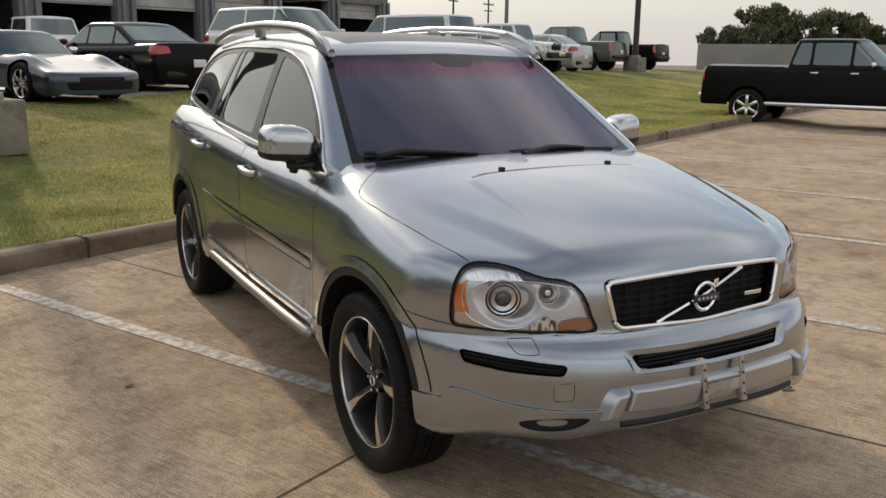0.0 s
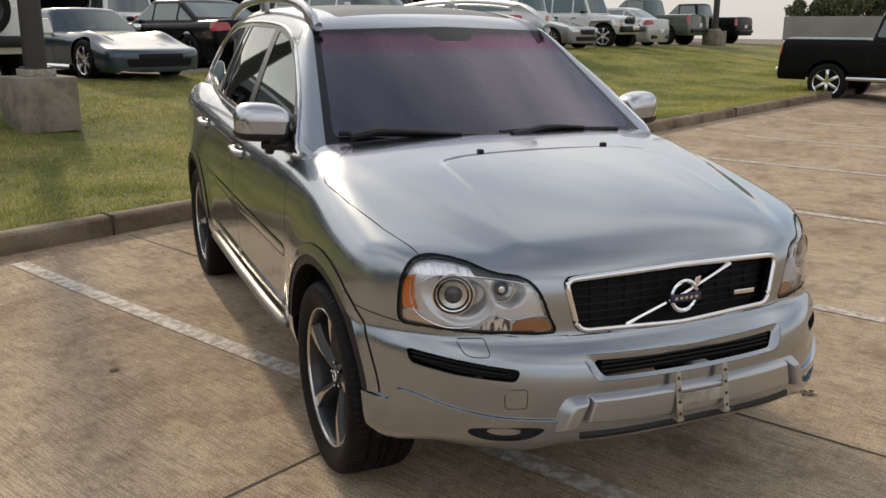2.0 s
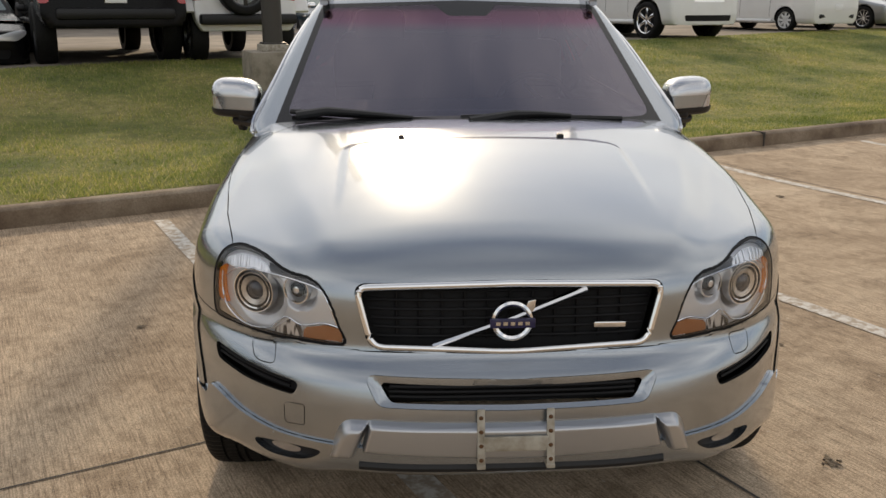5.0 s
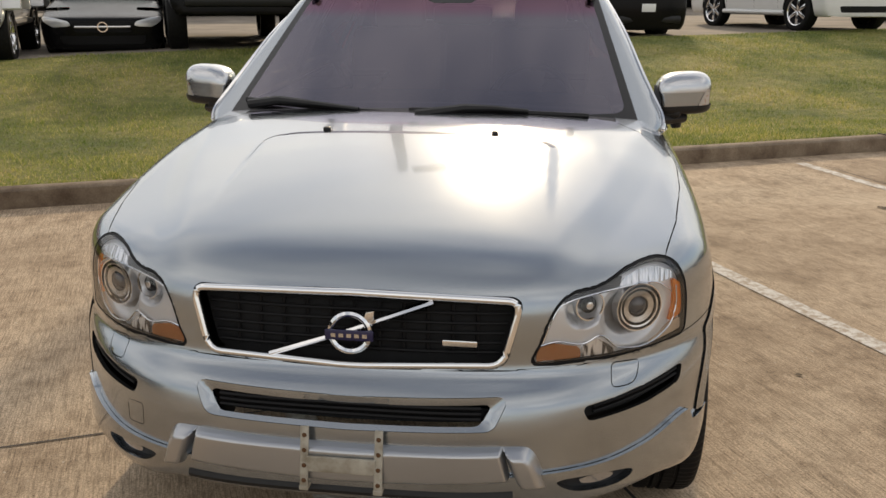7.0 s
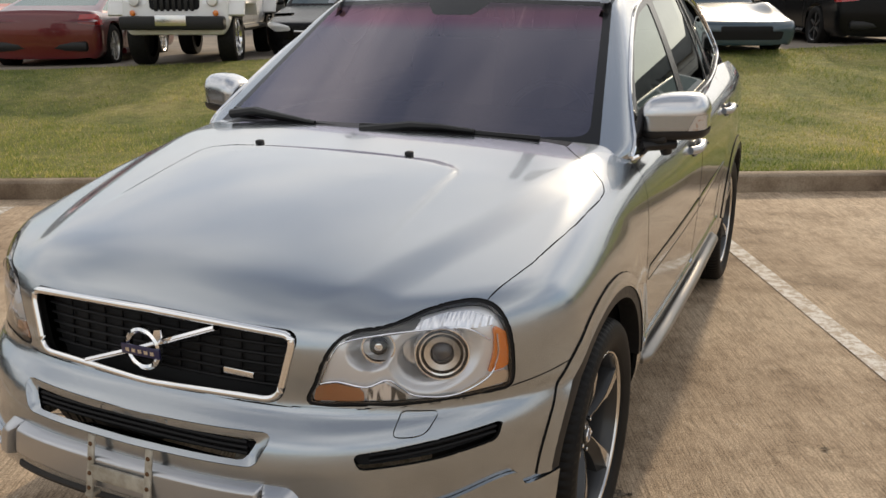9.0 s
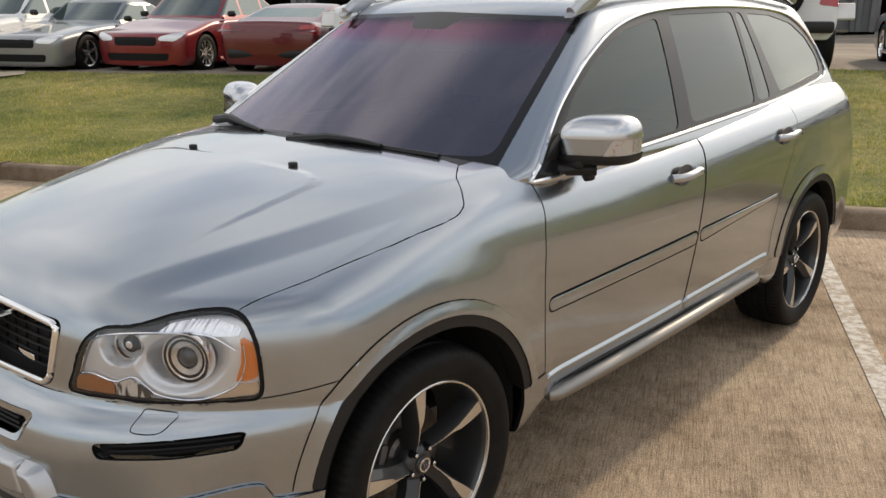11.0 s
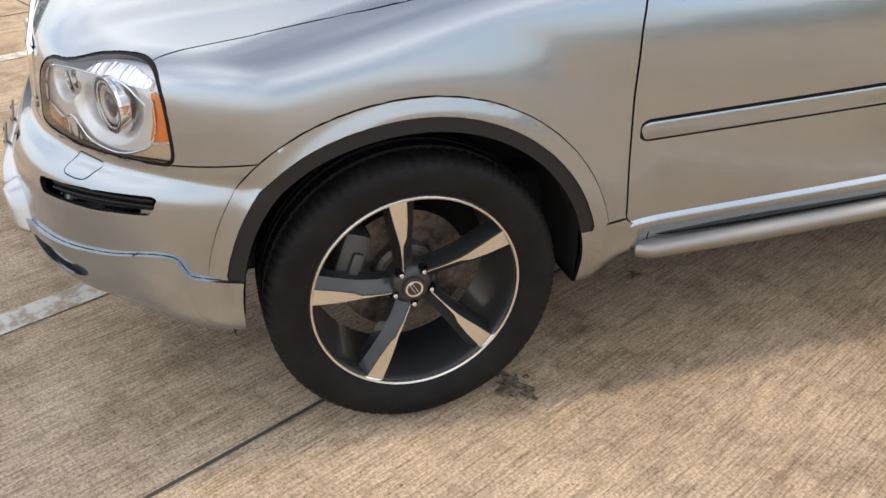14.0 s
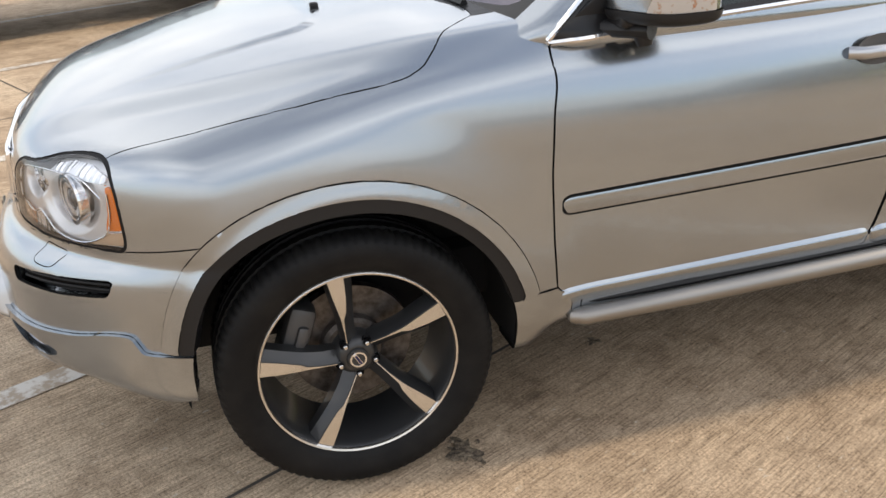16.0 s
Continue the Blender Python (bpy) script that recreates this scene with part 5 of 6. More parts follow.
for s in (1, -1):
    vent = part("side_vent", swell(vent_skin[s], -0.03), VOID, car, "black side vent")
    for k in range(2):
        pts = []
        for x in np.linspace(0.585, 0.805, 8):
            z = 0.600 + 0.013 * k + 0.085 * (x - 0.585)
            pts.append((s * x, NOSE(z) + BOW(z) * x ** 3.4 + 0.020, z))
        part("vent_slat", tube(pts, 0.0045, 6), MESH, vent)

# number-plate bracket, fog lamps
bracket = part("plate_bracket", slab((0.165, 0.008, 0.040), (0, -0.9405, 0.505), 0.002), BEIGE, car, "empty dirty number-plate bracket")
for s in (1, -1):
    strap = slab((0.020, 0.006, 0.150), (0.089 * s, -0.938, 0.520), 0.002, None, Euler((radians(-11), 0, 0)).to_matrix())
    slab((0.022, 0.030, 0.012), (0.089 * s, -0.942, 0.447), 0.002, strap)
    bs = part("bracket_strap", strap, BEIGE, bracket)
    for k in range(4):
        part("screw", lathe([(0.0, 0.004), (0.0045, 0.003), (0.006, 0.0)], 10, None, pose(0.089 * s, -0.941 + 0.19 * (0.036 * k - 0.055), 0.465 + 0.036 * k, 0, 0, -90)), RUST, bs)

# headlamps: clear cover, black border, silvered bowls, projector, amber signal
def lamp_y(x, z):
    """How far forward the nose lies behind points of the front view."""
    x, z = np.asarray(x, float), np.asarray(z, float)
    lo, hi = np.full(x.shape, -1.2), np.full(x.shape, 0.2)
    for _ in range(30):
        mid = (lo + hi) / 2
        out = body_form(x, mid, z) > 0
        lo, hi = np.where(out, mid, lo), np.where(out, hi, mid)
    return lo


AMB = rounded([(0.788, 0.876), (0.817, 0.850), (0.823, 0.811), (0.822, 0.764), (0.788, 0.757), (0.797, 0.803), (0.796, 0.845)], 0.005)
PALE = rounded([(0.788, 0.751), (0.822, 0.758), (0.824, 0.726), (0.73, 0.716), (0.768, 0.735)], 0.004)
INNER_AMB = rounded([(0.452, 0.755), (0.494, 0.762), (0.553, 0.748), (0.556, 0.721), (0.444, 0.721)], 0.004)
FLUTE = rounded([(0.640, 0.880), (0.656, 0.903), (0.691, 0.915), (0.74, 0.913), (0.788, 0.892), (0.790, 0.872), (0.75, 0.874), (0.70, 0.882)], 0.004)
PRISMS = rounded([(0.560, 0.748), (0.595, 0.764), (0.622, 0.744), (0.640, 0.728), (0.640, 0.719), (0.560, 0.721)], 0.003)
DARK_BROW = rounded([(0.462, 0.775), (0.487, 0.843), (0.512, 0.862), (0.557, 0.872), (0.622, 0.878), (0.645, 0.882), (0.652, 0.912), (0.612, 0.896), (0.575, 0.886), (0.529, 0.880), (0.502, 0.863), (0.474, 0.822)], 0.003)
BEZEL_TOP = [(0.458, 0.765), (0.487, 0.841), (0.512, 0.860), (0.557, 0.870), (0.622, 0.877), (0.707, 0.878), (0.746, 0.868), (0.781, 0.838)]
BEZEL_FOOT = [(0.452, 0.758), (0.494, 0.766), (0.553, 0.753), (0.595, 0.769), (0.622, 0.749), (0.645, 0.729), (0.69, 0.718), (0.73, 0.719), (0.765, 0.735), (0.787, 0.757), (0.797, 0.803), (0.793, 0.85)]
for s in (1, -1):
    mir = (lambda r: r) if s == 1 else other
    border = panel(lamp_skin[s], mir(lambda x, y, z: -inside(x, z, LAMP) - 0.0055))
    headlamp = part("headlamp", hem(swell(border, -0.002), 0.0, 0.010), MESH, car, "clear headlamp with projector and amber signal")

    def bowl(co):
        x, z = abs(co.x), co.z
        d1, d2 = math.hypot(x - 0.690, z - 0.817), math.hypot(x - 0.566, z - 0.840)
        return -(0.018 + 0.055 * (1 - float(ease(d1, 0.050, 0.070))) + 0.012 * (1 - float(ease(d1, 0.070, 0.092))) + 0.050 * (1 - float(ease(d2, 0.024, 0.052))))
    back_skin = lamp_skin[s].copy()
    bmesh.ops.subdivide_edges(back_skin, edges=back_skin.edges[:], cuts=1, use_grid_fill=True)
    for nm, reg, mt, lb in (("amber_signal", AMB, AMBER, "orange turn signal"), ("ground_tint_reflector", PALE, GROUNDTINT, ""), ("fluted_strip", FLUTE, FLUTED, "fluted silver strip"), ("inner_reflector", INNER_AMB, DIMAMBER, "dim orange side reflector"),
                            ("prism_strip", PRISMS, PRISM, "ribbed clear prism"), ("dark_brow", DARK_BROW, BROW, "dark grey upper housing")):
        part(nm, hem(swell(panel(lamp_skin[s].copy(), mir(front_of(reg))), -0.011), 0.0, 0.008), mt, headlamp, lb)
    part("reflector", swell(back_skin, bowl), REFLECTOR, headlamp, "silvered reflector")
    part("lamp_cover", lamp_skin[s], CLEAR, headlamp, "clear lamp cover")
    for line in (BEZEL_TOP, BEZEL_FOOT):
        pts = loop(line, 4, False)
        part("bezel_edge", tube([(s * x, y + 0.012, z) for (x, z), y in zip(pts, lamp_y(pts[:, 0], pts[:, 1]))], 0.0022, 6), CHROME, headlamp)
    for cx, cz, r, depth, nm in ((0.690, 0.817, 0.027, 0.036, "projector"), (0.566, 0.840, 0.021, 0.040, "high_beam_bulb")):
        m = pose(s * cx, float(lamp_y(cx, cz)) + depth, cz, 0, 0, -90 + s * 25)
        if nm == "projector":
            pr_ = part(nm, lathe([(0.0, 0.014), (r * 0.5, 0.012), (r * 0.85, 0.006), (r, -0.002)], 36, None, m), LENSGLASS, headlamp, "dark projector lens")
            part("projector_ring", lathe([(r, -0.004), (r + 0.001, 0.005), (r + 0.015, 0.008), (r + 0.016, 0.002), (r + 0.016, -0.03)], 44, None, m), SATIN, pr_, "satin silver ring")
            part("shadow_ring", lathe([(r + 0.015, -0.006), (r + 0.022, -0.004)], 44, None, m), BLACK, pr_)
            part("outer_ring", lathe([(r + 0.021, -0.004), (r + 0.022, 0.010), (r + 0.026, 0.011), (r + 0.029, -0.012)], 48, None, m), CHROME, pr_)
            part("shadow_ring", lathe([(r + 0.027, 0.004), (r + 0.033, 0.003)], 48, None, m), BLACK, pr_)
            part("outer_ring", lathe([(r + 0.032, -0.002), (r + 0.033, 0.012), (r + 0.036, 0.012), (r + 0.039, -0.01)], 52, None, m), CHROME, pr_)
        else:
            hb = part(nm, lathe([(0.0, 0.010), (r * 0.45, 0.007), (r * 0.6, -0.03)], 28, None, m), CHROME, headlamp)
            part("bulb_shade", lathe([(r * 0.5, -0.012), (r * 0.95, -0.006), (r, 0.0), (r * 1.05, -0.02)], 28, None, m), BLACK, hb)
            part("bowl_ring", lathe([(0.034, 0.000), (0.035, 0.008), (0.039, 0.008), (0.041, -0.004)], 40, None, m), CHROME, hb)

# what shows of the interior through the glass
dash = bmesh.new()
slab((1.44, 0.50, 0.26), (0, 0.80, 0.99), 0.06, dash)
part("dashboard", dash, DASH, car)
wheel_bm = bmesh.new()
ring_m = pose(0.36, 1.16, 1.10, 62, 0, 0)
tube([ring_m @ Vector((0.185 * math.cos(a), 0.185 * math.sin(a), 0)) for a in np.linspace(0, 2 * math.pi, 33)[:-1]], 0.016, 8, wheel_bm, True)
for a in (0, 180, 270):
    tube([ring_m @ Vector((0, 0, -0.02)), ring_m @ Vector((0.185 * math.cos(radians(a)), 0.185 * math.sin(radians(a)), 0))], 0.018, 6, wheel_bm)
part("steering_wheel", wheel_bm, DASH, car, "grey steering wheel")
for sx in (-0.37, 0.37):
    seat = part("seat", slab((0.50, 0.52, 0.18), (sx, 1.55, 0.75), 0.06, None), CREAM, car, "cream leather front seat")
    part("seat_back", slab((0.50, 0.16, 0.66), (sx, 1.88, 1.08), 0.06, None, Euler((radians(-14), 0, 0)).to_matrix()), CREAM, seat)
    part("headrest", slab((0.27, 0.11, 0.19), (sx, 1.99, 1.47), 0.05, None), CREAM, seat)
part("rear_bench", slab((1.30, 0.20, 0.75), (0, 2.75, 1.05), 0.08, None, Euler((radians(-12), 0, 0)).to_matrix()), CREAM, car)
part("rear_mirror", slab((0.25, 0.05, 0.08), (0.06, 1.07, 1.485), 0.02), BLACK, car, "dark inside mirror")
part("steering_column", tube([(0.36, 0.95, 1.02), (0.36, 1.15, 1.09)], 0.04, 10), DASH, car)

# ---- the other vehicles: one builder, many shapes ----
FAR_TYRE = finish("tyre", lathe([(0.64, 0.10), (0.70, 0.30), (0.86, 0.34), (0.96, 0.30), (1.0, 0.22), (1.0, -0.22), (0.96, -0.30), (0.70, -0.30)], 36), RUBBER)


def far_rim(name, spokes, metal, width, depth=0.14):
    bm = lathe([(0.70, 0.30), (0.66, 0.27), (0.62, 0.10), (0.60, -0.2)], 32)
    lathe([(0.0, depth + 0.06), (0.14, depth + 0.05), (0.17, depth - 0.05)], 20, bm)
    for k in range(spokes):
        rot = Euler((2 * math.pi * k / spokes, 0, 0)).to_matrix()
        slab((0.08, width, 0.58), rot @ Vector((depth + 0.06, 0, 0.36)), 0.02, bm, rot)
    return finish(name, bm, metal)


RIMS = {"chrome": far_rim("rim", 6, CHROME, 0.17), "satin": far_rim("rim", 5, SATIN, 0.15), "many": far_rim("rim", 10, SATIN, 0.06),
        "dark": far_rim("rim", 6, ANTHRACITE, 0.15), "steel": far_rim("rim", 8, mat("white_steel_rim", (0.6, 0.6, 0.6), 0.4), 0.2)}
HUB_BACK = finish("wheel_back", lathe([(0.0, 0.0), (0.62, 0.0)], 24), VOID)


def vehicle(name, label, category, m, paint_, W=1.85, wb=2.75, fo=0.9, ro=1.0, H=1.45, low=0.2, nose=0.70, cowl=(0.55, 0.95), header=1.25, roof_end=2.5, tail=(3.3, 0.98), deck=0.95,
            r=0.33, rim="satin", tumble=0.32, soft=0.09, bow=0.25, lamp="amber", grille="dark", window=FARGLASS, bed=None, roof_paint=None, pillars=(1.55,), trim=None, group="vehicles beyond the lawn", lamp_z=None, plate=True, bulge=0.0, lamps=True):
    car_ = thing(name, label, category, group, m=m)
    end, belt = wb + ro, cowl[1]
    top = [(-fo - 0.1, nose - 0.10), (-fo + 0.12, nose - 0.02), (-fo + 0.45, nose + 0.04), (cowl[0], belt)]
    if bed:
        top += [(bed[0] - 0.15, belt), (bed[0] - 0.02, bed[1]), (end - 0.05, bed[1])]
    else:
        top += [(tail[0] - 0.15, tail[1]), (min(tail[0] + 0.12, end - 0.12), (tail[1] + deck) / 2), (end - 0.04, deck)]
    TOP = curve(*top)
    SEC = curve((low, -0.10), (low + 0.14, -0.02), (max(0.62, low + 0.24), 0.0), (belt - 0.12, -0.01), (belt + 0.03, -0.07))

    def body(x, y, z):
        ax = np.abs(x)
        f = smax(ax - (W / 2 + SEC(z)), z - TOP(y) + 0.04 * ax ** 2 - bulge * (np.exp(-(y / 0.42) ** 2) + np.exp(-((y - wb) / 0.45) ** 2)) * np.exp(-((ax - W * 0.37) / 0.17) ** 2), soft)
        f = smax(f, -fo + bow * ax ** 2.6 + 0.10 * np.abs(z - 0.52) ** 1.5 - y, soft)
        f = smax(f, y - end + bow * 0.7 * ax ** 2.6 + 0.12 * np.abs(z - 0.6) ** 1.5, soft)
        return smax(f, low - z, 0.03)

    skin_ = sheath(body, ((-W * 0.2, -fo + 0.45, low + 0.18), (W * 0.2, end - 0.45, low + 0.26)), ((-W * 0.62, -fo - 0.3, low - 0.15), (W * 0.62, end + 0.3, max(belt, deck) + 0.45)), (34, 72, 30))
    for wy in (0.0, wb):
        lift(skin_, cut(skin_, lambda x, y, z: np.maximum(np.hypot(y - wy, z - r) - r * 1.16, W * 0.28 - np.abs(x)))).free()
    lz = lamp_z or nose - 0.11
    tz = deck - 0.16 if not bed else bed[1] - 0.24
    th = 0.09 if not bed else 0.17
    if lamps:
        for s in (1, -1):
            eye = rounded([(W * 0.25, lz - 0.05), (W * 0.40, lz - 0.065), (W * 0.475, lz + 0.02), (W * 0.485, lz + 0.09), (W * 0.38, lz + 0.07), (W * 0.27, lz + 0.02)] if not bed else [(W * 0.33, lz - 0.12), (W * 0.49, lz - 0.12), (W * 0.49, lz + 0.10), (W * 0.33, lz + 0.10)], 0.03)
            part("headlamp", swell(panel(skin_, lambda x, y, z: np.maximum(inside(s * x, z, eye), y + fo - 0.45)), 0.004), REFLECTOR, car_)
    for s in (1, -1):
        tl = rounded([(W * 0.33, tz - th * 0.6), (W * 0.52, tz - th), (W * 0.52, tz + th), (W * 0.36, tz + th * 0.9)] if not bed else [(W * 0.43, tz - th), (W * 0.53, tz - th), (W * 0.53, tz + th), (W * 0.43, tz + th)], 0.02)
        part("tail_lamp", swell(panel(skin_, lambda x, y, z: np.maximum(inside(s * x, z, tl), end - (0.34 if not bed else 0.16) - y)), 0.005), RED, car_)
    mouth = rounded([(-W * 0.23, nose - 0.25), (W * 0.23, nose - 0.25), (W * 0.24, nose - 0.10), (-W * 0.24, nose - 0.10)], 0.03)
    part("grille", swell(panel(skin_, lambda x, y, z: np.maximum(inside(x, z, mouth), y + fo - 0.3)), -0.01), {"dark": MESH, "chrome": CHROME}[grille], car_)
    jaw = rounded([(-W * 0.33, low + 0.09), (W * 0.33, low + 0.09), (W * 0.35, low + 0.22), (-W * 0.35, low + 0.22)], 0.03)
    part("lower_grille", swell(panel(skin_, lambda x, y, z: np.maximum(inside(x, z, jaw), y + fo - 0.4)), -0.01), MESH, car_)
    part("body", skin_, paint_, car_)
    for s in (1, -1):
        for dy in (cowl[0] + 0.05, *[p for p in pillars if p < wb], min(tail[0], wb - 0.5) if not bed else bed[0] - 0.1):
            part("door_seam", tube([(s * (W / 2 + float(SEC(z)) - 0.002), dy + 0.03 * (z - belt), z) for z in np.linspace(low + 0.16, belt - 0.05, 6)], 0.006, 5), MESH, car_)
    part("chassis", slab((W * 0.72, end + fo - 0.5, 0.30), (0, (end - fo) / 2, low + 0.2), 0.05), VOID, car_)
    hw = W / 2 - 0.075
    slope_f, slope_b = (header - cowl[0]) / (H - belt), (tail[0] - roof_end) / (H - tail[1] + 1e-6)

    def cab(x, y, z):
        ax = np.abs(x)
        f = smax(ax - hw + tumble * (z - belt), z - H + 0.06 * ax ** 2 + 0.02 * (y - (header + roof_end) / 2) ** 2, 0.10)
        f = smax(f, (cowl[0] + slope_f * (z - belt) + 0.22 * ax ** 2 - y) / math.hypot(1, slope_f), 0.05)
        return smax(f, (y - tail[0] + slope_b * (z - tail[1]) + 0.10 * ax ** 2) / math.hypot(1, slope_b), 0.06)

    mid = (header + roof_end) / 2
    hut_ = sheath(cab, ((-0.3, mid - 0.15, belt - 0.02), (0.3, mid + 0.15, belt + 0.12)), ((-W * 0.6, cowl[0] - 0.5, belt - 0.12), (W * 0.6, tail[0] + 0.5, H + 0.3)), (20, 40, 20))
    side_x = lambda z: hw - tumble * (z - belt)
    part("windscreen", panel(hut_, lambda x, y, z: np.maximum(np.maximum(np.abs(x) - side_x(z) + 0.10, z - H + 0.085), np.maximum(belt + 0.03 - z, y - cowl[0] - slope_f * (z - belt) - 0.20))), window, car_)
    part("rear_window", panel(hut_, lambda x, y, z: np.maximum(np.maximum(np.abs(x) - side_x(z) + 0.11, z - H + 0.095), np.maximum(tail[1] + 0.06 - z, tail[0] - slope_b * (z - tail[1]) - 0.16 - y))), window, car_)
    posts = [cowl[0] + 0.0, *pillars, 99]
    for s in (1, -1):
        for a, b in zip(posts, posts[1:]):
            def pane(x, y, z):
                f = np.maximum(np.maximum(belt + 0.035 - z, z - H + 0.115), np.maximum(cowl[0] + 0.13 + slope_f * (z - belt) - y, y - tail[0] + 0.16 + slope_b * (z - tail[1])))
                return np.maximum(np.maximum(f, W * 0.22 - s * x), np.maximum(a + 0.035 - y, y - b + 0.035))
            skin2 = panel(hut_, pane)
            if len(skin2.faces) > 2:
                part("side_window", skin2, window, car_)
            else:
                skin2.free()
        part("door_mirror", slab((0.17, 0.10, 0.11), (s * (W / 2 + 0.05), cowl[0] + 0.32, belt + 0.06), 0.045, None, None, 3), trim or BLACK, car_)
        part("sill", tube([(s * (W / 2 - 0.02), 0.42, low + 0.07), (s * (W / 2 - 0.02), wb - 0.42, low + 0.07)], 0.05, 8), trim or paint_, car_)
        for hy in pillars[:2]:
            part("door_handle", slab((0.03, 0.17, 0.035), (s * (W / 2 - 0.008), hy - 0.10, belt - 0.14), 0.01), trim or paint_, car_)
    part("roof", hut_, roof_paint or paint_, car_)
    part("rear_bumper", slab((W * 0.80, 0.16, 0.16), (0, end - (0.10 if not bed else 0.02), low + 0.20), 0.05), (trim or BLACK) if bed else BLACK, car_)
    if plate:
        part("number_plate", slab((0.30, 0.012, 0.15), (0, end + 0.006, low + 0.42), 0.004), WHITE, car_)
    for wy in (0.0, wb):
        for s in (1, -1):
            wheel_ = part("wheel", FAR_TYRE, None, car_)
            wheel_.matrix_basis = pose(s * (W / 2 - 0.115), wy, r, 0, 0, 0 if s == 1 else 180) @ Matrix.Diagonal((r, r, r, 1))
            part("rim", RIMS[rim], None, wheel_)
            part("wheel_back", HUB_BACK, None, wheel_)
    return car_


def in_row(u, v, tail_to_lawn=False, wb=2.75, fo=0.9, ro=1.0, drop=0.0):
    """A parking pose whose lawn-side end lies at v."""
    o = v + wb + ro if tail_to_lawn else v + fo
    near = o - wb if tail_to_lawn else o
    return LOT @ pose(u, o, height(u, near) - 0.03 - drop, 0, 0, 180 if tail_to_lawn else 0)


P_WHITE = paint("white_car_paint", (0.74, 0.74, 0.73), 0.0, 0.35, 0.10)
P_BLACK = paint("black_car_paint", (0.004, 0.004, 0.0045), 0.0, 0.22, 0.0, 0.0, 0.16)
P_RED = paint("red_car_paint", (0.20, 0.008, 0.014), 0.35, 0.28, 0.04)
P_DEEPRED = paint("dark_red_car_paint", (0.12, 0.005, 0.010), 0.3, 0.28, 0.03)
P_GREY = paint("grey_silver_car_paint", (0.26, 0.27, 0.28), 0.7, 0.32, 0.08)
P_SILVER2 = paint("light_silver_car_paint", (0.50, 0.51, 0.52), 0.7, 0.32, 0.08)
P_BLUE = paint("teal_blue_car_paint", (0.022, 0.05, 0.075), 0.3, 0.28, 0.03)
P_GREEN = paint("dull_green_truck_paint", (0.035, 0.055, 0.028), 0.0, 0.5, 0.2)

vehicle("suv", "white crossover with black side windows, nose to the lawn", "car", in_row(-12.1, 10.3, False, 2.65, 0.9, 0.9), P_WHITE, 1.84, 2.65, 0.9, 0.9, 1.60, 0.20, 0.82, (0.60, 1.02), 1.35, 3.0, (3.45, 1.02), 1.0, 0.35, "satin", pillars=(1.5, 2.45))
vehicle("coupe", "grey-silver muscle coupe with dark grille, nose to the lawn", "car", in_row(-10.45, 10.7, False, 2.72, 0.88, 1.1), P_GREY, 1.87, 2.72, 0.88, 1.1, 1.34, 0.12, 0.70, (0.85, 0.89), 1.55, 2.2, (3.1, 0.94), 0.94, 0.34, "satin", pillars=(2.05,), bow=0.12, window=FARGLASS)
vehicle("hatchback", "red sedan with chrome wheels, nose to the lawn", "car", in_row(-8.2, 11.1, False, 2.7, 0.9, 0.95), P_RED, 1.82, 2.7, 0.9, 0.95, 1.49, 0.14, 0.74, (0.55, 0.97), 1.30, 2.4, (3.3, 1.02), 1.02, 0.34, "many", pillars=(1.5, 2.4))
vehicle("sports_car", "dark red low sports car, tail to the lawn", "car", in_row(-5.85, 11.45, True, 2.71, 1.0, 0.80), P_DEEPRED, 1.88, 2.71, 1.0, 0.80, 1.23, 0.16, 0.70, (0.85, 0.86), 1.55, 1.9, (3.0, 0.92), 0.93, 0.34, "many", tumble=0.55, pillars=(1.95,), bow=0.22, plate=False)
roadster = vehicle("sports_coupe", "black roadster with silver bar grille, nose to the lawn", "car", in_row(-1.5, 12.0, False, 2.43, 0.85, 0.85, 0.02), P_BLACK, 1.80, 2.43, 0.85, 0.85, 1.20, 0.08, 0.60, (0.85, 0.83), 1.45, 1.9, (2.6, 0.88), 0.88, 0.33, "satin", tumble=0.42, pillars=(1.8,), grille="dark")
part("grille_bar", tube([(x, -0.86 + 0.25 * abs(x) ** 2.6, 0.43) for x in (-0.40, -0.2, 0, 0.2, 0.40)], 0.022, 8), SATIN, roadster, "bright bar across the grille")
part("round_emblem", lathe([(0.060, 0.0), (0.062, 0.02), (0.078, 0.02), (0.080, 0.0)], 24, None, pose(0, -0.88, 0.43, 0, 0, -90)), CHROME, roadster)
pick = dict(W=2.03, wb=3.6, fo=0.95, ro=1.15, H=1.95, low=0.42, nose=1.12, cowl=(0.75, 1.30), header=1.45, roof_end=2.55, tail=(2.72, 1.30), deck=1.25, bed=(2.80, 1.30), soft=0.06, tumble=0.22, bow=0.10, pillars=(1.65,), grille="chrome")
vehicle("pickup_truck", "black lifted pickup truck with dark wheels, tail to the lawn", "truck", in_row(0.5, 11.0, True, 3.6, 0.95, 1.15) , P_BLACK, r=0.46, rim="dark", **{**pick, "low": 0.55, "H": 2.05})
vehicle("sports_car", "teal-blue and silver vintage sports coupe, nose to the lawn", "car", in_row(5.35, 11.4, False, 2.49, 1.05, 1.0), P_BLUE, 1.75, 2.49, 1.05, 1.0, 1.22, 0.15, 0.55, (0.95, 0.82), 1.45, 1.95, (2.55, 0.86), 0.88, 0.335, "chrome", tumble=0.45, soft=0.12, pillars=(1.95,), bow=0.30, trim=CHROME, bulge=0.12, lamps=False)
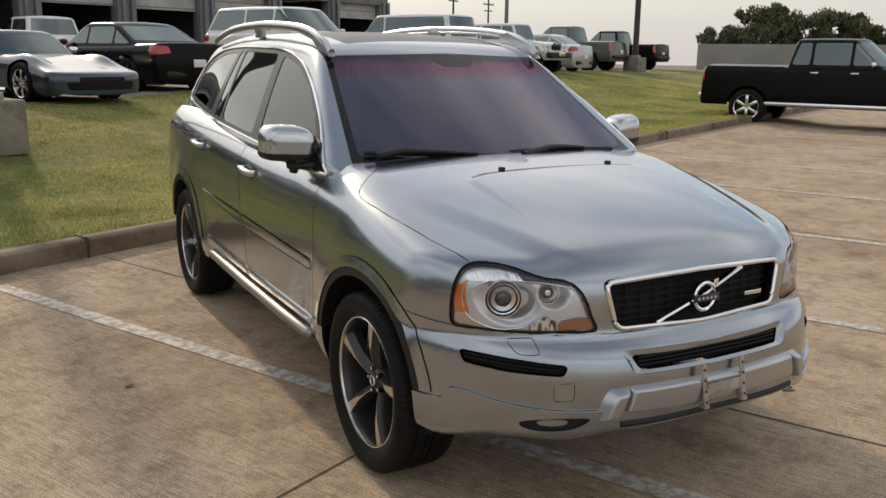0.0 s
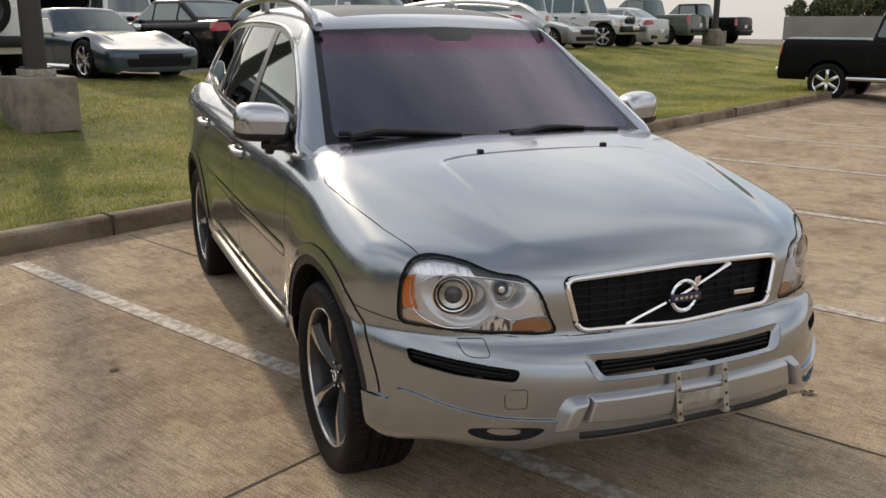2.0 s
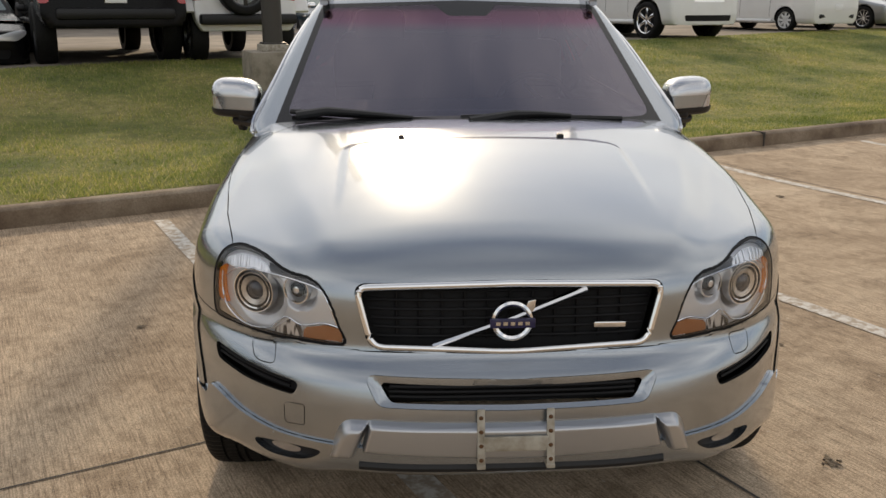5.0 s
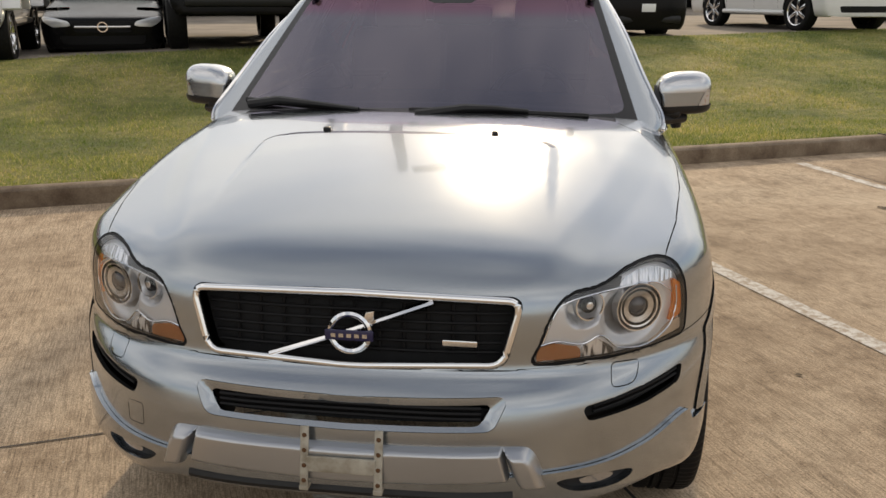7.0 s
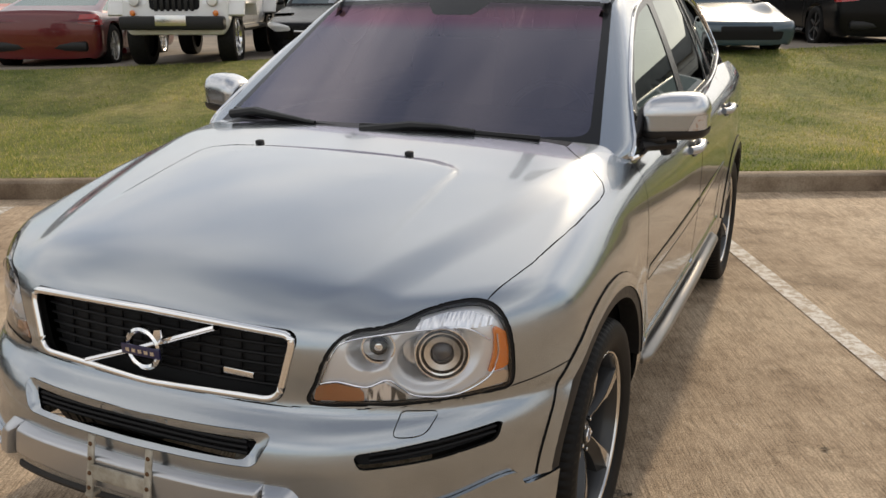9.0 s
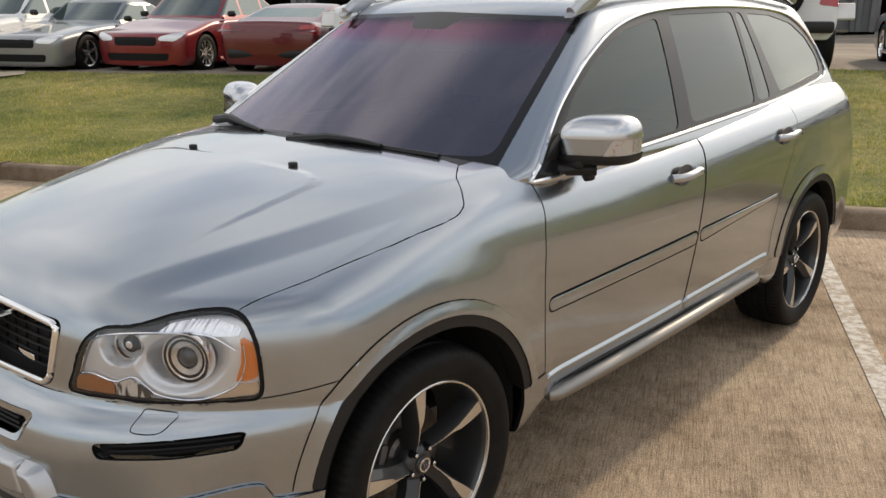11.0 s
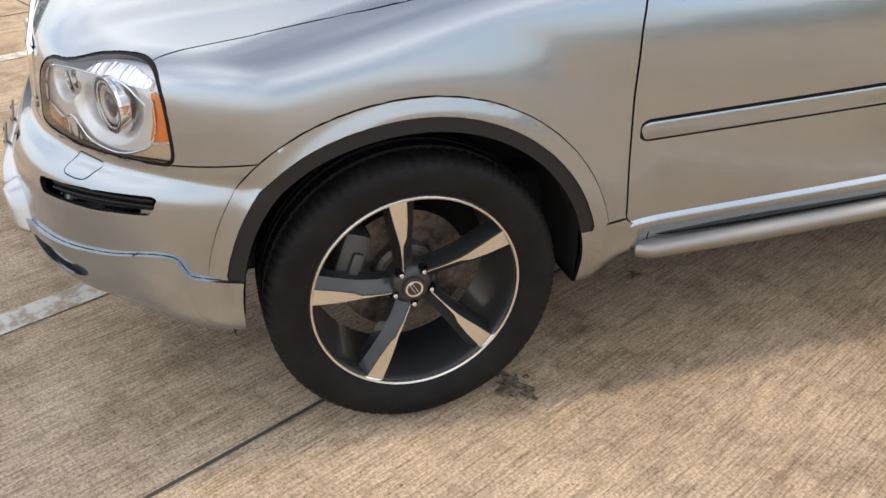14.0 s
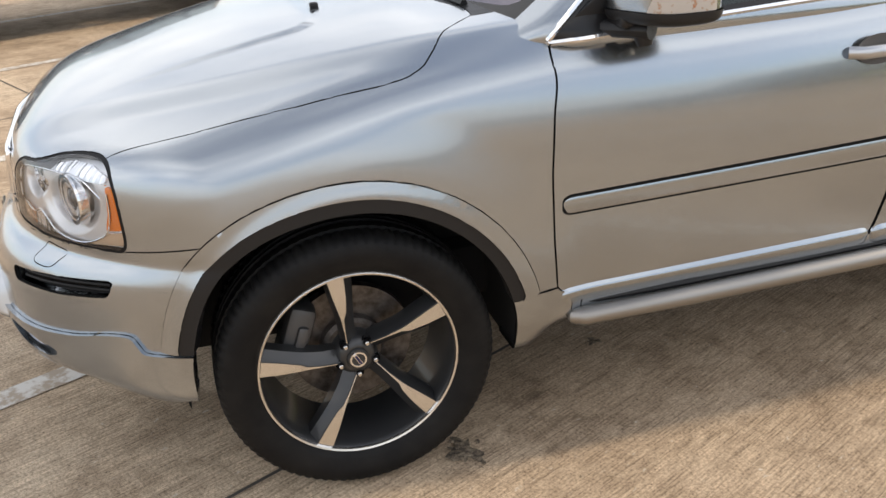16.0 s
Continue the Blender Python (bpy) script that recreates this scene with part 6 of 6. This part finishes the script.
vehicle("sedan", "black luxury sedan with red tail lamps, tail to the lawn", "car", in_row(8.3, 12.6, True, 3.06, 0.95, 1.08, 0.05), P_BLACK, 1.90, 3.06, 0.95, 1.08, 1.44, 0.20, 0.72, (0.70, 0.96), 1.45, 2.4, (3.25, 1.0), 1.03, 0.36, "dark", pillars=(1.65, 2.55), bow=0.22)
vehicle("large_suv", "white full-size utility vehicle with chrome grille, nose to the lawn", "car", in_row(13.45, 12.5, False, 3.05, 0.98, 1.12), P_WHITE, 2.04, 3.05, 0.98, 1.12, 1.90, 0.32, 1.08, (0.62, 1.24), 1.35, 3.7, (4.08, 1.24), 1.24, 0.42, "chrome", soft=0.07, tumble=0.24, pillars=(1.5, 2.55), bow=0.14, grille="chrome", trim=P_WHITE)
vehicle("van", "white delivery van with black side moulding, tail to the lawn", "van", in_row(18.9, 13.4, True, 2.72, 0.85, 1.0), P_WHITE, 1.73, 2.72, 0.85, 1.0, 1.86, 0.22, 0.95, (0.05, 1.12), 0.75, 3.5, (3.68, 1.12), 1.12, 0.31, "steel", soft=0.06, tumble=0.10, bow=0.10, pillars=(1.15, 99.5), window=FARGLASS)
vehicle("sedan", "silver-grey convertible sedan with spoked wheels, nose to the lawn", "car", in_row(22.2, 13.6, False, 2.76, 0.85, 0.98), P_GREY, 1.80, 2.76, 0.85, 0.98, 1.40, 0.18, 0.72, (0.75, 0.94), 1.45, 2.3, (3.1, 0.98), 0.98, 0.33, "many", pillars=(1.65, 2.5))
vehicle("sedan", "light silver sedan with red tail lamps, tail to the lawn", "car", in_row(28.8, 14.4, True, 2.7, 0.95, 1.0), P_SILVER2, 1.76, 2.7, 0.95, 1.0, 1.49, 0.18, 0.78, (0.45, 0.98), 1.25, 2.35, (3.2, 1.04), 1.06, 0.32, "satin", pillars=(1.5, 2.4))
vehicle("pickup_truck", "dull green utility truck, tail to the lawn", "truck", in_row(33.0, 14.8, True, 3.6, 0.95, 1.15), P_GREEN, r=0.44, rim="dark", **pick)
vehicle("pickup_truck", "black pickup truck with red tail lamps, far off", "truck", in_row(39.5, 15.5, True, 3.6, 0.95, 1.15), P_BLACK, r=0.40, rim="dark", **pick)
vehicle("pickup_truck", "black crew-cab pickup truck with chrome wheels by the kerb", "truck", LOT @ pose(19.1, 4.73 - 3.57, float(lot_rise(18.7, 1.3))), P_BLACK, 2.02, 3.57, 1.0, 1.22, 2.04, 0.46, 1.20, (0.55, 1.40), 1.25, 2.62, (2.80, 1.40), 1.36, 0.43, "chrome", soft=0.06, tumble=0.22, bow=0.10, pillars=(1.35, 2.2), bed=(2.86, 1.42), trim=CHROME, group="vehicles in the lot")
vehicle("pickup_truck", "black pickup truck with chrome bumper, backed to the kerb", "truck", LOT @ pose(-7.65, 0.28, 0), P_BLACK, 2.02, 3.57, 1.0, 1.22, 2.04, 0.46, 1.20, (0.55, 1.40), 1.25, 2.62, (2.80, 1.40), 1.36, 0.43, "chrome", soft=0.06, tumble=0.22, bow=0.10, pillars=(1.35, 2.2), bed=(2.86, 1.42), trim=CHROME, group="vehicles in the lot")
vehicle("pickup_truck", "white pickup truck by the workshop, tail outwards", "truck", in_row(13.0, 23.5, True, 3.6, 0.95, 1.15, 0.25), P_WHITE, r=0.42, rim="satin", **pick)


def jeep(label, m, front):
    """A boxy off-road car: flat slotted grille, round lamps, proud wings, a spare wheel behind."""
    j = vehicle("off_road_car", label, "car", m, P_WHITE, 1.60, 2.75, 0.62, 0.62, 1.82, 0.48, 1.10, (0.55, 1.18), 0.85, 3.10, (3.30, 1.18), 1.18, 0.42, "chrome" if front else "dark", 0.10, 0.05, 0.03, pillars=(1.35, 2.25), trim=BLACK, roof_paint=P_WHITE, lamp_z=0.98)
    for s in (1, -1):
        for wy in (0.0, 2.75):
            wing = slab((0.34, 0.92, 0.06), (s * 0.86, wy, 0.96), 0.02)
            slab((0.34, 0.07, 0.22), (s * 0.86, wy - 0.48, 0.86), 0.02, wing, Euler((radians(-28), 0, 0)).to_matrix())
            slab((0.34, 0.07, 0.22), (s * 0.86, wy + 0.48, 0.86), 0.02, wing, Euler((radians(28), 0, 0)).to_matrix())
            part("wing", wing, P_WHITE, j)
        part("round_lamp", lathe([(0.0, 0.03), (0.07, 0.025), (0.09, 0.0)], 20, None, pose(s * 0.58, -0.64, 0.98, 0, 0, -90)), REFLECTOR, j)
        part("fog_lamp", lathe([(0.0, 0.03), (0.035, 0.02), (0.045, 0.0)], 16, None, pose(s * 0.62, -0.64, 0.80, 0, 0, -90)), AMBER, j)
    for k in range(7):
        part("grille_slot", slab((0.055, 0.02, 0.26), (-0.27 + 0.09 * k, -0.625, 0.96), 0.01), BLACK, j)
    part("front_bumper", slab((1.55, 0.22, 0.20), (0, -0.74, 0.66), 0.04), BLACK, j)
    part("bumper_plate", slab((0.46, 0.02, 0.16), (0, -0.862, 0.70), 0.01), SATIN, j)
    spare = part("spare_wheel", FAR_TYRE, None, j, "spare wheel on the tailgate")
    spare.matrix_basis = pose(0.08, 3.50, 1.12, 0, 0, 90) @ Matrix.Diagonal((0.40, 0.40, 0.40, 1))
    part("rim", RIMS["dark"], None, spare)
    part("step", slab((1.5, 0.2, 0.16), (0, 3.44, 0.66), 0.04), BLACK, j)


jeep("white boxy off-road car with slotted grille, nose to the lawn", in_row(-3.5, 10.85, False, 2.75, 0.62, 0.62), True)
jeep("white boxy off-road car with a spare wheel, tail to the lawn", in_row(2.45, 11.2, True, 2.75, 0.62, 0.62), False)
jeep("white boxy four-door off-road car, nose to the lawn", in_row(25.6, 14.0, False, 2.75, 0.62, 0.62), True)

# ---- workshop building with open bays ----
SHOP_V, BAY = 29.5, 4.0
shop_z = height(10, SHOP_V)
shop = thing("workshop_building", "grey steel workshop with open roller-door bays", "building", m=LOT)
roof_bm = slab((66, 14, 0.5), (1.5, SHOP_V + 7, shop_z + 3.75), 0.05)
part("roof", roof_bm, STEEL, shop)
part("fascia", slab((66.2, 0.25, 0.62), (1.5, SHOP_V - 0.05, shop_z + 3.45), 0.02), STEEL, shop)
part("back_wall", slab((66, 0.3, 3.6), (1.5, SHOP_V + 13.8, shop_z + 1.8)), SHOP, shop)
part("floor", slab((66, 13.8, 0.06), (1.5, SHOP_V + 7, shop_z + 0.03)), ASPHALT, shop)
for k in range(17):
    u = 34.4 - BAY * k
    col = part("column", slab((0.85, 0.5, 3.3), (u, SHOP_V + 0.12, shop_z + 1.65), 0.02), STEEL, shop)
    part("column_rib", slab((0.16, 0.14, 3.3), (u - 0.20, SHOP_V - 0.20, shop_z + 1.65), 0.02), STEEL, col)
    part("column_rib", slab((0.16, 0.14, 3.3), (u + 0.20, SHOP_V - 0.20, shop_z + 1.65), 0.02), STEEL, col)
    if k < 16:
        drop = (0.75, 0.0, 0.8, 0.85, 0.8, 0.3, 0.85, 3.2, 0.8, 0.7, 3.2, 0.8, 0.6, 3.2, 0.8, 0.8)[k]
        if drop:
            dr = part("roller_door", slab((BAY - 0.85, 0.08, drop), (u - BAY / 2, SHOP_V + 0.22, shop_z + 3.15 - drop / 2), 0.01), DOORSTEEL if drop < 2 else STEEL, shop)
            for n in range(1, int(drop / 0.4) + 1):
                part("door_rib", slab((BAY - 0.9, 0.03, 0.03), (u - BAY / 2, SHOP_V + 0.17, shop_z + 3.15 - 0.4 * n + 0.05), 0.005), STEEL, dr)
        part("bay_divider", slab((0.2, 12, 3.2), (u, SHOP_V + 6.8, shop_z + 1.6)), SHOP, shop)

# ---- light poles on concrete blocks ----
def light_pole(u, v, size, tall, label):
    z = height(u, v)
    m = LOT @ pose(u, v, z - 0.05, 0, 0, -6)
    pole = thing("light_pole", label, "lamp post", "light poles", m=m)
    part("concrete_base", slab((size, size, 0.66), (0, 0, 0.33), 0.018), BLOCK, pole, "weathered square concrete base")
    part("base_cover", slab((0.36, 0.36, 0.10), (0, 0, 0.70), 0.012), BEIGE, pole)
    part("base_plate", slab((0.30, 0.30, 0.03), (0, 0, 0.76), 0.005), BRONZE, pole)
    part("shaft", tube([(0, 0, 0.70), (0, 0, tall)], [0.135, 0.11], 12), BRONZE, pole, "dark bronze shaft")
    for s in (1,):
        part("lamp_head", slab((0.75, 0.36, 0.16), (0.6 * s, 0, tall + 0.02), 0.03), BRONZE, pole)


light_pole(2.15, 9.05, 0.72, 7.5, "bronze lot light on a square concrete base")
light_pole(34.0, 14.6, 0.74, 7.5, "bronze lot light on a concrete base, far off")

# ---- far wall, trees, power poles ----
far_wall = solid("far_wall", slab((0.4, 34, 3.0), (50, 0.5, height(50, 17.0) + 0.02), 0.02), WALLSTONE, "plain pale masonry wall behind the vehicles", "wall", kind="structure", m=LOT)


def tree(u, v, tall, wide, seed):
    rnd = random.Random(seed)
    t = thing("tree", "broad dark-green deciduous tree behind the wall", "tree", "far trees", m=place(u, v))
    bm = tube([(0, 0, 0), (0.1, 0, tall * 0.2), (-0.1, 0.1, tall * 0.45), (0, 0, tall * 0.7)], [0.35, 0.28, 0.2, 0.08], 8)
    clumps = []
    for k in range(30):
        a, h = rnd.uniform(0, 2 * math.pi), rnd.uniform(0.16, 0.92)
        reach = wide * (0.25 + 0.75 * max(0.05, math.sin(math.pi * min(1, (h - 0.05) / 1.0))) ** 0.8) * rnd.uniform(0.45, 1.0)
        c = Vector((reach * math.cos(a), reach * math.sin(a), tall * h))
        clumps.append((c, rnd.uniform(0.14, 0.30) * wide))
        tube([(0, 0, tall * 0.3), tuple(c * 0.55 + Vector((0, 0, tall * 0.16))), tuple(c)], [0.12, 0.07, 0.02], 5, bm)
    part("trunk", bm, BARK, t)
    verts, faces = [], []
    for c, r in clumps:
        for _ in range(330):
            d = Vector((rnd.gauss(0, 1), rnd.gauss(0, 1), rnd.gauss(0, 0.8))).normalized() * r * (rnd.uniform(0.3, 1.0) ** 0.6 + abs(rnd.gauss(0, 0.22)))
            p, s = c + d, rnd.uniform(0.08, 0.16)
            q = Euler((rnd.uniform(0, 6.3), rnd.uniform(0, 6.3), rnd.uniform(0, 6.3))).to_matrix()
            k = len(verts)
            verts += [tuple(p + q @ Vector(o) * s) for o in ((-1, 0, 0), (0, -0.55, 0.1), (1, 0, 0), (0, 0.55, 0.1))]
            faces.append((k, k + 1, k + 2, k + 3))
    me = bpy.data.meshes.new("crown")
    me.from_pydata(verts, [], faces)
    me.materials.append(LEAF)
    part("crown", me, None, t)


for i, (u, v, tall, wide) in enumerate(((80, 26.4, 3.6, 1.8), (81, 23.4, 5.6, 2.6), (80, 21.2, 5.8, 2.4), (82, 18.6, 5.3, 2.3), (83, 17.0, 4.6, 2.0), (84, 15.8, 5.2, 2.1), (86, 13.6, 4.4, 1.9), (84, 24.6, 4.0, 2.0))):
    tree(u, v, tall, wide, i)


def power_pole(u, v, tall):
    p = thing("power_pole", "weathered timber power pole with crossarm", "pole", "power poles", m=place(u, v))
    part("mast", tube([(0, 0, 0), (0, 0, tall)], [0.16, 0.10], 8), WOODPOLE, p)
    part("crossarm", slab((2.4, 0.12, 0.14), (0, 0, tall - 0.7), 0.01), WOODPOLE, p)
    part("crossarm", slab((1.8, 0.12, 0.14), (0, 0, tall - 1.5), 0.01), WOODPOLE, p)
    for x in (-1.1, -0.4, 0.4, 1.1):
        part("insulator", lathe([(0.0, 0.16), (0.05, 0.12), (0.05, 0.0)], 8, None, pose(x, 0, tall - 0.62, 0, -90, 0)), STEEL, p)


for u, v, tall in ((68, 62, 8.5), (80, 57, 8.2), (95, 62, 8.0)):
    power_pole(u, v, tall)
post = thing("lamp_mast", "slim grey lamp mast beyond the vehicles", "pole", m=place(64, 40))
part("mast", tube([(0, 0, 0), (0, 0, 11)], [0.2, 0.14], 10), STEEL, post)

# ---- grass blades, dry leaves, marks ----
rng = np.random.default_rng(5)
count = 300000
gu = rng.uniform(-11, 30, count)
gw = 0.005 + 0.99 * rng.uniform(0, 1, count) ** 1.25
net_u, net_w = np.linspace(-11, 30, 83), np.linspace(0, 1, 29)
net_v = np.array([[slant(u, w) for w in net_w] for u in net_u])
net_z = np.array([[height(u, v) for v in row] for u, row in zip(net_u, net_v)])
fu, fw = (gu + 11) / 41 * 82, gw * 28
iu, iw = np.minimum(fu.astype(int), 81), np.minimum(fw.astype(int), 27)
fu, fw = fu - iu, fw - iw
over = lambda net: net[iu, iw] * (1 - fu) * (1 - fw) + net[iu + 1, iw] * fu * (1 - fw) + net[iu, iw + 1] * (1 - fu) * fw + net[iu + 1, iw + 1] * fu * fw
gv, gz = over(net_v), over(net_z)
lean, tall_ = rng.uniform(0, 2 * np.pi, count), rng.uniform(0.018, 0.045, count)
patch = 0.75 + 0.5 * (np.sin(gu * 1.7 + 1.3 * np.sin(gv * 1.1)) * np.sin(gv * 2.3 + gu * 0.4) > -0.1)
tall_ = tall_ * patch
wide_ = rng.uniform(0.003, 0.008, count)
face_ = rng.uniform(0, np.pi, count)
base = np.stack([gu, gv, gz - 0.004], 1)
side_ = np.stack([np.cos(face_), np.sin(face_), np.zeros(count)], 1) * wide_[:, None]
tip = base + np.stack([np.cos(lean) * tall_ * 0.6, np.sin(lean) * tall_ * 0.6, tall_], 1)
gverts = np.stack([base - side_, base + side_, tip], 1).reshape(-1, 3)
gm = bpy.data.meshes.new("grass_blades")
gm.vertices.add(3 * count)
gm.vertices.foreach_set("co", gverts.ravel())
gm.loops.add(3 * count)
gm.loops.foreach_set("vertex_index", np.arange(3 * count, dtype=np.int32))
gm.polygons.add(count)
gm.polygons.foreach_set("loop_start", np.arange(0, 3 * count, 3, dtype=np.int32))
gm.update(calc_edges=True)
gm.materials.append(BLADE)
blades = new("grass_blades", gm)
blades.matrix_world = LOT
tagged(blades, "short mown grass blades, green and straw-dry", "grass", kind="stuff")

SPALL = mat("broken_dark_concrete", (0.12, 0.09, 0.065), 0.95)
colour(SPALL, ramp(SPALL, noise_of(SPALL, 60.0, 5.0, 0.7), (0.35, (0.035, 0.026, 0.02)), (0.5, (0.15, 0.115, 0.08)), (0.65, (0.30, 0.24, 0.17))))
bump(SPALL, noise_of(SPALL, 90.0, 4.0), 1.0, 0.02)
for i, (x, y, size, slim) in enumerate(((0.90, 0.265, 0.070, 0.7), (0.49, 0.85, 0.028, 0.9), (1.25, -0.21, 0.05, 0.5), (-1.18, 3.5, 0.07, 0.4), (2.3, 5.3, 0.05, 0.4), (-1.6, 1.3, 0.03, 0.7), (3.0, 4.2, 0.045, 0.6), (1.9, -0.6, 0.02, 0.8), (1.55, 0.9, 0.018, 0.8))):
    rnd = random.Random(40 + i)
    bm = bmesh.new()
    hub = bm.verts.new((0, 0, 0.006))
    ring = []
    for a in np.linspace(0, 2 * math.pi, 34)[:-1]:
        r_ = size * (0.8 + 0.22 * math.sin(3 * a + i) + 0.16 * math.sin(7 * a + 2 * i) + rnd.uniform(-0.14, 0.14))
        ring.append(bm.verts.new((r_ * math.cos(a), slim * r_ * math.sin(a), 0.004)))
    for a, b in zip(ring, ring[1:] + ring[:1]):
        bm.faces.new((hub, a, b))
    solid("concrete_chip", bm, SPALL, "small broken spot in the concrete", "chip", kind="structure", m=pose(x, y, 0.002, 0, 0, 37 * i + 20))
    for k in range(5 if size > 0.04 else 0):
        a, r_ = rnd.uniform(0, 6.3), size * rnd.uniform(0.3, 1.2)
        solid("concrete_crumb", slab((rnd.uniform(0.006, 0.016), rnd.uniform(0.006, 0.012), 0.008), (0, 0, 0), 0.002), SPALL, "loose crumb of broken concrete", "crumb", "concrete crumbs", m=pose(x + r_ * math.cos(a), y + slim * r_ * math.sin(a), 0.008, 0, 0, 50 * k))
